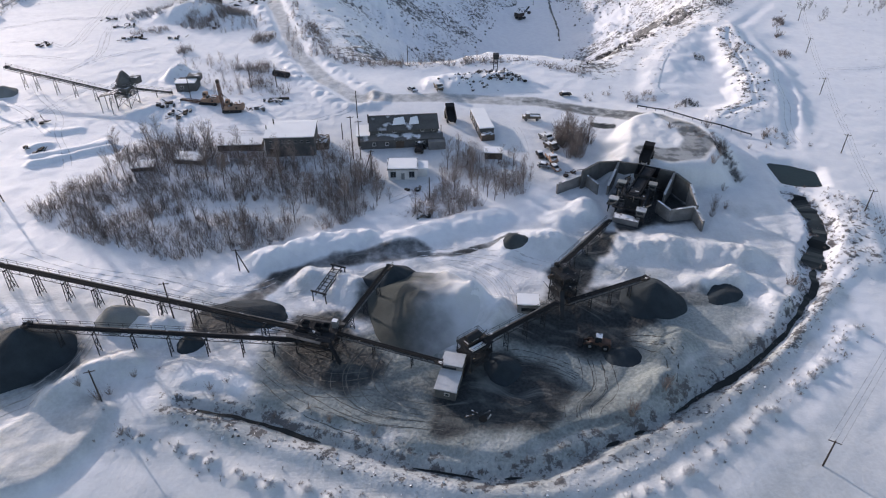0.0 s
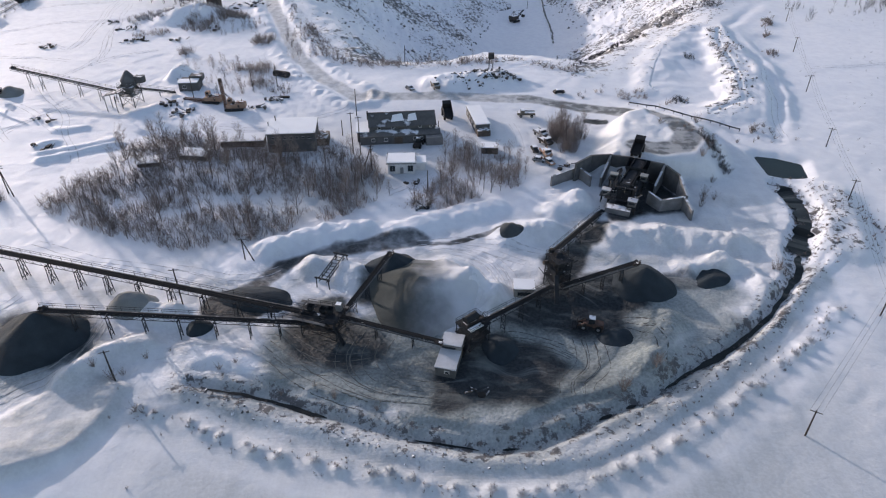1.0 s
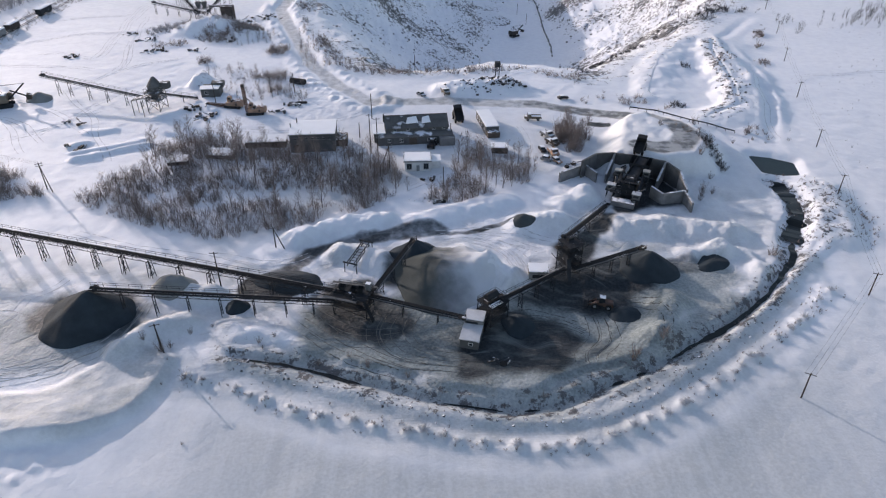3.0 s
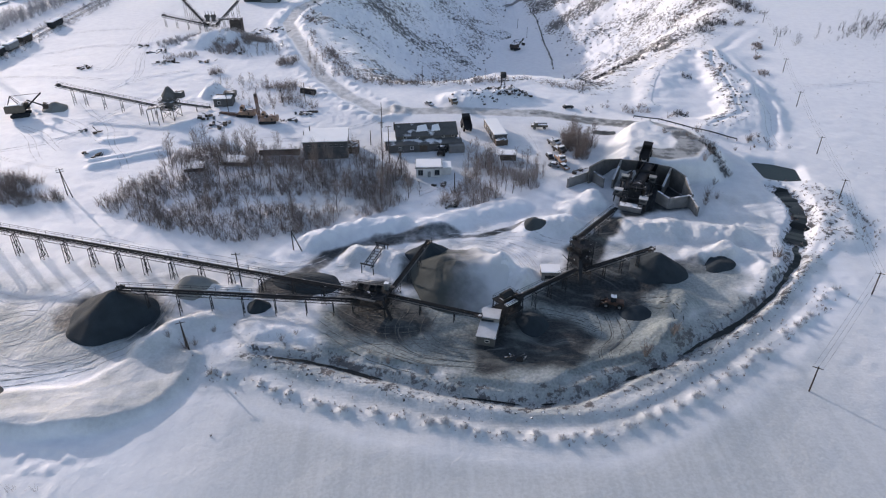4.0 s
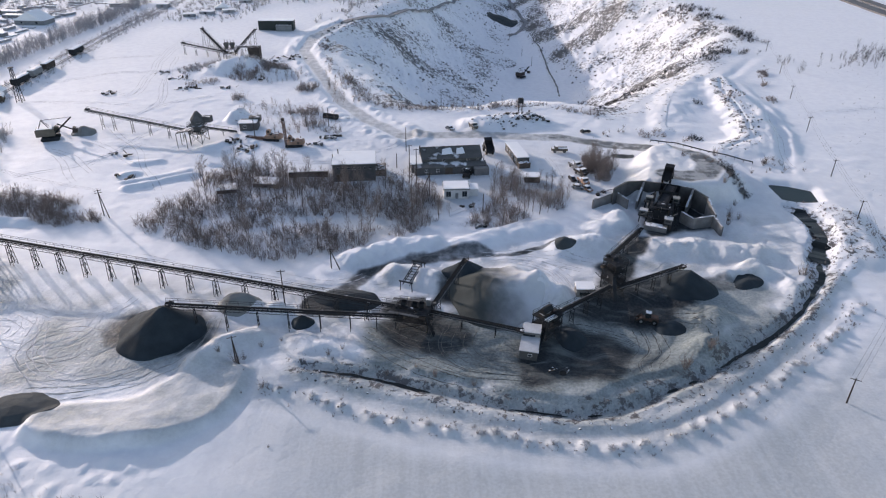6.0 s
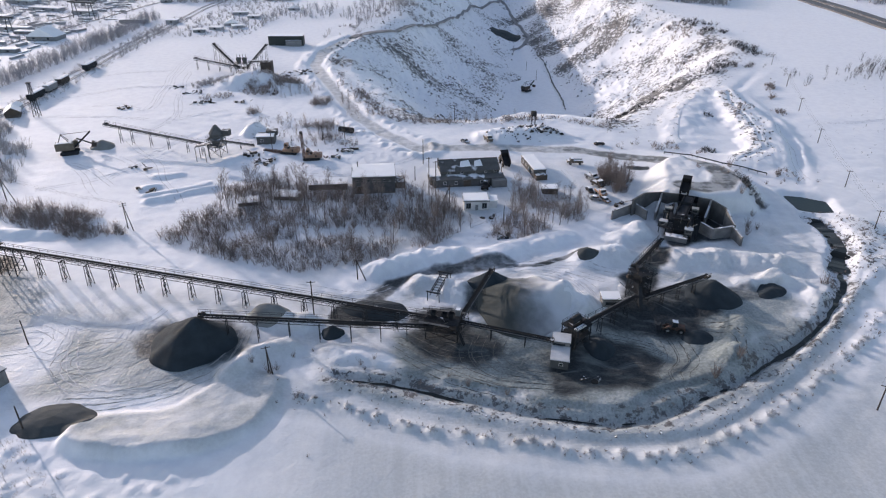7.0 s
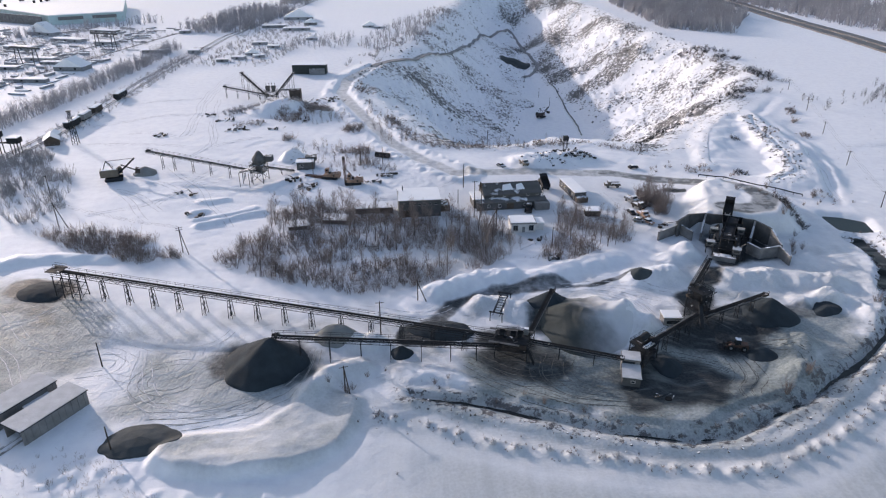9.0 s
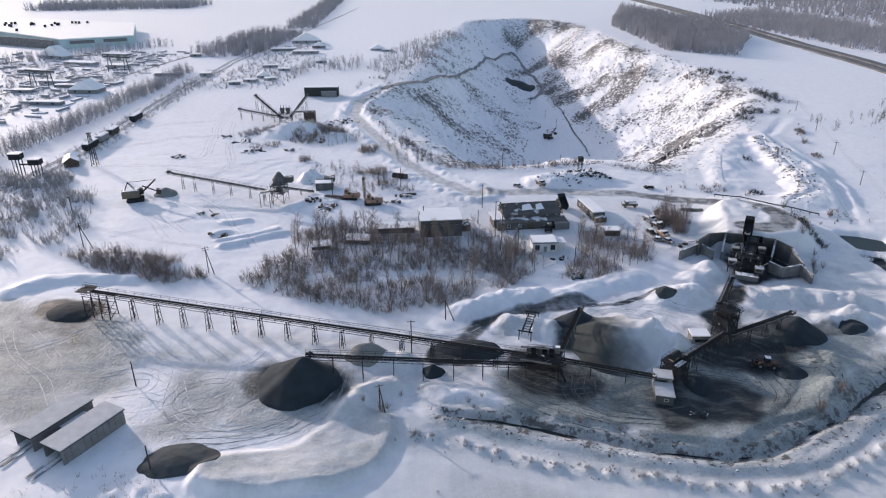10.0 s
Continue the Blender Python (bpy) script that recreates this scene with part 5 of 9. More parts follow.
        for h in (0.55, 1.05):
            b.beam(p + Vector((0, 0, h)), q + Vector((0, 0, h)), 0.06)
        part("guard_rail", b, STEEL, root)
    mess = random.Random(12)
    for i in range(34):
        u = Vector((mess.uniform(-4.4, 5.0), mess.uniform(-9, 6.5), mess.uniform(2.2, 5.4)))
        v = u + Vector(mess.choice(((mess.uniform(1, 3), 0, 0), (0, mess.uniform(1, 3.5), 0), (0, 0, mess.uniform(0.8, 1.8)), (1.4, 0, 1.2), (0, 1.6, -1.3))))
        b = Build(o)
        b.beam(m @ u, m @ v, mess.uniform(0.08, 0.26))
        part("girder", b, (STEEL, DUSTED_STEEL, GRATING)[i % 3], root)
    for x in (-3.2, -1.0, 1.4, 4.2):
        for y in (-7.0, -3.6, 0.5, 4.5):
            b = Build(o)
            b.beam(m @ Vector((x, y, -0.5)), m @ Vector((x, y, 5.2 if y > -5 else 3.0)), 0.24)
            part("column", b, STEEL, root)
    b = Build(o)
    b.box(m @ pose(0.2, -9.4, -0.4), 6.5, 2.6, 2.2, True)
    part("front_wall", b, CONCRETE, root)
    b = Build(o)
    stair(b, m @ Vector((5.8, -8.0, 0.2)), m @ Vector((5.6, -2.0, 5.0)))
    part("stair", b, STEEL, root)


primary_crusher()

# ---- buildings ----
def window(root, o, m, w, h, frame_mat=None, bars=1):
    """A framed window that stands proud of the wall; m: its middle, y points into the wall."""
    b = Build(o)
    t = 0.09
    for x, z, sx, sz in ((0, h / 2, w + t, t), (0, -h / 2, w + t, t), (-w / 2, 0, t, h), (w / 2, 0, t, h), *[((i + 1) * w / (bars + 1) - w / 2, 0, t * 0.7, h) for i in range(bars)]):
        b.box(m @ pose(x, -0.06, z), sx, 0.12, sz)
    win = part("window", b, frame_mat or PLASTER, root)
    b = Build(o)
    b.box(m @ pose(0, -0.02, 0), w, 0.06, h)
    part("pane", b, GLASS, win)
    b = Build(o)
    b.box(m @ pose(0, -0.1, -h / 2 - 0.08), w + 0.25, 0.22, 0.06)
    part("sill", b, CONCRETE, win)


def gable_roof(b, m, length, ridge_y, eave_y, ridge_z, eave_z, back_y, back_z, thick=0.16):
    """Two roof slopes over a ridge that runs along x."""
    for y1, z1 in ((eave_y, eave_z), (back_y, back_z)):
        p = [m @ Vector((x, y, z)) for x in (-length / 2, length / 2) for y, z in ((ridge_y, ridge_z), (y1, z1), (y1, z1 - thick), (ridge_y, ridge_z - thick))]
        b.add(p, [(0, 1, 2, 3), (7, 6, 5, 4), (0, 4, 5, 1), (1, 5, 6, 2), (2, 6, 7, 3), (3, 7, 4, 0)])


def workshop():
    """The long slate-roofed workshop with a lower front storey."""
    x, y, g = -12.4, 192.0, ground_at(-12.4, 190)
    o = (x, y, g)
    root = thing("workshop_building", o, "long grey two-level workshop with patchy snow on its slate roof", "building")
    m = Matrix.Translation(o) @ pose(0, 0, 0, 0, 0, 6)
    b = Build(o)
    b.prism(m @ pose(0, 0, -0.4) @ pose(0, 0, 0, 0, 0, 90), [(-4.4, 0), (5.2, 0), (5.2, 4.9), (1.2, 6.6), (-4.4, 4.9)], 21)
    part("wall", b, BRICK, root)
    b = Build(o)
    gable_roof(b, m, 21.6, 1.2, -4.8, 6.9, 4.55, 5.6, 4.6)
    part("roof", b, SLATE, root, "weathered slate roof with patches of snow")
    for i in range(-10, 11, 1):
        b = Build(o)
        b.beam(m @ Vector((i * 1.03, 1.1, 6.96)), m @ Vector((i * 1.03, -4.85, 4.62)), 0.10, 0.07)
        part("roof_seam", b, SLATE, root)
    b = Build(o)
    b.beam(m @ Vector((-10.8, 1.2, 6.95)), m @ Vector((10.8, 1.2, 6.95)), 0.35, 0.12)
    part("ridge_cap", b, SLATE, root)
    for px, sx in ((-1.5, 4.2), (3.2, 3.2)):
        b = Build(o)
        p = [m @ Vector((px + ex * sx / 2 * (1 - 0.2 * k), -1.4 + ey * 1.6, 6.0 + ey * 1.6 * 0.39 + k * 0.16)) for k in (0, 1) for ex, ey in ((-1, -1), (1, -0.8), (0.8, 1), (-0.7, 0.7))]
        b.add(p, [(0, 1, 2, 3), (4, 5, 6, 7), (0, 1, 5, 4), (1, 2, 6, 5), (2, 3, 7, 6), (3, 0, 4, 7)])
        part("roof_snow", b, SNOW, root, "melting patch of snow on the slates")
    b = Build(o)
    b.box(m @ pose(-1.0, -6.0, -0.4), 25.0, 3.6, 3.2, True)
    part("lower_wall", b, BRICK, root)
    b = Build(o)
    p = [m @ Vector((xx, yy, zz)) for xx in (-13.8, 11.8) for yy, zz in ((-4.4, 3.4), (-8.1, 2.85), (-8.1, 2.7), (-4.4, 3.25))]
    b.add(p, [(0, 1, 2, 3), (7, 6, 5, 4), (0, 4, 5, 1), (1, 5, 6, 2), (2, 6, 7, 3), (3, 7, 4, 0)])
    part("lower_roof", b, SLATE, root)
    b = Build(o)
    b.box(m @ pose(-12.6, -1.6, -0.4), 3.6, 7.4, 3.7, True)
    part("annex_wall", b, BRICK, root)
    b = Build(o)
    b.box(m @ pose(-12.7, -1.6, 3.3), 4.2, 8.0, 0.3, True)
    part("annex_roof", b, SNOW, root, "snow-covered lean-to roof")
    b = Build(o)
    b.box(m @ pose(9.6, -8.6, -0.4), 5.2, 3.0, 3.0, True)
    part("porch", b, SHEET, root)
    for wx in (-7.5, -3.0, 5.6, 9.0):
        window(root, o, m @ pose(wx, -4.42, 4.1), 0.9, 0.9)
    for wx in (-9.5, -5.5, 3.6, 5.6):
        window(root, o, m @ pose(wx, -7.84, 1.6), 1.0, 1.0)
    b = Build(o)
    b.box(m @ pose(-1.6, -7.84, -0.2), 2.6, 0.12, 2.5, True)
    part("gate", b, WOOD, root, "wooden workshop gate")
    b = Build(o)
    b.tube(m @ Vector((-10.9, 0.4, 5.0)), m @ Vector((-10.9, 0.4, 7.9)), 0.22)
    part("flue", b, STEEL_RUST, root)


workshop()


def brick_hall():
    x, y = -45.8, 184.2
    o = (x, y, ground_at(x, y))
    root = thing("brick_hall", o, "dark brick hall with an unbroken snowy roof", "building")
    m = Matrix.Translation(o) @ pose(0, 0, 0, 0, 0, 4)
    b = Build(o)
    b.prism(m @ pose(0, 0, -0.4) @ pose(0, 0, 0, 0, 0, 90), [(-6.4, 0), (4.6, 0), (4.6, 6.5), (-6.4, 6.3)], 14.4)
    part("wall", b, BRICK, root)
    b = Build(o)
    gable_roof(b, m, 15.0, 3.6, -6.8, 6.4, 6.15, 4.9, 6.3)
    part("roof", b, SLATE, root)
    b = Build(o)
    gable_roof(b, m @ pose(0, 0, 0.24), 14.8, 3.6, -6.7, 6.4, 6.18, 4.8, 6.35, 0.24)
    part("roof_snow", b, SNOW, root, "thick even snow on the roof")
    for i in range(7):
        window(root, o, m @ pose(-5.4 + i * 1.8, -6.42, 4.7), 0.8, 0.6, CONCRETE, 0)
    b = Build(o)
    b.box(m @ pose(-4.6, -6.45, -0.3), 2.8, 0.14, 3.0, True)
    part("gate", b, WOOD, root)
    b = Build(o)
    b.box(m @ pose(9.0, 0.4, -0.3), 3.6, 6.0, 2.6, True)
    part("lean_to", b, WOOD, root, "low dark wooden lean-to with snow")
    b = Build(o)
    b.box(m @ pose(-7.25, -1, 5.8), 0.2, 0.5, 2.0, True)
    part("parapet", b, BRICK, root)
    b = Build(o)
    b.tube(m @ Vector((-5.5, 2.4, 6.3)), m @ Vector((-5.5, 2.4, 8.4)), 0.16)
    part("vent_pipe", b, STEEL_RUST, root)


brick_hall()


def low_barns():
    """Low sheds half hidden in the thicket west of the hall."""
    for x, y, sx, sy, h, turn in ((-61.5, 183.0, 13, 4.5, 1.9, 4), (-74.0, 174.0, 8, 4.0, 1.4, -6), (-86.0, 169.0, 6, 3.6, 1.2, 10)):
        o = (x, y, ground_at(x, y))
        root = thing("wooden_shed", o, "low dark wooden shed half buried in snow", "shed", "sheds in the thicket")
        m = Matrix.Translation(o) @ pose(0, 0, 0, 0, 0, turn)
        b = Build(o)
        b.box(m @ pose(0, 0, -0.4), sx, sy, h + 0.4, True)
        part("wall", b, WOOD, root)
        b = Build(o)
        b.prism(m @ pose(0, 0, h) @ pose(0, 0, 0, 0, 0, 90), [(-sy / 2 - 0.3, 0), (sy / 2 + 0.3, 0.35), (sy / 2 + 0.3, 0.6), (-sy / 2 - 0.3, 0.25)], sx + 0.5)
        part("roof", b, SNOW, root, "snowy lean roof")
        b = Build(o)
        b.box(m @ pose(0, -sy / 2 - 0.03, 0), 1.2, 0.08, h - 0.2, True)
        part("door", b, POLE_WOOD, root)


low_barns()


def white_house():
    x, y = -11.2, 167.6
    o = (x, y, ground_at(x, y))
    root = thing("white_house", o, "small white flat-roofed house with an annex, deep in snow", "house")
    m = Matrix.Translation(o) @ pose(0, 0, 0, 0, 0, 1.5)
    b = Build(o)
    b.box(m @ pose(-0.3, 0, -0.4), 8.0, 6.0, 3.4, True)
    part("wall", b, PLASTER, root, "white plastered wall")
    b = Build(o)
    b.box(m @ pose(-0.3, 0, 3.0), 8.7, 6.8, 0.18, True)
    roof = part("roof", b, CONCRETE, root)
    b = Build(o)
    b.box(m @ pose(-0.3, 0.05, 3.18), 8.1, 6.2, 0.3, True)
    part("roof_snow", b, SNOW, roof, "deep snow on the flat roof")
    b = Build(o)
    for ex, ey, sx, sy in ((0, -3.3, 8.7, 0.18), (0, 3.3, 8.7, 0.18), (-4.27, 0, 0.18, 6.42), (4.27, 0, 0.18, 6.42)):
        b.box(m @ pose(-0.3 + ex, ey, 3.18), sx, sy, 0.22, True)
    part("parapet", b, GREYPAINT, root)
    for wx in (-2.9, 2.3):
        window(root, o, m @ pose(wx, -3.02, 1.5), 1.5, 1.9, GREYPAINT, 1)
    b = Build(o)
    b.box(m @ pose(-0.2, -3.05, -0.1), 0.95, 0.1, 2.0, True)
    part("door", b, GREYPAINT, root, "grey entrance door")
    b = Build(o)
    b.box(m @ pose(5.2, 0.6, -0.4), 3.0, 4.2, 2.8, True)
    part("annex", b, PLASTER, root)
    b = Build(o)
    b.box(m @ pose(5.2, 0.6, 2.4), 3.4, 4.6, 0.3, True)
    part("annex_snow", b, SNOW, root, "snow on the annex roof")


white_house()


def site_office():
    """The long cabin trailer beside the workshop."""
    x, y = 12.6, 200.0
    o = (x, y, ground_at(x, y))
    root = thing("site_cabin", o, "long cabin with a snow-covered roof", "cabin")
    m = Matrix.Translation(o) @ pose(0, 0, 0, 0, 0, 9)
    b = Build(o)
    b.box(m @ pose(0, 0, -0.2), 4.6, 15.5, 3.1, True)
    part("wall", b, BRICK, root)
    b = Build(o)
    b.box(m @ pose(0, 0, 2.9), 5.0, 15.9, 0.12, True)
    part("roof", b, SLATE, root)
    b = Build(o)
    b.box(m @ pose(0, 0, 3.02), 4.7, 15.6, 0.28, True)
    part("roof_snow", b, SNOW, root, "even snow on the cabin roof")
    for wy in (-5.5, -2.0, 1.5, 5.0):
        window(root, o, m @ pose(-2.31, wy, 1.7, 0, 0, -90), 1.0, 0.9)
    window(root, o, m @ pose(0.6, -7.76, 1.6), 1.1, 0.9)
    b = Build(o)
    b.box(m @ pose(0, -9.0, -0.2), 4.2, 2.4, 2.0, True)
    part("porch", b, WOOD, root)
    x, y = 15.2, 179.6
    o = (x, y, ground_at(x, y))
    root = thing("storage_shack", o, "dark storage shack among bare shrubs", "shed")
    m = Matrix.Translation(o) @ pose(0, 0, 0, 0, 0, -3)
    b = Build(o)
    b.box(m @ pose(0, 0, -0.3), 5.2, 3.6, 2.4, True)
    part("wall", b, WOOD, root)
    b = Build(o)
    b.box(m @ pose(0, 0, 2.1), 5.6, 4.0, 0.28, True)
    part("roof_snow", b, SNOW, root, "snow on the shack roof")
    b = Build(o)
    b.box(m @ pose(-1.2, -1.83, 0), 0.9, 0.08, 1.7, True)
    part("door", b, POLE_WOOD, root)


site_office()


def yard_sheds():
    """Two long open-ended sheds in the yard, with ribbed walls and flat snowy roofs."""
    for x, y, length, label in ((-129.4, 79.6, 13.6, "long open-ended sheet-metal shed with a snowy roof"), (-121.6, 75.8, 14.2, "long ribbed metal shed standing open at one end")):
        o = (x, y, ground_at(x, y))
        root = thing("metal_shed", o, label, "shed", "twin sheds in the yard")
        m = Matrix.Translation(o) @ pose(0, 0, 0, 0, 0, -29)
        w, h = 5.4, 3.4
        for s in (-1, 1):
            b = Build(o)
            b.box(m @ pose(s * w / 2, 0, -0.3), 0.14, length, h + 0.3, True)
            wall = part("side_wall", b, SHEET, root)
            for i in range(10):
                b = Build(o)
                b.box(m @ pose(s * (w / 2 + 0.11), -length / 2 + (i + 0.5) * length / 10, -0.2), 0.1, 0.22, h + 0.1, True)
                part("rib", b, SHEET, wall)
        b = Build(o)
        b.box(m @ pose(0, length / 2 - 0.1, -0.3), w, 0.16, h + 0.3, True)
        part("end_wall", b, SHEET, root)
        b = Build(o)
        b.box(m @ pose(0, 0, h), w + 0.7, length + 0.6, 0.14, True)
        roof = part("roof", b, STEEL, root)
        b = Build(o)
        b.box(m @ pose(0, 0, h + 0.14), w + 0.5, length + 0.4, 0.16, True)
        part("roof_snow", b, DUSTY_SNOW, roof, "even thin snow on the roof")
        for s in (-1, 1):
            b = Build(o)
            b.box(m @ pose(s * 0.75, -2.5, 0.02), 0.5, length + 6, 0.14)
            part("floor_beam", b, CONCRETE, root)
    o = (-125.4, 79.5, ground_at(-125.4, 79.5))
    b = Build(o)
    b.box(Matrix.Translation(o) @ pose(0, 0, -0.2, 0, 0, -29), 2.0, 5.5, 2.2, True)
    root = thing("storage_box", o, "low storage box under snow between the sheds", "box")
    part("body", b, GREYPAINT, root)
    b = Build(o)
    b.box(Matrix.Translation(o) @ pose(0, 0, 2.0, 0, 0, -29), 2.1, 5.6, 0.2, True)
    part("snow_cover", b, SNOW, root)


yard_sheds()


def hopper_plant():
    """The old bunker with a conical bin in the north-western yard."""
    x, y = -107.5, 214.0
    o = (x, y, ground_at(x, y))
    root = thing("loading_bunker", o, "old sooty loading bunker with a conical bin on stilts", "machine")
    m = Matrix.Translation(o) @ pose(0, 0, 0, 0, 0, -12) @ Matrix.Scale(1.22, 4)
    frame_tower(root, o, m, 4.0, 4.4, [3.2, 5.6], DUSTED_STEEL)
    b = Build(o)
    b.tube(m @ Vector((0, 0.6, 5.7)), m @ Vector((0, 0.6, 7.0)), 2.6, 2.6, 12)
    b.tube(m @ Vector((0, 0.6, 7.0)), m @ Vector((0, 0.6, 9.6)), 2.8, 0.5, 12)
    part("conical_bin", b, DUSTED_STEEL, root, "conical steel bin, dusted with snow")
    b = Build(o)
    hopper(b, m @ pose(0, 0, 3.3), 3.2, 1.0, 2.2)
    part("chute", b, DUSTED_STEEL, root)
    b = Build(o)
    b.box(m @ pose(2.9, 1.6, 6.2), 2.4, 2.0, 1.8, True)
    part("drive_house", b, DUSTED_STEEL, root)
    b = Build(o)
    for ex in (-1.6, 1.6):
        for ey in (-1.2, 1.2):
            b.beam(m @ Vector((-2.4 + ex, -5.0 + ey, -0.3)), m @ Vector((-2.4 + ex, -5.0 + ey, 4.4)), 0.2)
    b.beam(m @ Vector((-4.2, -5.0, 4.4)), m @ Vector((0.5, -3.8, 5.4)), 3.0, 0.25)
    part("loading_platform", b, DUSTED_STEEL, root)
    x, y = -92, 229.5
    o = (x, y, ground_at(x, y))
    root = thing("pump_house", o, "small brown brick shed with a broken snowy roof", "shed")
    m = Matrix.Translation(o) @ pose(0, 0, 0, 0, 0, 4)
    b = Build(o)
    b.box(m @ pose(0, 0, -0.3), 7.0, 6.0, 3.6, True)
    part("wall", b, BRICK, root)
    b = Build(o)
    b.box(m @ pose(-0.3, -1.2, 3.3), 7.2, 4.0, 0.3, True)
    part("roof_snow", b, SNOW, root, "snow on the roof")
    b = Build(o)
    b.box(m @ pose(2.0, 3.0, 2.5), 4.5, 3.5, 1.8, True)
    part("upper_room", b, SLATE, root)
    window(root, o, m @ pose(-1.5, -3.02, 1.8), 1.2, 1.0)


hopper_plant()


def far_plant():
    """The second plant beyond the white mound."""
    x, y = -127.5, 342.5
    o = (x, y, ground_at(x, y))
    root = thing("screening_plant", o, "distant steel screening plant on a snowy mound", "machine")
    m = Matrix.Translation(o)
    frame_tower(root, o, m, 6.5, 5.0, [3.0, 5.5], DUSTED_STEEL)
    for dx in (-1.6, 1.6):
        b = Build(o)
        hopper(b, m @ pose(dx, 0, 5.6), 2.4, 1.2, 2.2)
        part("chute", b, DUSTED_STEEL, root)
    for i in range(4):
        b = Build(o)
        b.beam(m @ Vector((-2.4 + i * 1.6, 0, 5.5)), m @ Vector((-2.4 + i * 1.6, 0, 10.2)), 0.2)
        part("mast", b, STEEL_RUST, root)
    x, y = -113.5, 340
    o = (x, y, ground_at(x, y))
    root = thing("brown_bin", o, "tall rusty brown ore bin", "bin")
    b = Build(o)
    b.box(Matrix.Translation(o) @ pose(0, 0, -0.3), 6.0, 5.0, 7.6, True)
    part("body", b, STEEL_RUST, root)
    b = Build(o)
    b.beam(Vector(o) + Vector((-9, 0, 7.2)), Vector(o) + Vector((3, 0, 7.2)), 1.4, 0.8)
    part("feed_belt", b, DUSTED_STEEL, root)
    x, y = -117.0, 421.0
    o = (x, y, ground_at(x, y))
    root = thing("dark_shed", o, "long dark shed with a thin snowy roof", "shed")
    m = Matrix.Translation(o)
    b = Build(o)
    b.box(m @ pose(0, 0, -0.3), 22.5, 7.0, 6.4, True)
    part("wall", b, material("dark_green_cladding", (0.035, 0.045, 0.045), 0.7, vary=0.3, size=4), root)
    b = Build(o)
    b.box(m @ pose(0, 0, 6.1), 23.0, 7.6, 0.3, True)
    part("roof_snow", b, SNOW, root)
    b = Build(o)
    b.box(m @ pose(5.2, -4.4, -0.3), 10.0, 2.0, 4.0, True)
    part("lean_to", b, GREYPAINT, root)


far_plant()

# ---- vehicles and machines ----
def wheel(root, o, c, axle, r, w, name="wheel"):
    """A tyre with its rim on the axle's direction."""
    a = Vector(axle).normalized() * w / 2
    b = Build(o)
    c = Vector(c)
    b.tube(c - a, c - a * 0.7, r * 0.86, r, 16)
    b.tube(c - a * 0.7, c + a * 0.7, r, r, 16, False)
    b.tube(c + a * 0.7, c + a, r, r * 0.86, 16)
    t = part(name, b, TYRE, root)
    b = Build(o)
    b.tube(c - a * 1.04, c + a * 1.04, r * 0.5, r * 0.5, 12)
    part("rim", b, GREYPAINT, t)


def slab(b, m, outline, width):
    """A side outline (x, z) pulled across the vehicle."""
    b.prism(m, outline, width)


def dump_truck(x, y, turn, label, raised, mat, size=1.0):
    o = (x, y, ground_at(x, y))
    root = thing("dump_truck", o, label, "truck")
    m = Matrix.Translation(o) @ pose(0, 0, 0, 0, 0, turn) @ Matrix.Scale(size, 4)
    b = Build(o)
    slab(b, m, [(-3.4, 1.0), (3.6, 1.0), (3.6, 1.5), (-3.4, 1.5)], 1.4)
    part("chassis", b, STEEL, root)
    b = Build(o)
    slab(b, m, [(1.5, 1.4), (3.9, 1.4), (3.9, 2.3), (3.6, 2.5), (1.5, 2.5)], 3.2)
    part("bonnet", b, mat, root)
    b = Build(o)
    slab(b, m @ pose(0, 0.9, 0), [(1.3, 2.5), (2.9, 2.5), (2.7, 3.7), (1.3, 3.7)], 1.4)
    cab = part("cab", b, mat, root)
    b = Build(o)
    slab(b, m @ pose(0, 0.9, 0), [(2.86, 2.75), (2.92, 2.75), (2.76, 3.5), (2.7, 3.5)], 1.2)
    part("windscreen", b, GLASS, cab)
    tip = m @ pose(-2.9, 0, 1.8, 0, -25 if raised else 0, 0)
    b = Build(o)
    slab(b, tip, [(-0.6, 0), (4.2, 0.0), (4.4, 0.25), (-0.7, 0.3)], 3.0)
    body = part("bed_floor", b, mat, root)
    for s in (-1, 1):
        b = Build(o)
        slab(b, tip @ pose(0, s * 1.6, 0), [(-0.7, 0.1), (4.3, 0.0), (4.5, 1.7), (-0.2, 1.3)], 0.2)
        part("bed_side", b, mat, body)
    b = Build(o)
    slab(b, tip, [(4.2, 0), (4.5, 0), (4.7, 1.8), (6.2, 1.9), (6.2, 2.0), (4.4, 2.0)], 3.3)
    part("bed_canopy", b, mat, body)
    if raised:
        for s in (-0.6, 0.6):
            b = Build(o)
            b.tube(m @ Vector((-0.2, s, 1.4)), tip @ Vector((2.4, s, 0)), 0.14)
            part("hoist_ram", b, STEEL, root)
    for wx in (2.4, -2.0):
        for s in (-1.35, 1.35):
            wheel(root, o, m @ Vector((wx, s, 0.85 * 1.0)), m.to_3x3() @ Vector((0, 1, 0)), 0.85 * size, 0.7 * size)
    for s in (-1.1, 1.1):
        b = Build(o)
        b.box(m @ pose(3.93, s, 1.9), 0.06, 0.35, 0.25)
        part("headlight", b, PLASTER, root)
    return root


dump_truck(56.8, 165.6, 62, "black dump truck tipping its raised bed into the hopper", True, BLACKPAINT, 0.86)
dump_truck(2.4, 204.6, 100, "dark dump truck parked with its bed raised", True, BLACKPAINT, 0.9)


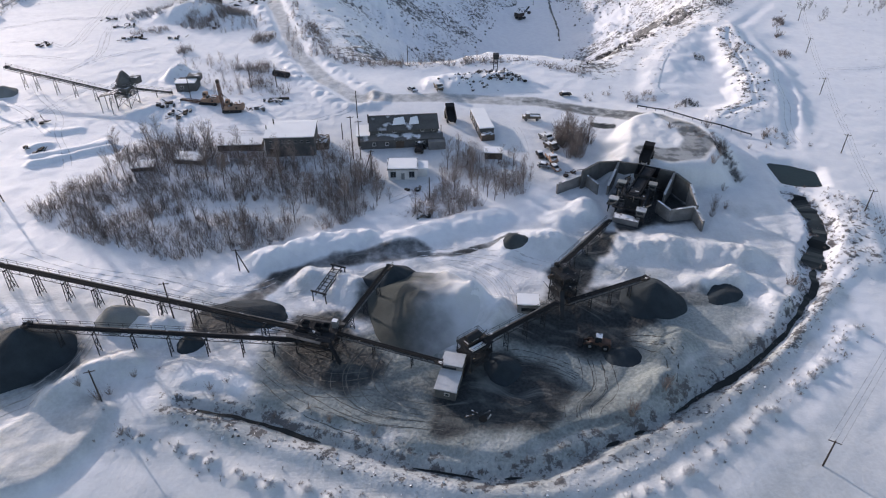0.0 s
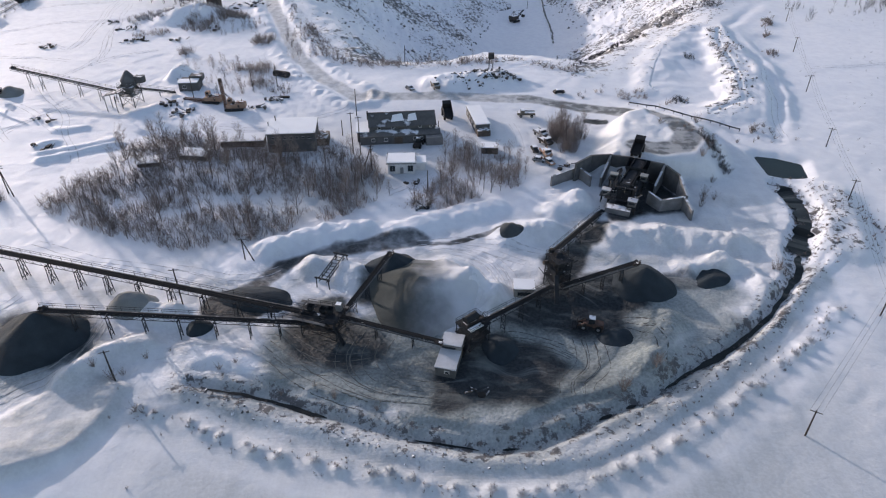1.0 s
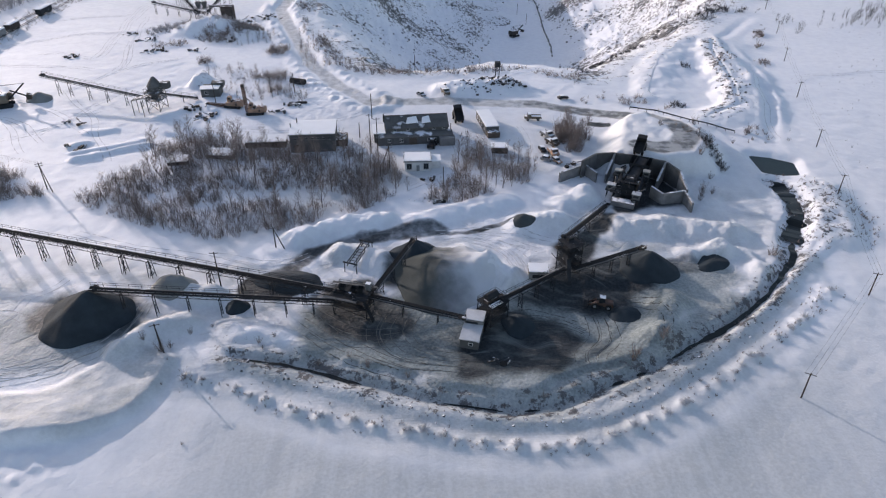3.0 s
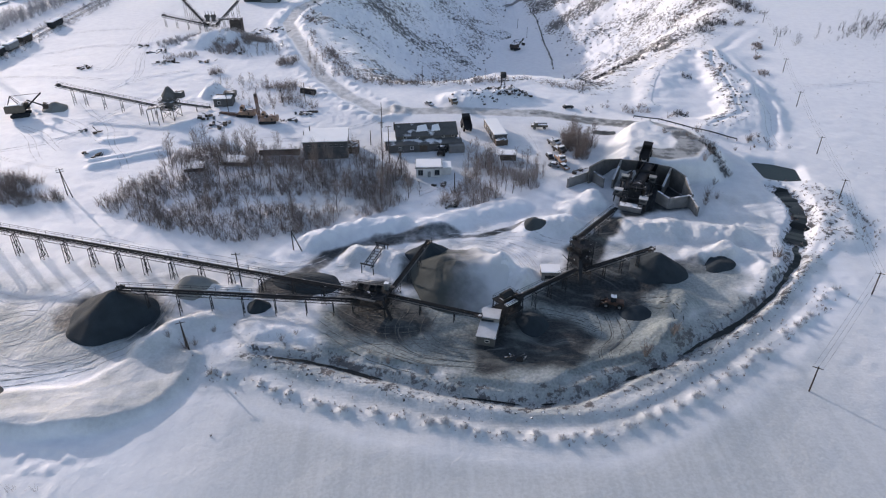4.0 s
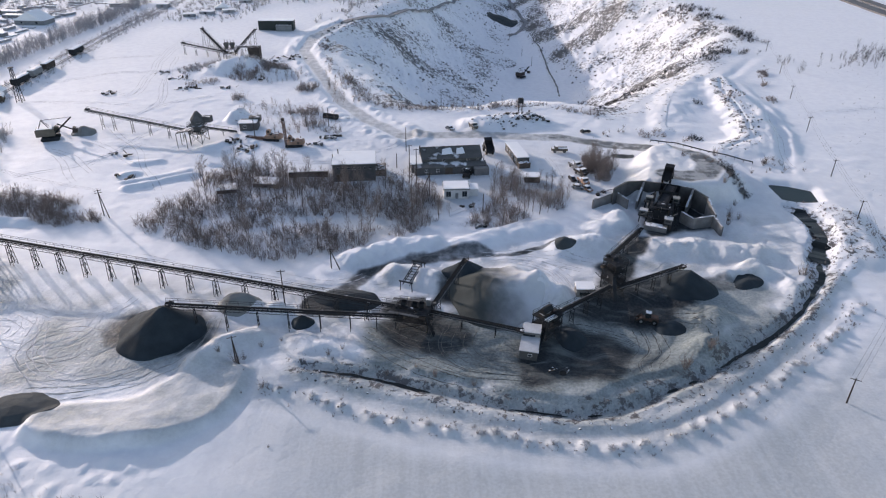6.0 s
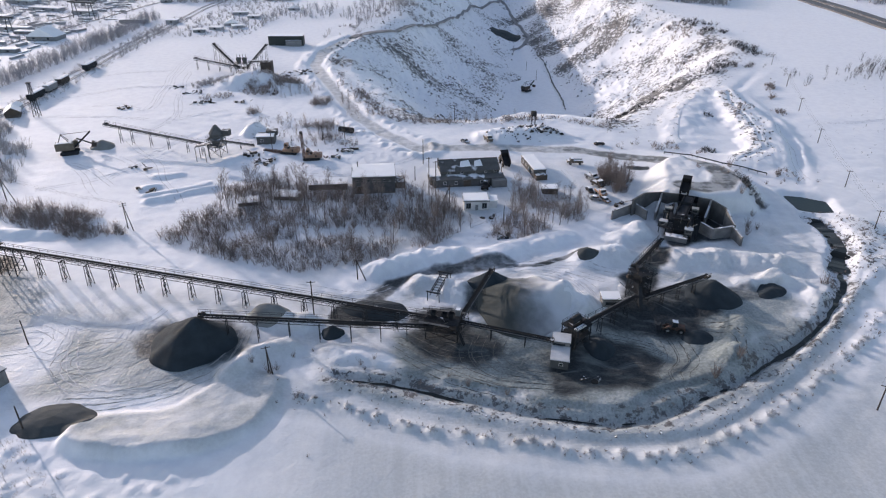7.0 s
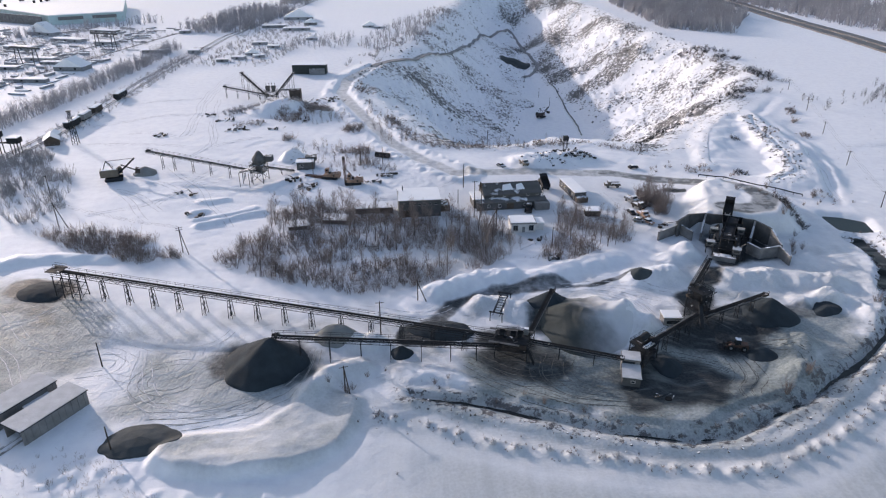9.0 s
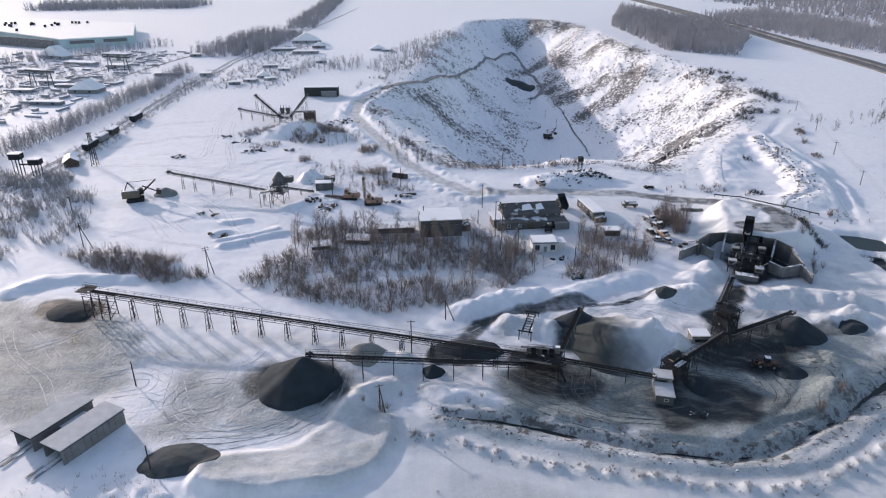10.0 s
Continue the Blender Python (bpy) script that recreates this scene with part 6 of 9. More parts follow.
def lorry(x, y, turn, label, mat, length=6.5, box=True, group=""):
    o = (x, y, ground_at(x, y))
    root = thing("lorry", o, label, "lorry", group)
    m = Matrix.Translation(o) @ pose(0, 0, 0, 0, 0, turn)
    h = length / 2
    b = Build(o)
    slab(b, m, [(-h, 0.7), (h, 0.7), (h, 1.0), (-h, 1.0)], 1.0)
    part("chassis", b, STEEL, root)
    b = Build(o)
    slab(b, m, [(h - 2.3, 0.9), (h, 0.9), (h, 1.6), (h - 1.0, 1.75), (h - 1.25, 2.5), (h - 2.3, 2.55)], 2.2)
    cab = part("cab", b, mat, root)
    b = Build(o)
    slab(b, m, [(h - 1.02, 1.8), (h - 0.97, 1.8), (h - 1.2, 2.4), (h - 1.25, 2.4)], 1.9)
    part("windscreen", b, GLASS, cab)
    b = Build(o)
    b.box(m @ pose(h - 1.75, 0, 2.52), 1.1, 2.1, 0.16, True)
    part("snow_cover", b, SNOW, cab)
    if box:
        b = Build(o)
        b.box(m @ pose(-1.1, 0, 1.0), length - 2.7, 2.4, 0.2, True)
        bed = part("bed_floor", b, WOOD, root)
        for s in (-1, 1):
            b = Build(o)
            b.box(m @ pose(-1.1, s * 1.17, 1.2), length - 2.7, 0.07, 0.6, True)
            part("side_board", b, mat, bed)
        b = Build(o)
        b.box(m @ pose(-1.1, 0, 1.2), length - 3.0, 2.2, 0.3, True)
        part("snow_load", b, SNOW, bed, "snow lying in the bed")
    for wx in (h - 1.2, -h + 1.3):
        for s in (-0.95, 0.95):
            wheel(root, o, m @ Vector((wx, s, 0.5)), m.to_3x3() @ Vector((0, 1, 0)), 0.5, 0.35)


lorry(29.6, 205.8, 178, "khaki flatbed lorry with snow on cab and bed", KHAKI, 6.2)
lorry(-1.6, 229.0, -75, "old lorry parked by the road in deep snow", KHAKI, 6.0)
lorry(32.4, 190.5, -60, "derelict lorry under snow in the scrap row", GREYPAINT, 5.6, True, "scrap row of vehicles")
lorry(33.2, 184.5, -60, "derelict lorry half buried in the scrap row", STEEL_RUST, 5.6, True, "scrap row of vehicles")
lorry(32.2, 176.0, -75, "derelict pale lorry in the scrap row", BEIGE, 5.4, True, "scrap row of vehicles")


def car(x, y, turn, label, mat, group="parked cars"):
    o = (x, y, ground_at(x, y))
    root = thing("car", o, label, "car", group)
    m = Matrix.Translation(o) @ pose(0, 0, 0, 0, 0, turn)
    b = Build(o)
    slab(b, m, [(-2.1, 0.35), (2.1, 0.35), (2.15, 0.75), (1.0, 0.9), (-1.9, 0.95), (-2.15, 0.75)], 1.65)
    part("body", b, mat, root)
    b = Build(o)
    slab(b, m, [(0.95, 0.9), (0.35, 1.42), (-1.1, 1.45), (-1.8, 0.94)], 1.45)
    part("cabin", b, GLASS, root)
    b = Build(o)
    slab(b, m, [(0.4, 1.42), (0.3, 1.6), (-1.0, 1.64), (-1.2, 1.44)], 1.4)
    part("roof_snow", b, SNOW, root, "cushion of snow on the roof")
    for wx in (1.3, -1.3):
        for s in (-0.78, 0.78):
            wheel(root, o, m @ Vector((wx, s, 0.31)), m.to_3x3() @ Vector((0, 1, 0)), 0.31, 0.2)


car(29.3, 179.5, -80, "dark car wreck under snow beside the scrap row", BLACKPAINT)
car(29.8, 172.6, -20, "dark car wreck at the end of the scrap row", GREYPAINT)
car(32.6, 171.2, -60, "snowed-in car at the end of the scrap row", BEIGE)
car(-11.0, 229.5, -50, "dark car parked beside the road in snow", GREYPAINT)
car(44.0, 226.5, 10, "dark car at the roadside", BLACKPAINT)


def wheel_loader(x, y, turn, label, mat, size=0.88):
    o = (x, y, ground_at(x, y))
    root = thing("wheel_loader", o, label, "loader")
    m = Matrix.Translation(o) @ pose(0, 0, 0, 0, 0, turn) @ Matrix.Scale(size, 4)
    b = Build(o)
    slab(b, m, [(-3.2, 0.9), (-0.6, 0.9), (-0.4, 2.0), (-3.0, 1.9)], 2.0)
    part("engine_hood", b, mat, root)
    b = Build(o)
    slab(b, m, [(-0.5, 0.8), (1.7, 0.8), (1.7, 1.5), (-0.5, 1.7)], 1.2)
    part("front_frame", b, mat, root)
    b = Build(o)
    slab(b, m, [(-1.0, 1.7), (0.5, 1.7), (0.4, 3.2), (-0.9, 3.2)], 1.6)
    cab = part("cab", b, GLASS, root)
    b = Build(o)
    b.box(m @ pose(-0.25, 0, 3.2), 1.5, 1.6, 0.1, True)
    part("roof", b, GREYPAINT, cab, "pale cab roof")
    for s in (-0.7, 0.7):
        b = Build(o)
        b.beam(m @ Vector((1.2, s, 1.7)), m @ Vector((3.1, s, 0.6)), 0.25, 0.35)
        part("lift_arm", b, mat, root)
    b = Build(o)
    slab(b, m, [(3.0, 0.2), (4.3, 0.15), (4.3, 0.25), (3.3, 0.4), (3.2, 1.3), (3.0, 1.4)], 2.8)
    part("bucket", b, STEEL, root)
    for wx in (1.5, -2.0):
        for s in (-1.15, 1.15):
            wheel(root, o, m @ Vector((wx, s, 0.8)), m.to_3x3() @ Vector((0, 1, 0)), 0.8 * size, 0.6 * size)


wheel_loader(31.2, 99.0, 165, "dusty wheel loader standing in the dark hollow", LOADER_PAINT)
wheel_loader(-6.8, 182.4, 75, "dark loader parked before the workshop", BLACKPAINT)


def rope_shovel(x, y, turn, label, mat, size=1.0, boom_up=42):
    """A crawler shovel: tracks, turning house, boom, dipper and a gantry with stays."""
    o = (x, y, ground_at(x, y))
    root = thing("mining_shovel", o, label, "excavator")
    m = Matrix.Translation(o) @ pose(0, 0, 0, 0, 0, turn) @ Matrix.Scale(size, 4)
    for s in (-1.6, 1.6):
        b = Build(o)
        slab(b, m @ pose(0, s, 0), [(-2.6, 0.3), (-2.2, 0), (2.2, 0), (2.6, 0.3), (2.6, 0.8), (2.2, 1.1), (-2.2, 1.1), (-2.6, 0.8)], 0.8)
        part("crawler_track", b, STEEL, root)
    b = Build(o)
    b.tube(m @ Vector((0, 0, 0.7)), m @ Vector((0, 0, 1.5)), 1.5, 1.5, 16)
    part("turntable", b, STEEL, root)
    b = Build(o)
    slab(b, m, [(-3.6, 1.5), (1.5, 1.5), (1.5, 3.6), (-3.2, 3.8), (-3.6, 3.4)], 3.4)
    house = part("machine_house", b, mat, root)
    b = Build(o)
    b.box(m @ pose(-1.0, 0, 3.74), 4.2, 3.2, 0.2, True)
    part("snow_cover", b, SNOW, house)
    b = Build(o)
    slab(b, m @ pose(0, 1.2, 0), [(1.5, 1.6), (2.7, 1.6), (2.6, 3.7), (1.5, 3.8)], 1.1)
    part("operator_cab", b, mat, root)
    tip = m @ Vector((1.4 + 7 * math.cos(radians(boom_up)), 0, 1.8 + 7 * math.sin(radians(boom_up))))
    b = Build(o)
    for s in (-0.5, 0.5):
        b.beam(m @ Vector((1.4, s, 1.8)), tip + (m.to_3x3() @ Vector((0, s * 0.5, 0))), 0.3, 0.45)
    part("boom", b, STEEL, root)
    b = Build(o)
    b.beam(m @ Vector((2.6, 0, 4.6)), m @ Vector((6.6, 0, 2.4)), 0.4)
    part("dipper_stick", b, STEEL, root)
    b = Build(o)
    slab(b, m, [(6.2, 1.6), (7.6, 1.5), (7.9, 2.8), (6.6, 3.2)], 1.6)
    part("dipper", b, STEEL_RUST, root)
    b = Build(o)
    for s in (-0.9, 0.9):
        b.beam(m @ Vector((-2.6, s, 3.7)), m @ Vector((-1.4, s * 0.4, 6.2)), 0.2)
        b.beam(m @ Vector((0.4, s, 3.7)), m @ Vector((-1.4, s * 0.4, 6.2)), 0.2)
    part("gantry", b, STEEL, root)
    for s in (-0.3, 0.3):
        b = Build(o)
        b.beam(m @ Vector((-1.4, s, 6.2)), tip, 0.07)
        part("stay_rope", b, WIRE, root)


rope_shovel(-164.5, 216.0, 20, "old crawler mining shovel beside a gravel cone", KHAKI, 1.25, 40)
rope_shovel(60, 519, 40, "crawler excavator on the pit floor", STEEL_RUST, 1.3, 35)


def crawler(root, o, m, half, gauge, high):
    """Two crawler tracks with their rollers."""
    for s in (-gauge, gauge):
        b = Build(o)
        slab(b, m @ pose(0, s, 0), [(-half, high * 0.3), (-half + 0.4, 0), (half - 0.4, 0), (half, high * 0.3), (half, high * 0.7), (half - 0.4, high), (-half + 0.4, high), (-half, high * 0.7)], 0.7)
        shoe = part("crawler_track", b, STEEL, root)
        for k in range(4):
            b = Build(o)
            c = m @ Vector((-half * 0.7 + k * half * 0.47, s * 1.28, high * 0.45))
            b.tube(c, c + m.to_3x3() @ Vector((0, math.copysign(0.12, s), 0)), high * 0.28, n=10)
            part("roller", b, STEEL_RUST, shoe)


def drill_rig(x, y, turn, label, mast_up, size=1.0):
    """A crawler drill: stepped body, cab, engine deck, winch and a lattice mast, upright or laid down in front."""
    o = (x, y, ground_at(x, y))
    root = thing("drill_rig", o, label, "machine", "disused drill rigs")
    m = Matrix.Translation(o) @ pose(0, 0, 0, 0, 0, turn) @ Matrix.Scale(size, 4)
    crawler(root, o, m, 3.2, 1.3, 1.0)
    b = Build(o)
    slab(b, m, [(-2.4, 1.0), (4.0, 1.0), (4.0, 2.3), (3.4, 2.7), (0.6, 2.8), (0.6, 2.3), (-1.0, 2.3), (-2.4, 2.0)], 2.8)
    house = part("machine_house", b, BEIGE, root)
    for k in range(4):
        b = Build(o)
        b.box(m @ pose(0.9 + k * 0.8, -1.42, 1.7), 0.62, 0.06, 0.9)
        part("side_door", b, STEEL_RUST if k == 1 else BEIGE, house)
    b = Build(o)
    slab(b, m @ pose(0, 0.7, 0), [(-2.2, 2.2), (-0.6, 2.3), (-0.6, 4.0), (-1.9, 4.0), (-2.2, 3.4)], 1.3)
    cab = part("operator_cab", b, BEIGE, root)
    b = Build(o)
    b.box(m @ pose(-1.4, 0.02, 3.3), 0.9, 0.06, 0.7)
    part("pane", b, GLASS, cab)
    b = Build(o)
    b.tube(m @ Vector((0.0, -1.1, 2.75)), m @ Vector((0.0, 0.1, 2.75)), 0.45, n=12)
    part("winch", b, STEEL_RUST, root)
    b = Build(o)
    b.tube(m @ Vector((2.6, 0.7, 2.7)), m @ Vector((2.6, 0.7, 3.7)), 0.12)
    part("exhaust", b, STEEL_RUST, root)
    b = Build(o)
    b.box(m @ pose(2.2, -0.4, 2.72), 2.2, 1.3, 0.4, True)
    part("engine_cover", b, ORANGE, root, "faded orange engine cover")
    b = Build(o)
    b.box(m @ pose(1.6, 0.5, 2.76), 2.4, 0.8, 0.14, True)
    part("snow_cover", b, SNOW, root)
    foot, top = m @ Vector((-2.8, 0, 0.6)), m @ (Vector((-3.2, 0, 10.6)) if mast_up else Vector((-9.6, -0.8, 1.2)))
    d = (top - foot).normalized()
    e1 = d.cross(m.to_3x3() @ Vector((0, 1, 0))).normalized() * 0.45 * size
    e2 = d.cross(e1).normalized() * 0.45 * size
    b = Build(o)
    for i, j in ((-1, -1), (-1, 1), (1, 1), (1, -1)):
        b.beam(foot + e1 * i + e2 * j, top + e1 * i + e2 * j, 0.15)
    for k in range(11):
        u, v = foot.lerp(top, k / 11), foot.lerp(top, (k + 1) / 11)
        for i in (-1, 1):
            b.beam(u + e1 * i - e2, v + e1 * i + e2, 0.09)
            b.beam(u - e1 + e2 * i, v + e1 + e2 * i, 0.09)
    mast = part("mast", b, RUST, root, "rusty lattice mast")
    b = Build(o)
    b.tube(foot, top, 0.2)
    part("drill_string", b, RUST, mast)
    b = Build(o)
    b.beam(top - d * 0.5, top + d * 0.5, 1.1, 1.0)
    part("mast_head", b, STEEL_RUST, mast)
    if mast_up:
        for s in (-0.8, 0.8):
            b = Build(o)
            b.beam(m @ Vector((0.4, s, 2.6)), foot.lerp(top, 0.62), 0.12)
            part("back_stay", b, STEEL_RUST, root)


drill_rig(-71.0, 209.6, 4, "rusty beige crawler drill rig with an upright lattice mast", True)
drill_rig(-80.4, 215.6, -8, "disused rusty drill rig, its mast laid down in the snow", False, 1.0)


def fuel_tank():
    x, y = -61.0, 242.0
    o = (x, y, ground_at(x, y))
    root = thing("fuel_tank", o, "dark oval tank lying on the snow", "tank")
    b = Build(o)
    b.tube((x - 3, y + 1.2, o[2] + 0.9), (x + 3, y - 1.2, o[2] + 0.9), 1.2, 1.2, 16)
    part("shell", b, BLACKPAINT, root)
    for k in (-0.6, 0.6):
        b = Build(o)
        b.box(Matrix.Translation((x + 3 * k, y - 1.2 * k, o[2] - 0.3)) @ pose(0, 0, 0, 0, 0, -22), 0.5, 2.0, 1.0, True)
        part("cradle", b, CONCRETE, root)


fuel_tank()


rng = random.Random(7)


def scrap_pile(x, y, r, count, label):
    """A tangle of beams, plates, drums and tyres under snow."""
    o = (x, y, ground_at(x, y))
    root = thing("scrap_pile", o, label, "scrap", "scrap piles")
    mats = (STEEL_RUST, DUSTED_STEEL, WOOD, CONCRETE, GREYPAINT)
    for i in range(count):
        a, d = rng.uniform(0, 6.28), r * math.sqrt(rng.random())
        px, py = x + d * math.cos(a) * 1.4, y + d * math.sin(a) * 0.8
        pz = ground_at(px, py) + rng.uniform(0.05, 0.5)
        b = Build(o)
        kind = rng.random()
        if kind < 0.45:
            t = rng.uniform(0, 6.28)
            ln = rng.uniform(1.0, 3.2)
            b.beam((px - ln * math.cos(t) / 2, py - ln * math.sin(t) / 2, pz), (px + ln * math.cos(t) / 2, py + ln * math.sin(t) / 2, pz + rng.uniform(0, 0.7)), 0.22, 0.25)
            part("beam", b, mats[i % 5], root)
        elif kind < 0.7:
            b.box(Matrix.Translation((px, py, pz)) @ pose(0, 0, 0, rng.uniform(-20, 20), rng.uniform(-20, 20), rng.uniform(0, 180)), rng.uniform(0.8, 2.0), rng.uniform(0.6, 1.4), rng.uniform(0.3, 1.0))
            part("plate", b, mats[i % 5], root)
        elif kind < 0.85:
            b.tube((px, py, pz - 0.3), (px + 0.3, py, pz + 0.9), 0.4, 0.4, 10)
            part("drum", b, mats[i % 5], root)
        else:
            b.tube((px, py, pz - 0.2), (px, py, pz + 0.25), 0.75, 0.75, 14)
            part("tyre", b, TYRE, root)


for x, y, r, n in ((-59, 219, 4.0, 16), (-63.5, 210.5, 3.0, 8), (-94, 214, 3.0, 9), (-86.5, 207, 3.5, 9), (-88, 203.5, 2.0, 5), (18.5, 240.5, 7.0, 24), (27, 238, 4, 12), (-131, 200, 3.5, 8), (-122, 180, 3.0, 7), (-101, 342, 8, 18),
                   (-92, 346, 5, 12), (-143, 300, 5, 12), (-135, 284, 5.5, 14), (-152, 310, 4, 9), (-115, 287, 4, 9), (5.5, 95.0, 1.5, 4), (6, 79.5, 1.8, 5), (-168, 275, 3.5, 9),
                   (-8, 158, 2.0, 5), (-5.0, 146, 2.4, 9), (-104, 302, 3, 6), (38, 168, 3, 8), (-96, 236, 3, 5)):
    scrap_pile(x, y, r, n, "tangle of rusty scrap half buried in snow")

# ---- power poles, masts and wires ----
WIRES = []


def power_pole(x, y, high, label, arms=1, strut=None, turn=0.0, group="wooden power poles"):
    o = (x, y, ground_at(x, y))
    root = thing("power_pole", o, label, "pole", group)
    b = Build(o)
    b.tube((x, y, o[2] - 0.5), (x, y, o[2] + high), 0.17, 0.12, 8)
    part("shaft", b, POLE_WOOD, root)
    if strut:
        b = Build(o)
        b.tube((x + strut[0], y + strut[1], ground_at(x + strut[0], y + strut[1]) - 0.4), (x, y, o[2] + high * 0.93), 0.15, 0.11, 8)
        part("strut", b, POLE_WOOD, root)
    c, s = math.cos(radians(turn)), math.sin(radians(turn))
    for i in range(arms):
        z = o[2] + high - 0.35 - 0.7 * i
        b = Build(o)
        b.beam((x - c * 1.0, y - s * 1.0, z), (x + c * 1.0, y + s * 1.0, z), 0.12)
        arm = part("crossarm", b, POLE_WOOD, root)
        for k in (-0.9, 0.0, 0.9):
            b = Build(o)
            b.tube((x + c * k, y + s * k, z + 0.05), (x + c * k, y + s * k, z + 0.3), 0.06, 0.05, 6)
            part("insulator", b, PLASTER, arm)
    return [(x + c * k, y + s * k, o[2] + high - 0.05) for k in (-0.9, 0.0, 0.9)]


def wire_run(runs, label):
    """Slack wires from pole to pole, three abreast."""
    b = Build()
    for a, c in zip(runs, runs[1:]):
        for p, q in zip(a, c):
            p, q = Vector(p), Vector(q)
            sag = (q - p).length * 0.02
            pts = [p.lerp(q, i / 10) - Vector((0, 0, sag * 4 * (i / 10) * (1 - i / 10))) for i in range(11)]
            for u, v in zip(pts, pts[1:]):
                b.tube(u, v, 0.018, 0.018, 3, False)
    stuff("power_line", b, WIRE, label, "wire")


E_POLES = [(94.3, 101.5), (110.2, 147.0), (122.4, 183.2), (137.5, 229.5), (153.5, 276.0), (170.5, 322.0), (186.0, 372.0)]
east = [power_pole(63.2, 69.5, 6.4, "lone wooden pole in the open snow field", 1, None, -30)]
east += [power_pole(x, y, 6.4, "slender wooden pole crossing the snow field", 1, None, -20) for x, y in E_POLES]
wire_run(east, "thin slack wires crossing the snow field")
power_pole(-55.6, 103.6, 9.4, "tall pole with a wide crossarm beside the conveyors", 1, None, 5)
power_pole(-62.4, 83.0, 6.6, "braced pole standing in the snow bank", 1, (1.2, -1.6), 20)
power_pole(-46.5, 120.9, 6.0, "braced wooden pole at the edge of the thicket", 1, (2.4, -0.6), 10)
west = [power_pole(-118.7, 94.0, 6.6, "bare wooden pole in the gravel yard", 0)]
power_pole(-105.6, 66.5, 6.0, "thin pole beside a gravel heap", 0)
yard = [power_pole(-26.7, 177.0, 13.5, "tall wooden pole before the workshop", 1, None, 10), power_pole(-24.4, 176.2, 12.5, "tall wooden pole beside its twin", 1, None, 10)]
power_pole(-31.5, 190.0, 5.4, "short pole beside the brick hall", 0)
power_pole(-20.2, 166.5, 8.0, "braced wooden pole at the thicket's edge", 1, (-2.4, 3.4), 15)
power_pole(-3.7, 154.8, 6.4, "bare wooden pole beside the white house", 0)
power_pole(-0.6, 190.0, 5.0, "short pole at the workshop corner", 0)
nw = [power_pole(-118.3, 151.8, 8.6, "braced wooden pole at the hedge", 2, (2.2, -1.4), 30), power_pole(-165.0, 171.8, 8.8, "braced wooden pole among shrubs", 2, (3.6, -1.0), 30), power_pole(-181.0, 199.5, 8.0, "wooden pole among bare trees", 1, None, 30)]
wire_run(nw, "thin slack wires above the western hedge")
power_pole(-60.4, 230.6, 8.0, "lone pole beside the road", 0)
power_pole(-87.5, 218.0, 9.0, "thin mast in the scrapyard", 0)
power_pole(-69.5, 230.0, 6.5, "thin pole in the scrub", 0)
for x, y in ((70, 590), (64, 640), (74, 556)):
    power_pole(x, y, 9.0, "thin pole on the pit floor", 0)
power_pole(-28.5, 205.5, 9.5, "pole at the edge of the road", 0)
power_pole(-14.0, 258.0, 7.5, "thin pole at the rim of the pit", 0)


def lookout_tower():
    x, y = 20.6, 252.0
    o = (x, y, ground_at(x, y))
    root = thing("water_tower", o, "small dark tank on a steel stand at the pit rim", "tower")
    b = Build(o)
    b.box(Matrix.Translation(o) @ pose(0, 0, 4.4), 2.2, 2.2, 1.9, True)
    part("tank", b, STEEL, root)
    for ex in (-0.8, 0.8):
        for ey in (-0.8, 0.8):
            b = Build(o)
            b.beam((x + ex, y + ey, o[2] - 0.4), (x + ex * 0.9, y + ey * 0.9, o[2] + 4.4), 0.18)
            part("leg", b, STEEL, root)
    for z in (1.5, 3.0):
        b = Build(o)
        b.beam((x - 0.8, y - 0.8, o[2] + z), (x + 0.8, y - 0.8, o[2] + z), 0.1)
        part("brace", b, STEEL, root)


lookout_tower()


def lattice_mast(x, y, high, label):
    o = (x, y, ground_at(x, y))
    root = thing("lattice_mast", o, label, "mast")
    for ex, ey in ((-1, -1), (1, -1), (1, 1), (-1, 1)):
        b = Build(o)
        b.beam((x + ex * 1.2, y + ey * 1.2, o[2] - 0.4), (x + ex * 0.4, y + ey * 0.4, o[2] + high), 0.2)
        part("leg", b, STEEL, root)
    n = 7
    b = Build(o)
    for i in range(n):
        for (ax, ay), (bx, by) in (((-1, -1), (1, -1)), ((1, -1), (1, 1)), ((1, 1), (-1, 1)), ((-1, 1), (-1, -1))):
            k0, k1 = 1.2 - 0.8 * i / n, 1.2 - 0.8 * (i + 1) / n
            b.beam((x + ax * k0, y + ay * k0, o[2] + high * i / n), (x + bx * k1, y + by * k1, o[2] + high * (i + 1) / n), 0.1)
    part("lattice", b, STEEL, root)
    b = Build(o)
    b.box(Matrix.Translation((x, y, o[2] + high)), 1.8, 1.8, 0.3)
    part("lamp_head", b, STEEL, root)


lattice_mast(-200.0, 262.5, 15, "tall lattice lighting mast at the yard's edge")


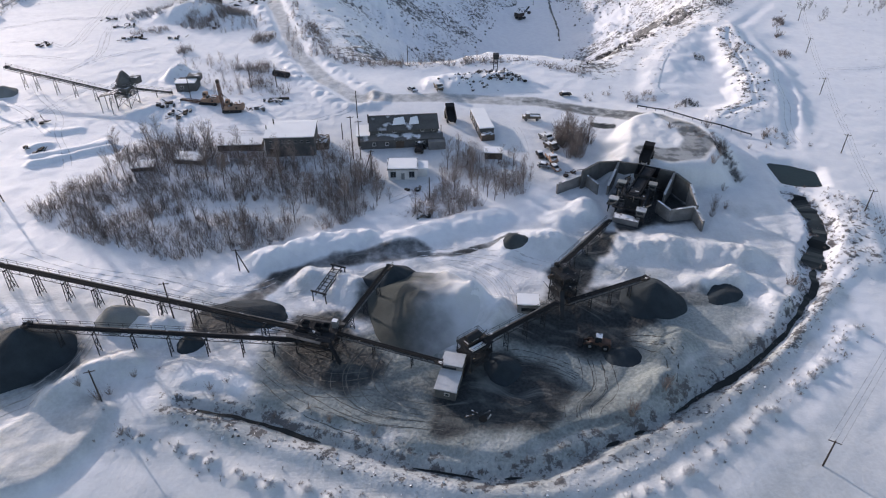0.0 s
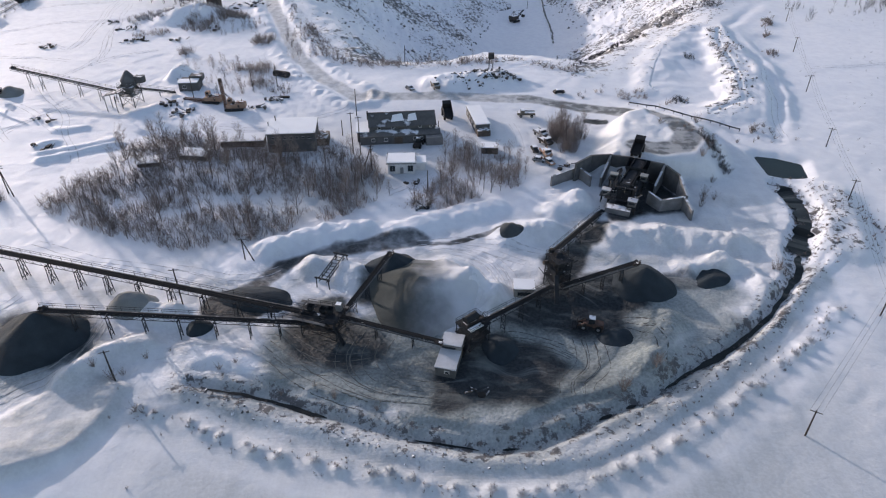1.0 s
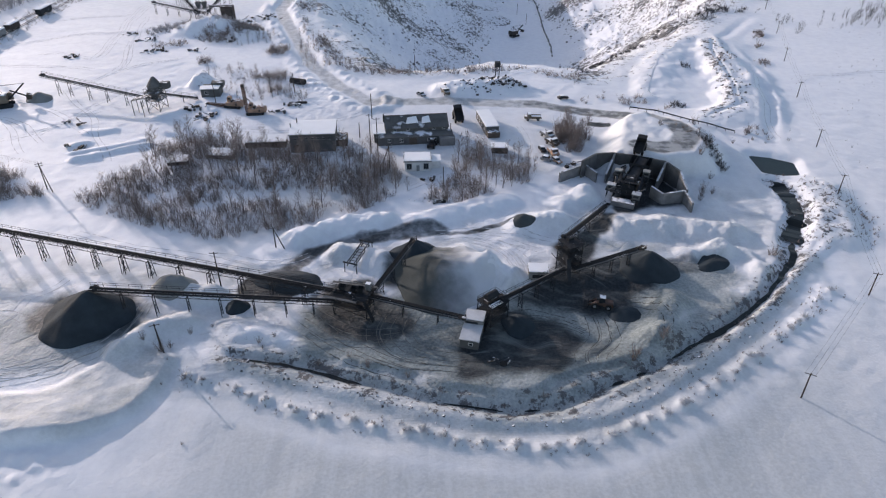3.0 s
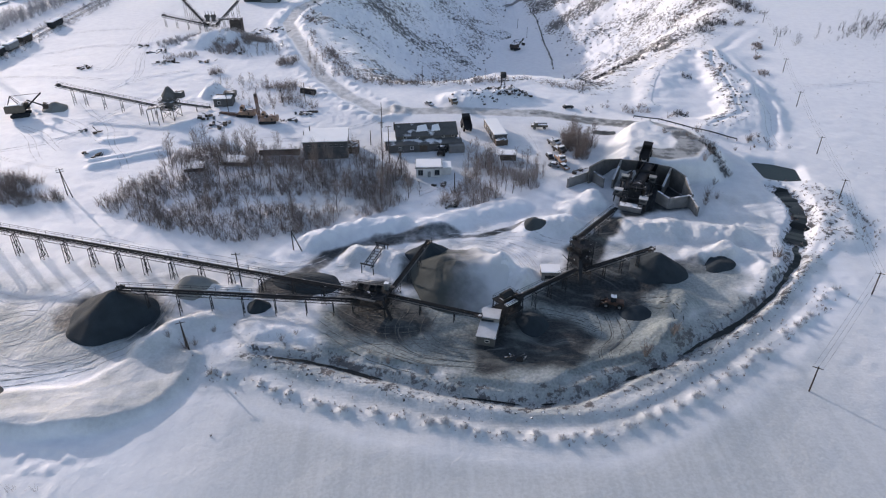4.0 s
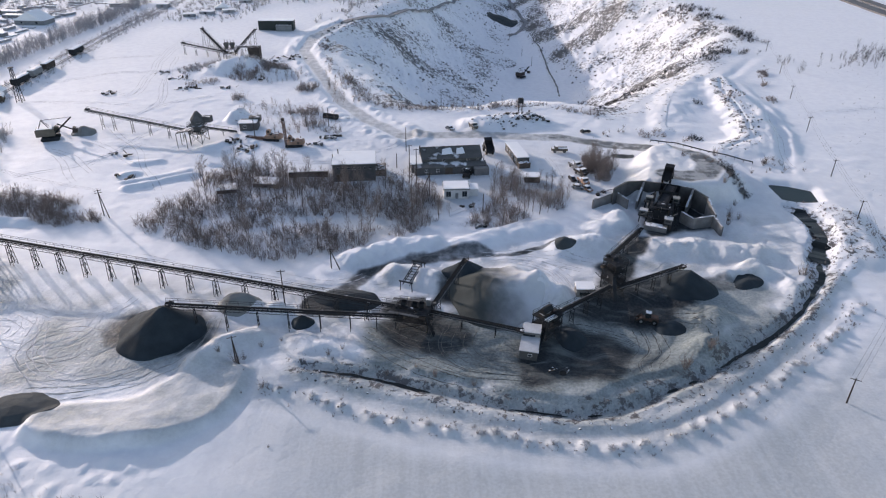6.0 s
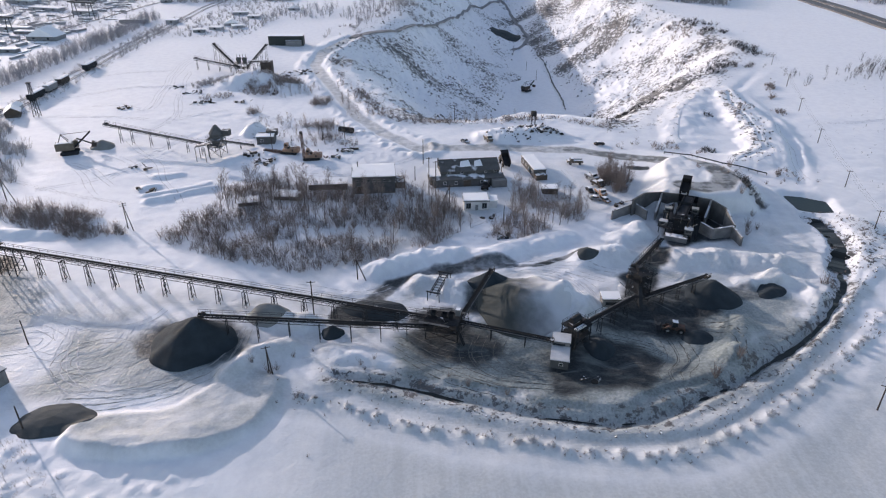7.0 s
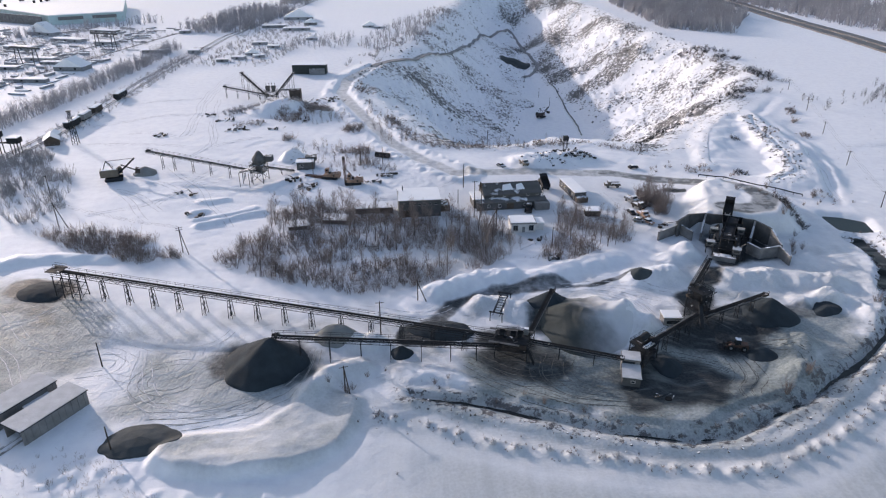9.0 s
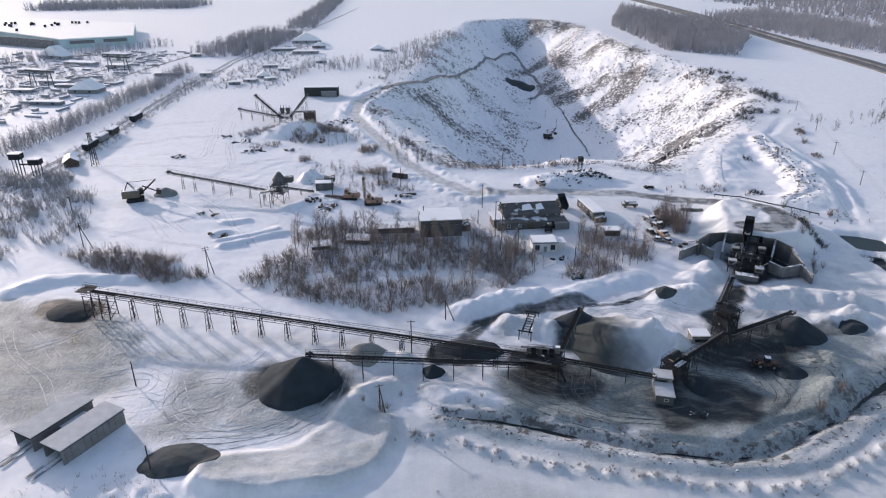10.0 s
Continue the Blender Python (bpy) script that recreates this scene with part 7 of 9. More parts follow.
def rail_gantry():
    x, y = -222, 248
    o = (x, y, ground_at(x, y))
    root = thing("loading_cabin", o, "dark signal cabin on steel stilts among shrubs", "cabin")
    for i, (dx, h) in enumerate(((-3.5, 7.5), (4.0, 5.0))):
        for ex in (-1.4, 1.4):
            for ey in (-1.2, 1.2):
                b = Build(o)
                b.beam((x + dx + ex, y + ey, o[2] - 0.4), (x + dx + ex, y + ey, o[2] + h), 0.3)
                part("stilt", b, STEEL, root)
        b = Build(o)
        b.box(Matrix.Translation((x + dx, y, o[2] + h)), 4.6, 3.8, 2.4, True)
        part("cabin", b, STEEL, root)
        b = Build(o)
        b.box(Matrix.Translation((x + dx, y, o[2] + h + 2.4)), 5.0, 4.2, 0.3, True)
        part("roof_snow", b, SNOW, root)
    b = Build(o)
    b.beam((x - 3, y, o[2] + 5), (x + 4, y, o[2] + 5), 0.8, 0.5)
    part("bridge", b, STEEL, root)
    x, y = -211.0, 263.5
    o = (x, y, ground_at(x, y))
    root = thing("cottage", o, "small dark cottage with a snowy gable roof", "house")
    b = Build(o)
    m = Matrix.Translation(o) @ pose(0, 0, 0, 0, 0, 25)
    b.prism(m @ pose(0, 0, -0.3), [(-3, 0), (3, 0), (3, 2.8), (0, 4.6), (-3, 2.8)], 6.5)
    part("wall", b, WOOD, root)
    for s in (-1, 1):
        b = Build(o)
        b.add([m @ Vector((xx, yy, zz)) for yy in (-3.5, 3.5) for xx, zz in ((0, 4.7), (s * 3.4, 2.5), (s * 3.4, 2.25), (0, 4.45))], [(0, 1, 2, 3), (7, 6, 5, 4), (0, 4, 5, 1), (1, 5, 6, 2), (2, 6, 7, 3), (3, 7, 4, 0)])
        part("roof_slope", b, SNOW, root)


rail_gantry()


def pipe_fence():
    """A long pipe on low stands that runs from the road to the field."""
    p, q = (67, 214.5), (98.5, 193.5)
    b_o = ((p[0] + q[0]) / 2, (p[1] + q[1]) / 2, ground_at((p[0] + q[0]) / 2, (p[1] + q[1]) / 2))
    root = thing("pipeline", b_o, "long thin dark pipe on low stands beside the road", "pipe")
    n = 12
    pts = []
    for i in range(n + 1):
        x, y = p[0] + (q[0] - p[0]) * i / n, p[1] + (q[1] - p[1]) * i / n
        pts.append(Vector((x, y, ground_at(x, y) + 0.9)))
    for u, v in zip(pts, pts[1:]):
        b = Build(b_o)
        b.tube(u, v, 0.22, 0.22, 8)
        part("pipe_length", b, STEEL, root)
    for u in pts:
        b = Build(b_o)
        b.beam(u - Vector((0, 0, 1.3)), u, 0.18)
        part("stand", b, STEEL, root)


pipe_fence()

# ---- tyre tracks ----
def spline(pts, step=1.0):
    """A smooth line through the points."""
    out = []
    p = [pts[0], *pts, pts[-1]]
    for i in range(1, len(p) - 2):
        a, b, c, d = (Vector(q) for q in p[i - 1:i + 3])
        n = max(2, round((c - b).length / step))
        for k in range(n):
            t = k / n
            out.append(0.5 * (2 * b + (c - a) * t + (2 * a - 5 * b + 4 * c - d) * t * t + (3 * b - a - 3 * c + d) * t ** 3))
    return out + [Vector(pts[-1])]


def ruts(runs, gauge, wide, high, mat, name, label, seed):
    """Low churned ridges left by wheels, in pairs along each line."""
    rng = random.Random(seed)
    b = Build()
    for pts in runs:
        line = spline([(*p, 0) for p in pts])
        for e in (-gauge / 2, gauge / 2):
            verts = []
            for i, q in enumerate(line):
                u, v = line[max(i - 1, 0)], line[min(i + 1, len(line) - 1)]
                d = (v - u).normalized()
                s = Vector((-d.y, d.x, 0))
                c = q + s * (e + rng.uniform(-0.08, 0.08) + 0.5 * math.sin(i * 0.21 + e * 3 + len(pts)))
                w = wide * rng.uniform(0.5, 1.1)
                for k, h in ((-1, -0.06), (0, high * rng.uniform(0.3, 1.0)), (1, -0.06)):
                    r = c + s * k * w
                    verts.append((r.x, r.y, h))
            zs = ground_on([v[0] for v in verts], [v[1] for v in verts])
            verts = [(v[0], v[1], v[2] + z) for v, z in zip(verts, zs)]
            n = len(line)
            b.add(verts, [(3 * i + j, 3 * i + 3 + j, 3 * i + 4 + j, 3 * i + 1 + j) for i in range(n - 1) for j in (0, 1) if rng.random() < 0.84])
    stuff(name, b, mat, label, "tracks")


RUT_DARK = material("churned_gravel", (0.145, 0.15, 0.142), 0.95, vary=0.4, size=2, grain=0.2)
RUT_SNOW = material("churned_snow", (0.62, 0.63, 0.66), 0.8, vary=0.2, size=2, grain=0.2)
plant_runs = [[(-30, 90), (-24, 84), (-12, 78), (0, 76)], [(-34, 88), (-27, 81), (-14, 76)]]


def family(a, b, ks):
    """Lines that lie between two given ones, or past them."""
    return [[(p[0] + (q[0] - p[0]) * k, p[1] + (q[1] - p[1]) * k) for p, q in zip(a, b)] for k in ks]


plant_runs += family([(-17.7, 95), (-19, 89), (-16.3, 82.2), (-9.9, 78.2), (-1.7, 76.7)], [(-12.7, 97.7), (-14.9, 89.1), (-12, 82.8), (-6.2, 79.8), (0, 79)], (-0.3, 0.45, 1.7))
plant_runs += family([(-36, 92), (-30, 86.5), (-22, 83.5), (-12, 84)], [(-34, 97), (-27, 92), (-21, 90), (-15, 91)], (0.1, 0.8))
ruts(plant_runs, 1.9, 0.26, 0.07, RUT_DARK, "tyre_tracks", "curving wheel ruts in dusty snow", 3)
RUT_DUST = material("pressed_dust", (0.085, 0.09, 0.088), 0.95, vary=0.4, size=2, grain=0.2)
pale_runs = family([(27.4, 95.9), (27.3, 88.7), (24, 83.7), (23.2, 78.9)], [(30.3, 94.8), (29.9, 87), (26.5, 81.9), (26.1, 78.5)], (0, 0.9, 1.5))
pale_runs += family([(8, 92.5), (14, 95.5), (20.4, 95.3), (27, 92)], [(8, 90.5), (15, 93), (21, 93), (25.9, 90)], (0, 0.6, 1.2)) + [[(34, 99), (40, 98.5), (44, 92), (43, 86.5)], [(36, 101), (42, 100), (46, 94)]]
hollow = len(pale_runs)
pale_runs += family([(-103, 72.7), (-92.2, 73.2), (-82, 75.6), (-76.9, 79.9), (-72, 86), (-70, 99)], [(-103, 76), (-93, 76.5), (-85, 79), (-79, 83), (-75, 88), (-73, 98)], (0, 0.5, 1.1))
pale_runs += [[(-101.4 + r * 1.3 * math.cos(a * 0.7), 88 + r * math.sin(a * 0.7)) for a in range(s, s + n)] for r, s, n in ((4.2, 3, 7), (6.5, 1, 7))]
ruts(pale_runs[:hollow], 1.9, 0.26, 0.06, RUT_DUST, "tyre_tracks", "winding wheel ruts in trodden gravel dust", 5)
RUT_PALE = material("pressed_dusty_snow", (0.36, 0.365, 0.35), 0.95, vary=0.3, size=2, grain=0.2)
ruts(pale_runs[hollow:], 1.9, 0.24, 0.07, RUT_PALE, "tyre_tracks", "faint wheel arcs in dusty snow", 6)
snow_runs = [[(-6, 128), (6, 130), (16, 128), (24, 124)], [(-4, 126), (8, 126), (20, 121)], [(-110, 96), (-104, 84), (-94, 78), (-82, 80)], [(-112, 100), (-107, 83), (-94, 75.5), (-80, 78)], [(-118, 104), (-106, 100), (-96, 102), (-92, 108)],
             [(-116, 90), (-108, 88), (-100, 92), (-98, 100)], [(-123, 90), (-116, 92), (-116, 97), (-122, 97)], [(-128, 98), (-120, 100), (-112, 96)], [(-134, 88), (-140, 96), (-150, 104), (-160, 118)], [(-130, 100), (-142, 106), (-154, 118)], [(-170, 108), (-152, 110), (-140, 120)],
             [(-150, 300), (-140, 260), (-146, 240), (-150, 232)], [(-158, 345), (-148, 300), (-138, 262)], [(-205, 290), (-180, 310), (-150, 316), (-130, 324)], [(-196, 262), (-170, 262), (-150, 258)], [(-150, 232), (-128, 205), (-118, 186), (-108, 170)], [(-160, 205), (-146, 196), (-136, 184)],
             [(-150, 214), (-136, 204), (-124, 190)], [(-156, 200), (-148, 190), (-138, 176)], [(-104, 240), (-90, 246), (-78, 250)], [(-30, 214), (-46, 200), (-60, 194), (-84, 196)], [(24, 200), (25, 188), (26, 172)], [(-15, 152), (-8, 158), (-2, 164)], [(-62, 118), (-48, 114), (-38, 118)],
             [(-100, 128), (-80, 121), (-62, 116), (-50, 112)], [(128, 250), (122, 226), (116, 206), (112, 190)], [(150, 255), (190, 262), (240, 268)]]
snow_runs += [[(-156, 273), (-161, 311), (-167, 348), (-168, 387), (-166, 419)], [(-153.5, 274), (-158, 311), (-163.5, 348), (-163, 387), (-160, 419)], [(-203, 330), (-193, 341), (-173, 346), (-168, 350)], [(-140, 253), (-131, 265), (-119, 273)],
              [(-183, 279), (-171, 280.5), (-156, 272)], [(-139, 189), (-136, 203.5), (-132, 217), (-128, 230)], [(-160, 180), (-142, 192), (-128, 212)]]
snow_runs += [[(-3 + r * math.cos(a * 0.3), 109 + r * 0.95 * math.sin(a * 0.3)) for a in range(0, 5)] for r in (15.5, 17, 18.5, 20)]
ruts(snow_runs, 1.9, 0.30, 0.08, RUT_SNOW, "tyre_tracks", "wheel tracks pressed into snow", 4)

# ---- bare trees and shrubs ----
grow = random.Random(21)


def bent(p, d, length, rng, droop=0.0):
    """Three points along a slightly crooked branch."""
    d = Vector(d).normalized()
    side = Vector((rng.uniform(-1, 1), rng.uniform(-1, 1), rng.uniform(-0.6, 0.6))) * 0.16
    q = p + d * length * 0.5 + side * length * 0.5
    return [p, q, q + (d + side * 0.6 + Vector((0, 0, droop))).normalized() * length * 0.5]


def bare_tree(trunk, crown, foot, high, rng, limbs=13, twigs=9, spread=0.42, thick=1.0):
    """Adds a leafless tree: a tapered, forking trunk to one build, limbs and twigs to the other."""
    foot = Vector(foot)
    lean = Vector((rng.uniform(-0.10, 0.10), rng.uniform(-0.10, 0.10), 1))
    spine = [foot - Vector((0, 0, 0.3))]
    for i in range(4):
        lean += Vector((rng.uniform(-0.1, 0.1), rng.uniform(-0.1, 0.1), 0))
        spine.append(spine[-1] + lean.normalized() * high * 0.25)
    r = high * 0.016 * thick
    for i in range(4):
        trunk.tube(spine[i], spine[i + 1], r * (1 - i * 0.24), r * (1 - (i + 1) * 0.24), 5, i == 0)
    for i in range(limbs):
        f = 0.14 + 0.82 * (i + rng.random()) / limbs
        k = min(3, int(f * 4))
        p = spine[k].lerp(spine[k + 1], f * 4 - k)
        a = i * 2.4 + rng.uniform(-0.6, 0.6)
        rise = rng.uniform(0.9, 2.2)
        length = high * spread * (1.2 - f) * rng.uniform(0.7, 1.25)
        way = Vector((math.cos(a), math.sin(a), rise)).normalized()
        pts = bent(p, way, length, rng)
        lr = r * 0.34 * (1.2 - f)
        crown.tube(pts[0], pts[1], lr, lr * 0.7, 3, False)
        crown.tube(pts[1], pts[2], lr * 0.7, lr * 0.25, 3, False)
        for j in range(5):
            g = 0.2 + 0.8 * rng.random()
            q = pts[0].lerp(pts[1], g * 2) if g < 0.5 else pts[1].lerp(pts[2], g * 2 - 1)
            d = (way + Vector((rng.uniform(-0.6, 0.6), rng.uniform(-0.6, 0.6), rng.uniform(-0.1, 0.6)))).normalized()
            e = q + d * high * rng.uniform(0.10, 0.21)
            crown.sliver(q, e, high * 0.0052 * thick, rng)
            for k in range(max(1, twigs // 3)):
                u = q.lerp(e, 0.15 + 0.85 * rng.random())
                v = (d + Vector((rng.uniform(-0.8, 0.8), rng.uniform(-0.8, 0.8), rng.uniform(-0.3, 0.6)))).normalized()
                crown.sliver(u, u + v * high * rng.uniform(0.05, 0.12), high * 0.0036 * thick, rng)


def shrub_shape(b, foot, high, rng, stems=16, wide=0.6, thick=0.022, twigs=7):
    """A fan of thin stems from one foot, each with rising twigs."""
    foot = Vector(foot)
    for i in range(stems):
        a = rng.uniform(0, 6.283)
        d = Vector((math.cos(a) * wide * rng.random(), math.sin(a) * wide * rng.random(), 1)).normalized()
        length = high * rng.uniform(0.5, 1.05)
        p = foot + Vector((math.cos(a), math.sin(a), 0)) * high * 0.10 * rng.random() - Vector((0, 0, 0.15))
        pts = bent(p, d, length, rng)
        b.tube(pts[0], pts[1], thick * 1.1, thick * 0.8, 3, False)
        b.tube(pts[1], pts[2], thick * 0.8, 0, 3)
        for j in range(twigs):
            g = 0.3 + 0.65 * rng.random()
            q = pts[0].lerp(pts[1], g * 2) if g < 0.5 else pts[1].lerp(pts[2], g * 2 - 1)
            e = d + Vector((rng.uniform(-0.6, 0.6), rng.uniform(-0.6, 0.6), rng.uniform(-0.1, 0.5)))
            b.sliver(q, q + e.normalized() * length * rng.uniform(0.14, 0.34), thick * 1.4, rng)


def template(b):
    """A build as arrays of points and triangles."""
    tris = [t for f in b.f for t in ((f[0], f[k], f[k + 1]) for k in range(1, len(f) - 1))]
    return np.array(b.v, np.float32), np.array(tris, np.int32)


def scatter(name, kinds, places, mat, label, category, seed=0):
    """Many small copies of a few shapes, joined into one mesh; places: x, y, size."""
    rng = np.random.default_rng(seed)
    if not len(places):
        return
    places = np.array(places, float)
    zs = ground_on(places[:, 0], places[:, 1])
    vs, fs, k = [], [], 0
    for (x, y, s), z in zip(places, zs):
        v, f = kinds[rng.integers(len(kinds))]
        a = rng.uniform(0, 6.283)
        c, d = math.cos(a) * s, math.sin(a) * s
        vs.append(np.stack([x + v[:, 0] * c - v[:, 1] * d, y + v[:, 0] * d + v[:, 1] * c, z + v[:, 2] * s * rng.uniform(0.85, 1.15)], -1))
        fs.append(f + k)
        k += len(v)
    vs, fs = np.concatenate(vs).astype(np.float32), np.concatenate(fs).astype(np.int32)
    me = bpy.data.meshes.new(name)
    me.vertices.add(len(vs))
    me.vertices.foreach_set("co", vs.ravel())
    me.loops.add(fs.size)
    me.loops.foreach_set("vertex_index", fs.ravel())
    me.polygons.add(len(fs))
    me.polygons.foreach_set("loop_start", np.arange(0, fs.size, 3))
    me.update(calc_edges=True)
    me.materials.append(mat)
    tagged(new(name, me), label, category, "", "stuff")


def shrub_kinds(stems, wide, thick, seed, n=5):
    out = []
    for i in range(n):
        b = Build()
        shrub_shape(b, (0, 0, 0), 1.0, random.Random(seed + i), stems, wide, thick)
        out.append(template(b))
    return out


def wood_kinds(limbs, twigs, thick, seed, n=5):
    out = []
    for i in range(n):
        b = Build()
        bare_tree(b, b, (0, 0, 0), 1.0, random.Random(seed + i), limbs, twigs, 0.34, thick)
        out.append(template(b))
    return out


def plain_mesh(name, b, mat):
    me = bpy.data.meshes.new(name)
    me.from_pydata(b.v, [], b.f)
    me.materials.append(mat)
    return me


def tree_kind(high, limbs, twigs, spread, seed, label):
    rng = random.Random(seed)
    tb, cb = Build(), Build()
    bare_tree(tb, cb, (0, 0, 0), high, rng, limbs, twigs, spread)
    root = thing("tree", (0, 0, 0), label, "tree", "bare trees of the thicket")
    for n, b, mt in (("trunk", tb, BARK), ("crown", cb, TWIG)):
        ob = new(n, plain_mesh(n, b, mt))
        ob.parent = root
    return root


TREES = [tree_kind(h, l, t, s, i, txt) for i, (h, l, t, s, txt) in enumerate((
    (7.5, 20, 18, 0.36, "slender leafless birch rising from snowy brush"), (6.4, 20, 18, 0.42, "leafless tree with a rounded twiggy crown"), (8.6, 22, 18, 0.32, "tall thin leafless birch among brush"),
    (5.2, 20, 20, 0.48, "low spreading leafless tree in snow"), (6.0, 18, 16, 0.38, "young leafless birch with upright twigs")))]
SHRUBS = []
for i, (h, n, w) in enumerate(((2.2, 22, 0.7), (1.5, 18, 0.9), (2.8, 26, 0.55), (1.1, 14, 0.8))):
    b = Build()
    shrub_shape(b, (0, 0, 0), h, random.Random(50 + i), n, w)
    SHRUBS.append(tagged(new("shrub", plain_mesh("shrub", b, TWIG)), "leafless twiggy shrub standing in snow", "shrub", "bare shrubs"))


def in_shape(pts, n, rng, gap=0.0, edge=0.0):
    """n chance places inside an outline, at least gap apart."""
    out = []
    x0, x1 = min(p[0] for p in pts), max(p[0] for p in pts)
    y0, y1 = min(p[1] for p in pts), max(p[1] for p in pts)
    tries = 0
    while len(out) < n and tries < n * 12:
        k = 400
        xs = np.array([rng.uniform(x0, x1) for _ in range(k)])
        ys = np.array([rng.uniform(y0, y1) for _ in range(k)])
        ok = inside(xs, ys, pts) > edge
        for x, y in zip(xs[ok], ys[ok]):
            tries += 1
            if gap and any((x - u) ** 2 + (y - v) ** 2 < gap * gap for u, v in out):
                continue
            out.append((float(x), float(y)))
            if len(out) >= n:
                break
        tries += k - int(ok.sum())
        if not ok.any():
            break
    return out


BLOCKED = [(-46, 184, 10.5), (-11, 168, 7.5), (-12, 192, 15), (-61.5, 184, 4.5), (-74, 175.5, 3), (-86, 170.5, 2.5), (12.6, 200, 9), (15, 180, 4), (31, 180, 7)]


def free(x, y):
    return all((x - a) ** 2 + (y - b) ** 2 > r * r for a, b, r in BLOCKED)


THICKET = [(-108, 146), (-98, 138), (-84, 131), (-64, 124.5), (-44, 129.5), (-25, 140.5), (-14, 152), (-17, 166), (-31, 177), (-56, 178), (-66, 183), (-82, 189), (-95, 180), (-97, 165)]
GLADE = [(-72, 152), (-62, 142.5), (-52, 146), (-46, 142), (-28, 143.5), (-32, 149), (-46, 152), (-60, 151)]
GROVE = [(-9, 146), (1, 143), (11, 151), (24, 158), (26, 166), (21, 175), (5, 183), (1, 172), (-1, 160)]


def plant_trees(pts, n, gap, kinds, smin, smax, keep_out=None):
    for x, y in in_shape(pts, n, grow, gap):
        if not free(x, y) or (keep_out and float(inside(np.array([x]), np.array([y]), keep_out)[0]) > 0):
            continue
        s = grow.uniform(smin, smax)
        copy_thing(grow.choice(kinds), pose(x, y, ground_at(x, y), 0, 0, grow.uniform(0, 360)) @ Matrix.Scale(s, 4))


plant_trees(THICKET, 130, 2.4, TREES, 0.6, 1.15, GLADE)
plant_trees([(-96, 166), (-78, 160), (-56, 160), (-34, 162), (-22, 156), (-18, 166), (-31, 176), (-56, 178), (-66, 182), (-82, 188), (-95, 178)], 75, 2.0, TREES, 0.8, 1.25)
plant_trees(GROVE, 60, 2.2, TREES, 0.55, 1.1)
plant_trees([(37, 177), (42, 176), (46, 188), (44, 199), (37, 199), (35.5, 188)], 18, 1.6, TREES, 0.85, 1.25)


def brush(pts, n, smin, smax, label, mat=None, keep_out=None, stems=9, thick=0.022, seed=1, gaps=-1.0):
    """Uncountable low brush over an outline, as one mesh."""
    rng = random.Random(seed)
    places = [(x, y, rng.uniform(smin, smax)) for x, y in in_shape(pts, n, rng)
              if free(x, y) and float(fbm(np.array([x]), np.array([y]), 7, 71)[0]) > gaps and not (keep_out and float(inside(np.array([x]), np.array([y]), keep_out)[0]) > 0)]
    scatter("brush", shrub_kinds(stems, 0.62, thick / 3.4, seed * 10, 8), places, mat or TWIG, label, "brush", seed)


brush(THICKET, 3400, 1.2, 4.4, "dense grey-brown leafless brush growing out of snow", None, GLADE, 10, 0.020, 3, -0.28)
brush(GROVE, 800, 1.2, 4.0, "leafless brush around the house and shacks", None, None, 10, 0.019, 4, -0.15)
brush([(-170, 166), (-150, 152), (-128, 144), (-117, 148), (-128, 159), (-150, 168)], 430, 1.8, 5.2, "hedge of leafless brush along the yard", None, None, 12, 0.021, 5, -0.3)
brush([(37, 177), (42, 176), (46, 188), (44, 199), (37, 199), (35.5, 188)], 110, 2.6, 6.6, "dense tall brush beside the scrap row", None, None, 14, 0.024, 8)
brush([(79, 181), (83, 178), (86, 168), (84, 163), (80, 167)], 80, 0.8, 2.8, "dark scrub on the slope above the pond", SCRUB, None, 14, 0.03, 9)
brush([(-420, 380), (-290, 340), (-270, 480), (-262, 600), (-330, 640), (-430, 560)], 1500, 1.5, 4.5, "scrub among distant sheds", FROSTED_HAZED, None, 10, 0.05, 10)
brush([(-206, 250), (-222, 250), (-224, 400), (-222, 520), (-206, 520), (-208, 400)], 700, 0.8, 2.8, "scrub along the railway", FROSTED_HAZED, None, 10, 0.045, 11)
brush([(-200, 440), (-150, 440), (-135, 560), (-160, 700), (-205, 640)], 800, 1.0, 4.0, "scrub among distant cottages", FROSTED_HAZED, None, 10, 0.05, 12)
brush([(-84, 222), (-60, 220), (-52, 240), (-66, 256), (-100, 262), (-104, 240)], 160, 0.6, 2.2, "brush among the parked drill rigs", FROSTED_HAZED, None, 10, 0.03, 27)
brush([(-14, 146), (-4, 143), (2, 147), (-6, 150)], 40, 0.6, 1.4, "brush round a scrap heap", None, None, 8, 0.022, 6)

# shrubs along the river bank, each in the snow that it has caught
BANK = BANK_LINE
b = Build()
shrub_shape(b, (0, 0, 0), 1.15, random.Random(58), 90, 2.4, 0.024, 9)
RIMED = tagged(new("shrub", plain_mesh("shrub", b, RIME)), "low shrub white with rime in a hummock of snow", "shrub", "rimed shrubs of the bank")
for x, y, reach, high in BANK_TUFTS[1:]:
    z = ground_at(x, y) - 0.15
    copy_thing(RIMED, pose(x, y, z, 0, 0, grow.uniform(0, 360)) @ Matrix.Scale(reach / 2.0 * grow.uniform(0.75, 1.15), 4))
RIMED.matrix_basis = pose(BANK_TUFTS[0][0], BANK_TUFTS[0][1], ground_at(*BANK_TUFTS[0][:2]) - 0.35)
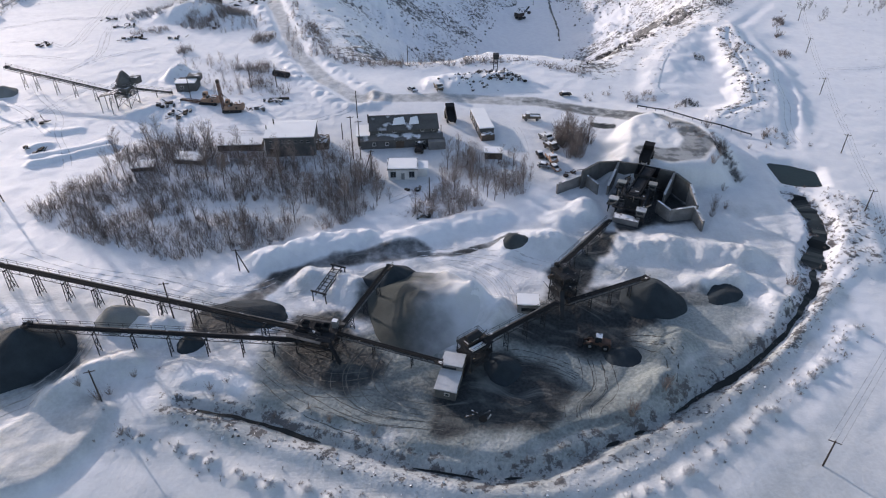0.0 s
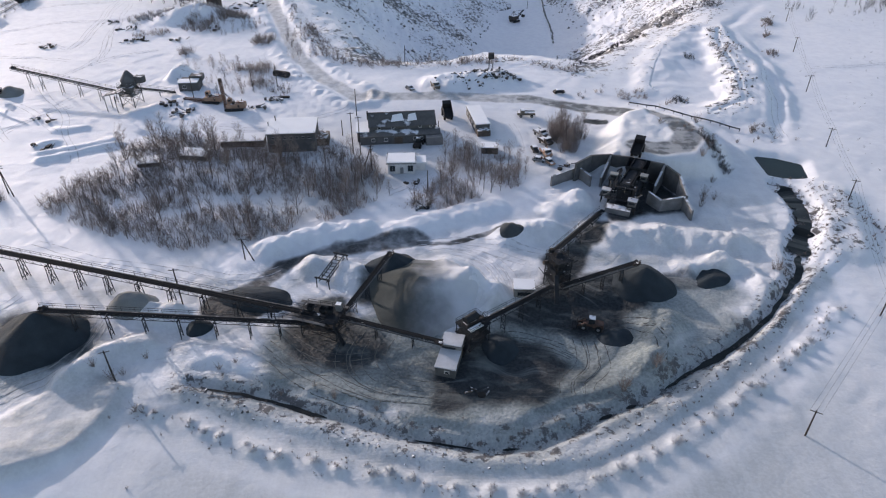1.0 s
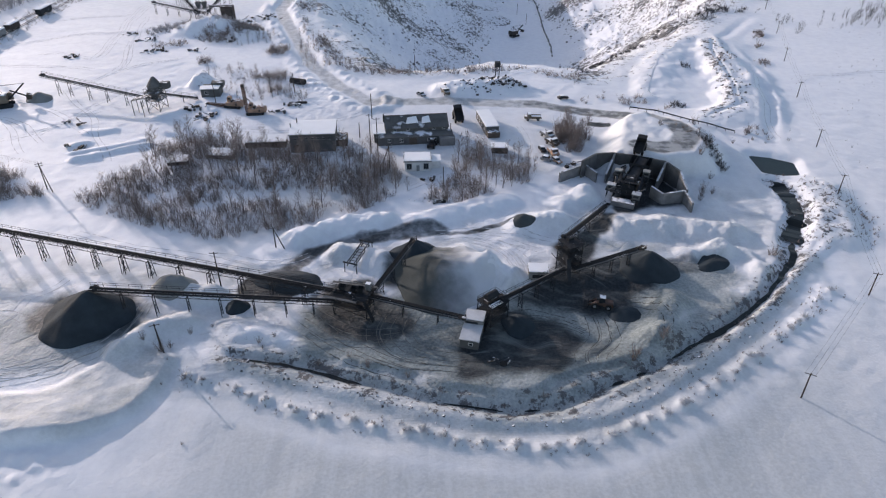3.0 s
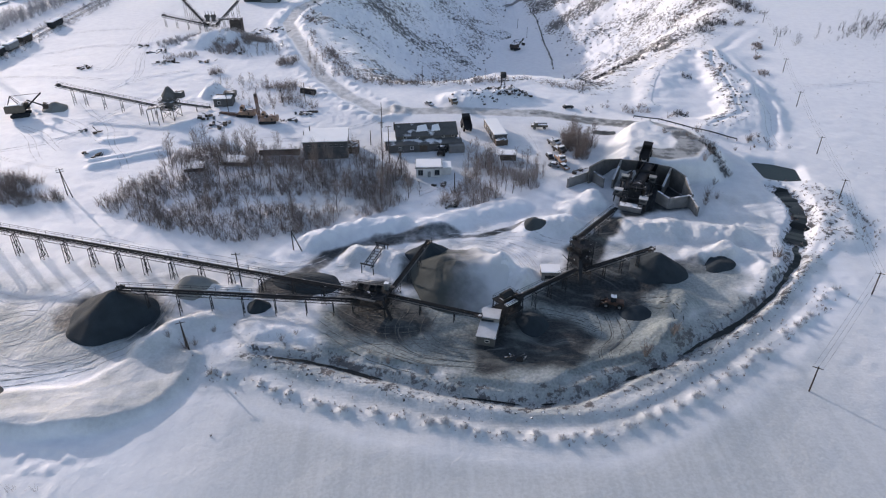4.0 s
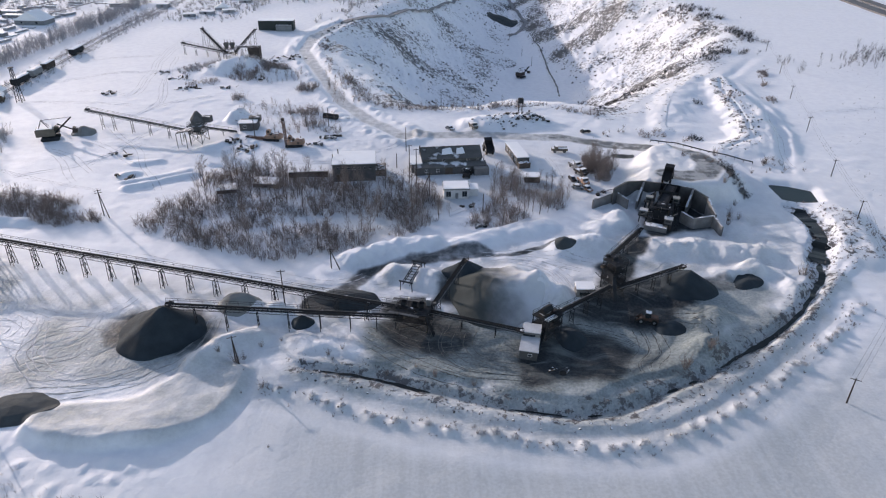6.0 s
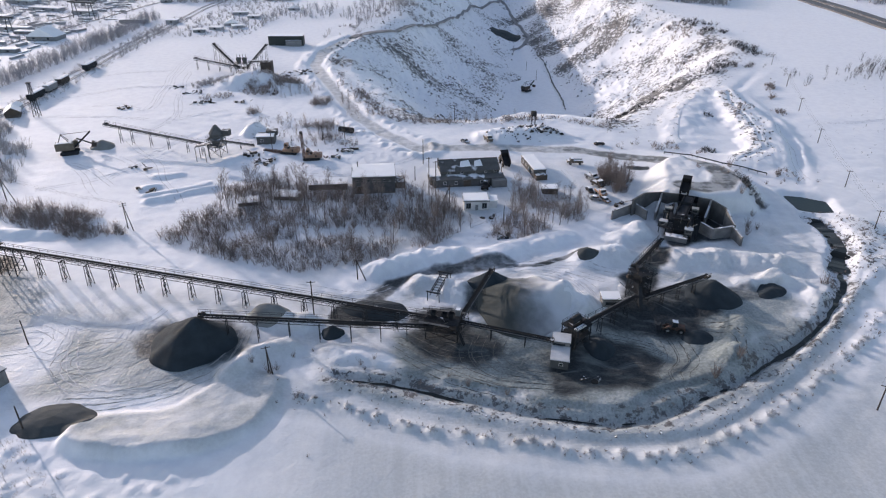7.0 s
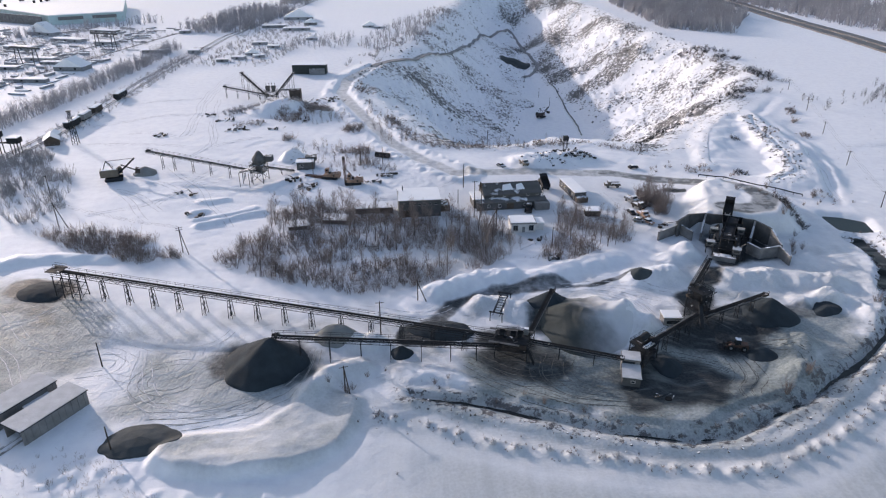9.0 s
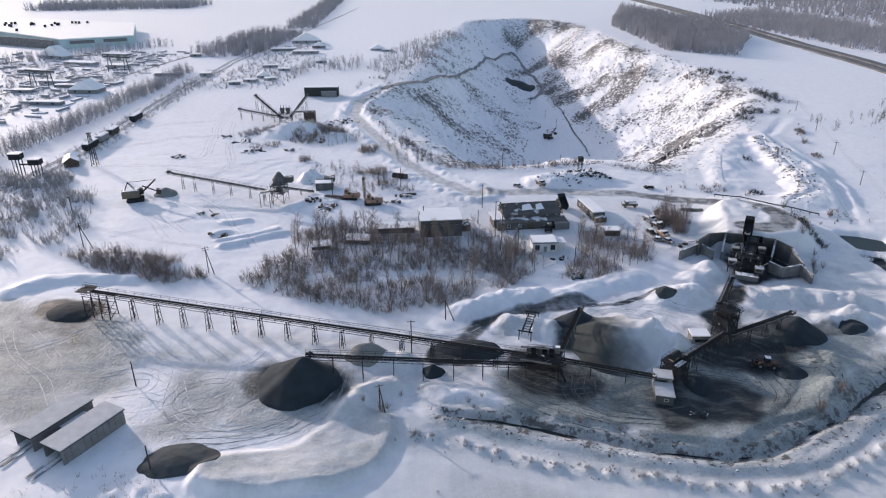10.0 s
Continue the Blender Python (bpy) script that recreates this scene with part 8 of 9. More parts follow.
for x, y, s, j in ((-62, 82, 1.2, 2), (-60.8, 83.6, 1.0, 0), (-58, 88, 0.9, 0), (-54, 90, 0.9, 3), (-43, 85, 0.8, 2), (-40, 86, 0.7, 0), (-20, 77.5, 0.9, 2), (-24, 80, 0.8, 0), (-8, 73, 0.7, 3), (33.5, 79.5, 1.5, 2), (34.5, 80.5, 1.2, 0), (40.5, 84.3, 1.4, 2),
                   (41.5, 85.5, 1.2, 0), (79, 117.5, 1.5, 2), (80, 116, 1.3, 0), (77.8, 117.6, 1.2, 0), (-50.7, 58.7, 0.7, 3), (-12, 75, 0.8, 2), (14, 70, 0.7, 0), (22, 72, 0.8, 3), (76, 166, 1.4, 2), (78, 160, 1.3, 0), (73, 152, 1.3, 2), (70, 146, 1.2, 0),
                   (71.5, 149, 1.2, 2), (80, 172, 1.2, 0), (82, 190, 1.4, 2), (95, 186, 1.0, 0), (-46, 82, 0.6, 3), (-30, 79, 0.7, 0), (-66, 84, 0.8, 2)):
    copy_thing(SHRUBS[j], pose(x, y, ground_at(x, y), 0, 0, grow.uniform(0, 360)) @ Matrix.Scale(s, 4))


def strip(pts, wide, n, seed):
    """Chance places within a strip along a line."""
    rng = random.Random(seed)
    out = []
    lens = [math.hypot(b[0] - a[0], b[1] - a[1]) for a, b in zip(pts, pts[1:])]
    for _ in range(n):
        k = rng.uniform(0, sum(lens))
        for (a, b), ln in zip(zip(pts, pts[1:]), lens):
            if k <= ln:
                f = k / ln
                out.append((a[0] + (b[0] - a[0]) * f + rng.gauss(0, wide / 2), a[1] + (b[1] - a[1]) * f + rng.gauss(0, wide / 2)))
                break
            k -= ln
    return out


def brush_strip(pts, wide, n, smin, smax, label, thick=0.03, stems=7, seed=1, mat=None):
    rng = random.Random(seed)
    scatter("brush", shrub_kinds(stems + 3, 0.8, thick / (smin + smax) * 1.7, seed * 10), [(x, y, rng.uniform(smin, smax)) for x, y in strip(pts, wide, n * (2 if pts[0][1] > 200 else 1), seed) if y < 160 or float(fbm(np.array([x]), np.array([y]), 16, 70)[0]) > 0.05], mat or TWIG, label, "brush", seed)


brush_strip([(99, 165), (101, 153), (100, 142), (96, 133), (90, 124)], 7, 120, 0.4, 1.2, "dead reeds and scrub along the open water", 0.03, 6, 11)
brush_strip(STREAM[6:], 4.0, 200, 0.3, 0.8, "dead grass and scrub along the stream", 0.025, 5, 12)
brush_strip(LEVEE, 2.0, 150, 0.2, 0.6, "dry grass along the bank", 0.025, 5, 13)
brush_strip(BANK, 3.0, 240, 0.3, 0.9, "dry weeds between the bank shrubs", 0.025, 5, 14)
brush_strip([(104, 158), (110, 146), (114, 136), (108, 124)], 5, 90, 0.4, 1.1, "weeds at the edge of the field", 0.03, 6, 15)
brush_strip([(-48, 268), (-30, 258), (-6, 257), (18, 262), (36, 262), (56, 247)], 4.5, 170, 0.8, 2.6, "scrub along the pit's southern rim", 0.04, 7, 16)
brush_strip([(-86, 400), (-68, 330), (-50, 272)], 5, 130, 0.8, 2.6, "scrub along the pit's western rim", 0.05, 7, 17)
brush_strip([(60, 262), (78, 300), (92, 308), (124, 345), (134, 340)], 9, 220, 0.6, 2.4, "dark scrub on the pit's eastern slope", 0.05, 7, 18, SCRUB)
brush_strip([(132, 322), (160, 372), (186, 405), (196, 470), (188, 540)], 14, 420, 1.5, 4.5, "scrub and saplings along the eastern rim", 0.05, 8, 19, SCRUB)
brush_strip([(-74, 450), (-60, 520), (-45, 575), (-20, 700), (-10, 800)], 22, 300, 1.5, 5.0, "scrub along the far western rim", 0.09, 8, 20, FROSTED_HAZED)
brush_strip([(170, 345), (160, 318), (150, 292), (141.5, 270)], 2.5, 150, 1.0, 2.6, "scrub along a field track", 0.05, 7, 21)
brush_strip([(-142, 315), (-125, 330), (-105, 325), (-96, 312)], 8, 240, 0.8, 3.0, "scrub over the snow mound", 0.05, 7, 22, FROSTED_HAZED)
brush_strip([(58, 226), (72, 224), (84, 214), (98, 201), (107, 190)], 8, 90, 0.8, 2.8, "scattered scrub below the spoil heap", 0.035, 9, 91)
brush([(84, 216), (89, 217), (90, 221), (86, 223), (83, 220)], 50, 0.8, 2.0, "dark clump of scrub below the spoil heap", SCRUB, None, 12, 0.035, 92)
brush([(102, 262), (106, 262), (107, 267), (103, 268)], 26, 0.8, 2.2, "dark clump of scrub in the spoil hollow", SCRUB, None, 12, 0.035, 93)
brush_strip([(69, 190), (84, 178), (80, 164)], 4, 40, 0.6, 2.0, "scrub below the ramp", 0.035, 7, 23)
brush_strip([(-20, 470), (0, 520), (-10, 600), (10, 690)], 40, 240, 1.0, 3.5, "scrub on the pit's western slope", 0.08, 7, 24, FROSTED_HAZED)
brush_strip([(110, 380), (135, 460), (140, 560), (140, 680)], 40, 320, 0.8, 2.6, "scrub on the pit's eastern slope", 0.08, 7, 25, FROSTED_HAZED)
brush_strip([(120, 258), (124, 275), (130, 296)], 6, 70, 0.4, 1.6, "scrub on the spoil ridge", 0.05, 6, 26)


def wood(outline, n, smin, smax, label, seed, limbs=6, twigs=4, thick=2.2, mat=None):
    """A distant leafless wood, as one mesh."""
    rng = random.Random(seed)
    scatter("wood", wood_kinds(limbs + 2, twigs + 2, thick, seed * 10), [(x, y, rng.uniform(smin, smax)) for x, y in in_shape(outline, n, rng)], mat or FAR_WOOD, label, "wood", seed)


brush([(-112, 66), (-103, 64), (-98, 58), (-92, 54), (-84, 49), (-74, 47), (-84, 45), (-104, 50), (-114, 58)], 150, 0.5, 1.8, "weeds on snow hummocks", None, None, 7, 0.024, 28)
brush([(-140, 62), (-128, 62), (-112, 68), (-108, 60), (-120, 50), (-140, 50)], 120, 0.5, 1.8, "brush and weeds at the edge of the yard", None, None, 7, 0.024, 7)
brush([(-192, 160), (-176, 166), (-170, 186), (-182, 220), (-206, 250), (-250, 250), (-270, 200), (-230, 160)], 1500, 2.0, 5.6, "frosted grey brush beside the yard", FROSTED_HAZED, None, 11, 0.04, 31, -0.05)
wood([(-200, 176), (-182, 190), (-190, 220), (-215, 244), (-250, 235), (-250, 190)], 120, 4, 7.5, "frosted bare trees beside the yard", 31, 9, 6, 1.2, FROSTED_HAZED)
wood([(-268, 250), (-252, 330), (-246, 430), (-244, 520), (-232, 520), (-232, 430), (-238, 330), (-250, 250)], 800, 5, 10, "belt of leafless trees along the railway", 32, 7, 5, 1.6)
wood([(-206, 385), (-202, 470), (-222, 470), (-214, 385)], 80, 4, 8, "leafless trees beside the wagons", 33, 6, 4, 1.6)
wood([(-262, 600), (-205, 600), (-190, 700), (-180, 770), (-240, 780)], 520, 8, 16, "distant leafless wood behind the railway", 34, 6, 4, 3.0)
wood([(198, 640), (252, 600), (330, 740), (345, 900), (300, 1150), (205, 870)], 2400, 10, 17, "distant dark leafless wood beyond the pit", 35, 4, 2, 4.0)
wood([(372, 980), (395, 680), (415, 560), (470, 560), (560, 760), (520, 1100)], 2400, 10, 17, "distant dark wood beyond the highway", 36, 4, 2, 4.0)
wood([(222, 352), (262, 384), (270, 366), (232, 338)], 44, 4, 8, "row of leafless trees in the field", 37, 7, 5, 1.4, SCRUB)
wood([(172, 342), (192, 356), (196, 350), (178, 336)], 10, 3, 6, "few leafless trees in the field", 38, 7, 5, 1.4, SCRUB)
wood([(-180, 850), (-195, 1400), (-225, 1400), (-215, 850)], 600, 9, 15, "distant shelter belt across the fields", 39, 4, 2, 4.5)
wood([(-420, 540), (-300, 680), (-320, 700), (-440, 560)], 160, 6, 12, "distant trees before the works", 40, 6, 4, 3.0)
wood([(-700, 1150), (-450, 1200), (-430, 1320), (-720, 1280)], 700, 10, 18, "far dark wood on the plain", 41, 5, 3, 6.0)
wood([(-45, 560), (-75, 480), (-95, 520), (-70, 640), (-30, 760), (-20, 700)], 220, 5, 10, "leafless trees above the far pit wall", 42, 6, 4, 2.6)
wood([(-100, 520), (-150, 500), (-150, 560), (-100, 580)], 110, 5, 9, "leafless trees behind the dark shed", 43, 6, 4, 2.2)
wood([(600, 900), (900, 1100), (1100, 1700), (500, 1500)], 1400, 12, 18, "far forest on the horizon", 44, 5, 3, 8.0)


# broken rock lying about
def rocks(places, smin, smax, label, seed):
    rng = random.Random(seed)
    b = Build()
    for x, y in places:
        s = rng.uniform(smin, smax)
        m = Matrix.Translation((x, y, ground_at(x, y) + s * 0.1)) @ pose(0, 0, 0, rng.uniform(0, 360), rng.uniform(0, 360), rng.uniform(0, 360))
        p = [m @ Vector((dx * s * rng.uniform(0.6, 1), dy * s * rng.uniform(0.5, 0.9), dz * s * rng.uniform(0.35, 0.7))) for dx, dy, dz in ((-1, -1, -1), (1, -1, -1), (1, 1, -1), (-1, 1, -1), (-0.7, -0.7, 1), (0.8, -0.6, 1), (0.6, 0.8, 1), (-0.8, 0.6, 1))]
        b.add(p, [(3, 2, 1, 0), (4, 5, 6, 7), (0, 1, 5, 4), (1, 2, 6, 5), (2, 3, 7, 6), (3, 0, 4, 7)])
    stuff("rubble", b, ROCK, label, "rocks")


rr = random.Random(5)
slope = [(x, y) for x, y in in_shape(PIT, 4200, rr) if y > 330 and float(inside(np.array([x]), np.array([y]), PIT)[0]) < 100 and float(fbm(np.array([x]), np.array([y]), 26, 47)[0]) > 0.12]
rocks(slope, 0.25, 1.0, "broken rock scattered over the pit slopes", 61)
rocks(strip(SPOIL[:4], 5, 40, 62), 0.2, 0.6, "broken rock on the spoil ridge", 62)
rocks(strip(SPOIL[3:], 5, 60, 63), 0.2, 0.6, "broken rock ledges on the spoil ridge", 63)
rocks(strip(LEVEE, 2.0, 120, 64), 0.1, 0.35, "stones on the river bank", 64)
rocks(strip([(4, 236), (24, 240)], 8, 90, 65), 0.2, 0.7, "stones on the mound", 65)

wood([(-168, 165), (-150, 153), (-128, 146), (-119, 149), (-128, 156), (-150, 163)], 60, 2.4, 4.4, "small bare trees of the hedge by the yard", 45, 12, 9, 1.1, TWIG)
for i, (x, y, r, n, h) in enumerate(((-106, 269, 3.5, 26, 4.4), (-77.5, 284, 6, 60, 5.0), (-70, 250, 5, 40, 4.6), (-77, 249, 3, 20, 4.0), (-126, 296, 5, 40, 3.0), (-134, 293, 4, 26, 2.6), (-112, 306, 9, 110, 4.2), (-98, 318, 8, 90, 4.6), (-66, 232, 5, 30, 4.0), (-58, 226, 4, 22, 3.4))):
    brush([(x + r * math.cos(a * 1.047), y + r * math.sin(a * 1.047)) for a in range(6)], n, h * 0.45, h, "clump of leafless brush in the upper yard", None, None, 11, 0.024, 80 + i)
wood([(-100, 240), (-72, 226), (-64, 232), (-70, 250), (-92, 262)], 26, 3, 6, "bare trees among the sheds of the yard", 46, 14, 10, 1.0, TWIG)
wood([(-82, 222), (-62, 222), (-56, 238), (-70, 250), (-82, 240)], 26, 3, 6.5, "bare trees behind the drill rigs", 47, 14, 10, 1.0, TWIG)
wood([(-112, 300), (-86, 290), (-80, 306), (-100, 322)], 46, 3, 6, "bare saplings on the white mound", 48, 12, 9, 1.2, TWIG)
wood([(-50, 262), (-30, 254), (-6, 254), (18, 258), (18, 264), (-6, 259), (-28, 261), (-48, 272)], 60, 2.4, 5.6, "bare saplings along the pit's southern rim", 49, 12, 9, 1.1, TWIG)
wood([(-62, 262), (-50, 256), (-40, 262), (-56, 300), (-70, 330), (-76, 326)], 60, 2.4, 6.0, "bare saplings along the pit's western rim", 50, 12, 9, 1.1, TWIG)
brush([(112, 190), (150, 260), (200, 330), (300, 430), (330, 300), (170, 110), (112, 120)], 320, 0.4, 1.2, "weeds scattered over the snowy field", SCRUB, None, 8, 0.03, 29)
wood([(176, 318), (200, 345), (222, 366), (262, 392), (268, 350), (225, 330)], 34, 3.5, 8, "leafless trees standing in the snowy field", 51, 9, 7, 1.3, SCRUB)
brush_strip([(62, 276), (83.6, 309.4), (100, 330), (121.7, 355.3)], 3.5, 130, 0.6, 2.0, "dark scrub along a ledge of the pit wall", 0.05, 8, 52, SCRUB)
rocks(strip([(62, 276), (83.6, 309.4), (100, 330), (121.7, 355.3)], 3, 110, 66), 0.3, 1.2, "dark ledge of broken rock in the pit wall", 66)
brush_strip([(150, 430), (174.8, 454.5), (178, 520), (162.7, 562.6)], 12, 160, 1.0, 3.5, "scrub along the upper pit wall", 0.06, 8, 53, TWIG)
# the first of each kind take their own places
for i, ob in enumerate(TREES + SHRUBS):
    x, y = ((-88, 140), (-70, 131), (-36, 150), (4, 150), (40, 190), (-55, 74.5), (20, 72.5), (75, 150), (-42, 83.5))[i]
    ob.matrix_basis = pose(x, y, ground_at(x, y), 0, 0, 40 * i)

# ---- water ----
def water_ribbon(pts, half, lift, name, label, mat=None):
    """Water along a line, a little above the bed."""
    b = Build()
    line = []
    for a, c in zip(pts, pts[1:]):
        n = max(1, round(math.hypot(c[0] - a[0], c[1] - a[1]) / 1.0))
        line += [(a[0] + (c[0] - a[0]) * i / n, a[1] + (c[1] - a[1]) * i / n) for i in range(n)]
    line.append(pts[-1])
    left, right = [], []
    for i, (x, y) in enumerate(line):
        u, v = line[max(i - 1, 0)], line[min(i + 1, len(line) - 1)]
        d = Vector((v[0] - u[0], v[1] - u[1], 0)).normalized()
        s = Vector((-d.y, d.x, 0))
        z = ground_at(x, y) + lift
        end = min(1.0, 0.25 + min(i, len(line) - 1 - i) * 0.4)
        for edge, e, seed in ((left, 1, 81), (right, -1, 83)):
            w = half * end * (0.72 + 0.9 * float(fbm(np.array([x]), np.array([y]), 3.4, seed)[0]))
            edge.append(Vector((x, y, z)) + s * e * w)
    n = len(left)
    b.add(left + right, [(i, i + 1, n + i + 1, n + i) for i in range(n - 1)])
    stuff(name, b, mat or WATER, label, "water", "structure")


water_ribbon(STREAM[:6], 4.2, 0.28, "river", "dark open river water between snowy banks")
water_ribbon(STREAM[5:13], 1.0, 0.12, "stream", "narrow black stream under a snowy bank")
water_ribbon(STREAM[13:14] + [(33.5, 76.2)], 1.0, 0.14, "stream", "small black pool of the stream")
water_ribbon([(30.5, 74.9), (28, 73.6)], 0.8, 0.14, "stream", "small black pool of the stream")
water_ribbon([(6, 67.1), (-5, 69.0)], 0.4, 0.10, "stream", "thin black reach of the stream")
water_ribbon([(13, 67.4), (10, 67.2)], 0.4, 0.10, "stream", "thin black reach of the stream")
water_ribbon([(-21, 73.9), (-31.5, 77.8), (-40.5, 80), (-45, 81.2)], 0.5, 0.12, "stream", "thin black stream between snowy banks")
water_ribbon([(88, 650), (89, 594), (87, 550), (85, 489), (82, 462)], 0.8, 0.35, "stream", "thin dark creek on the pit floor")


# ---- railway and wagons ----
def track(pts, label):
    b = Build()
    for a, c in zip(pts, pts[1:]):
        d = Vector((c[0] - a[0], c[1] - a[1], 0)).normalized()
        s = Vector((-d.y, d.x, 0)) * 0.76
        n = max(1, round(math.hypot(c[0] - a[0], c[1] - a[1]) / 12))
        for i in range(n):
            u = Vector((a[0] + (c[0] - a[0]) * i / n, a[1] + (c[1] - a[1]) * i / n, 0))
            v = Vector((a[0] + (c[0] - a[0]) * (i + 1) / n, a[1] + (c[1] - a[1]) * (i + 1) / n, 0))
            u.z, v.z = ground_at(u.x, u.y) + 0.25, ground_at(v.x, v.y) + 0.25
            for e in (-1, 1):
                b.beam(u + s * e, v + s * e, 0.14, 0.2)
    stuff("railway_track", b, STEEL_RUST, label, "railway", "structure")


track([(-219, 225), (-214, 280), (-214, 400), (-210, 570), (-182, 850), (-150, 1200)], "rusty railway track in snow")
track([(-224, 225), (-219.5, 280), (-219.5, 400), (-215.5, 570), (-188, 850)], "second rusty railway track in snow")
track([(-300, 330), (-292, 430), (-262, 600), (-225, 800)], "rusty siding in snow")
track([(-340, 400), (-318, 480), (-285, 620)], "rusty siding beside the sheds")


def wagon(x, y, turn, length, mat, label):
    o = (x, y, ground_at(x, y))
    root = thing("freight_wagon", o, label, "wagon", "freight wagons on the siding")
    m = Matrix.Translation(o) @ pose(0, 0, 0, 0, 0, turn)
    b = Build(o)
    b.box(m @ pose(0, 0, 1.1), 3.0, length, 2.6, True)
    part("body", b, mat, root)
    b = Build(o)
    b.prism(m @ pose(0, 0, 3.7), [(-1.6, 0), (1.6, 0), (1.0, 0.4), (-1.0, 0.4)], length + 0.2)
    part("roof_snow", b, SNOW, root)
    for k in (-1, 1):
        b = Build(o)
        b.box(m @ pose(0, k * length * 0.32, 0.2), 2.2, 2.4, 0.9, True)
        part("bogie", b, STEEL, root)


for y, ln, mt in ((290, 12, STEEL), (304, 9, GREYPAINT), (317, 9, STEEL_RUST), (349, 12, STEEL)):
    wagon(-213.8, y, 0, ln, mt, "dark freight wagon under snow on the siding")


# ---- village, works and highway in the distance ----
def far_house(x, y, sx, sy, h, turn, mat, label, group, gable=True):
    o = (x, y, ground_at(x, y))
    root = thing("far_building", o, label, "building", group)
    m = Matrix.Translation(o) @ pose(0, 0, 0, 0, 0, turn)
    b = Build(o)
    h = h * 0.6
    b.box(m @ pose(0, 0, -0.5), sx, sy, h + 0.5, True)
    part("wall", b, mat, root)
    b = Build(o)
    if gable:
        b.prism(m @ pose(0, 0, h), [(-sx / 2 - 0.4, 0), (sx / 2 + 0.4, 0), (0, sx * 0.28)], sy + 0.8)
    else:
        b.box(m @ pose(0, 0, h), sx + 0.5, sy + 0.5, 0.4, True)
    part("roof", b, SNOW, root, "snow-covered roof")
    for k in range(max(1, int(sx / 9))):
        b = Build(o)
        b.box(m @ pose(-sx / 2 + (k + 0.5) * sx / max(1, int(sx / 9)), -sy / 2 - 0.03, h * 0.55), 1.4, 0.1, 1.3)
        part("window", b, GLASS, root)


fr = random.Random(33)
# wall grey lifted so that it carries the haze of distance
HAZED_WALL = material("hazed_grey_wall", (0.36, 0.36, 0.375), 0.9, vary=0.35, size=6)
walls = (HAZED_WALL, CONCRETE, HAZED_WALL, HAZED_WALL, GREYPAINT)
for x, y, sx, sy, h, t in ((-278, 432, 20, 12, 4.5, -6), (-296, 452, 26, 5, 3, -8), (-316, 466, 22, 6, 4, -10), (-322, 434, 14, 6, 3.5, -8), (-246, 498, 18, 6, 4, 4), (-256, 604, 9, 8, 4, 10), (-216, 497, 8, 7, 4, 0), (-185, 459, 8, 5, 3, 10),
                           (-176, 470, 9, 6, 3, -10), (-170, 488, 10, 6, 3, 8), (-163, 478, 8, 6, 3, 20), (-174, 536, 12, 6, 3.5, 5), (-160, 520, 9, 6, 3, 0), (-157, 619, 24, 8, 4, 2), (-182, 640, 22, 8, 4, 4), (-150, 660, 12, 8, 4, 0), (-168, 700, 30, 8, 5, 4),
                           (-360, 520, 24, 8, 4, -20), (-340, 560, 30, 8, 4, -18), (-300, 540, 16, 10, 5, -12), (-330, 610, 26, 8, 4, -16), (-380, 600, 30, 10, 5, -22), (-285, 392, 20, 5, 3.5, -6), (-330, 380, 24, 6, 4, -10), (-360, 420, 26, 6, 4, -14), (-300, 350, 14, 7, 4, -8),
                           (-420, 480, 26, 8, 4, -24), (-90, 640, 14, 5, 3, 4), (-80, 632, 10, 5, 3, -6), (-135, 560, 9, 5, 3, 0), (-215, 272, 5, 7, 3, 4)):
    far_house(x, y, sx, sy, h, t, walls[fr.randrange(5)], "low distant building under snow", "distant buildings by the railway", fr.random() < 0.35)


def works():
    """The long teal works hall on the plain."""
    o = (-400, 760, ground_at(-400, 760))
    root = thing("works_hall", o, "vast distant works hall, teal end walls, white roof", "factory")
    g = o[2]
    b = Build(o)
    pts = [(-405, 662), (-345, 694), (-395, 830), (-560, 905), (-640, 800), (-520, 752)]
    k = len(pts)
    b.add([(x, y, g - 1) for x, y in pts] + [(x, y, g + 9) for x, y in pts], [(i, (i + 1) % k, k + (i + 1) % k, k + i) for i in range(k)])
    part("wall", b, TEAL, root, "teal metal cladding")
    b = Build(o)
    b.add([(x, y, g + 9) for x, y in pts] + [(x, y, g + 9.8) for x, y in pts], [tuple(range(k, 2 * k))] + [(i, (i + 1) % k, k + (i + 1) % k, k + i) for i in range(k)])
    part("roof", b, SNOW, root, "flat white roof")
    b = Build(o)
    b.beam((-640, 792, g + 4), (-412, 662, g + 4), 1.2, 9)
    part("side_wing", b, CONCRETE, root)
    for i in range(22):
        x, y = -430 - fr.uniform(0, 120), 740 + fr.uniform(0, 90)
        b = Build(o)
        b.box(Matrix.Translation((x, y, g + 9.8)), 2.0, 2.0, 2.6, True)
        part("roof_vent", b, STEEL, root)
    for i in range(2):
        u, v = Vector((-405, 662, 0)).lerp(Vector((-345, 694, 0)), 0.12 + 0.45 * i), Vector((-405, 662, 0)).lerp(Vector((-345, 694, 0)), 0.45 + 0.45 * i)
        b = Build(o)
        b.beam((u.x + 0.4, u.y - 0.8, g + 6), (v.x + 0.4, v.y - 0.8, g + 6), 0.4, 3)
        part("window_band", b, SHEET, root)


works()


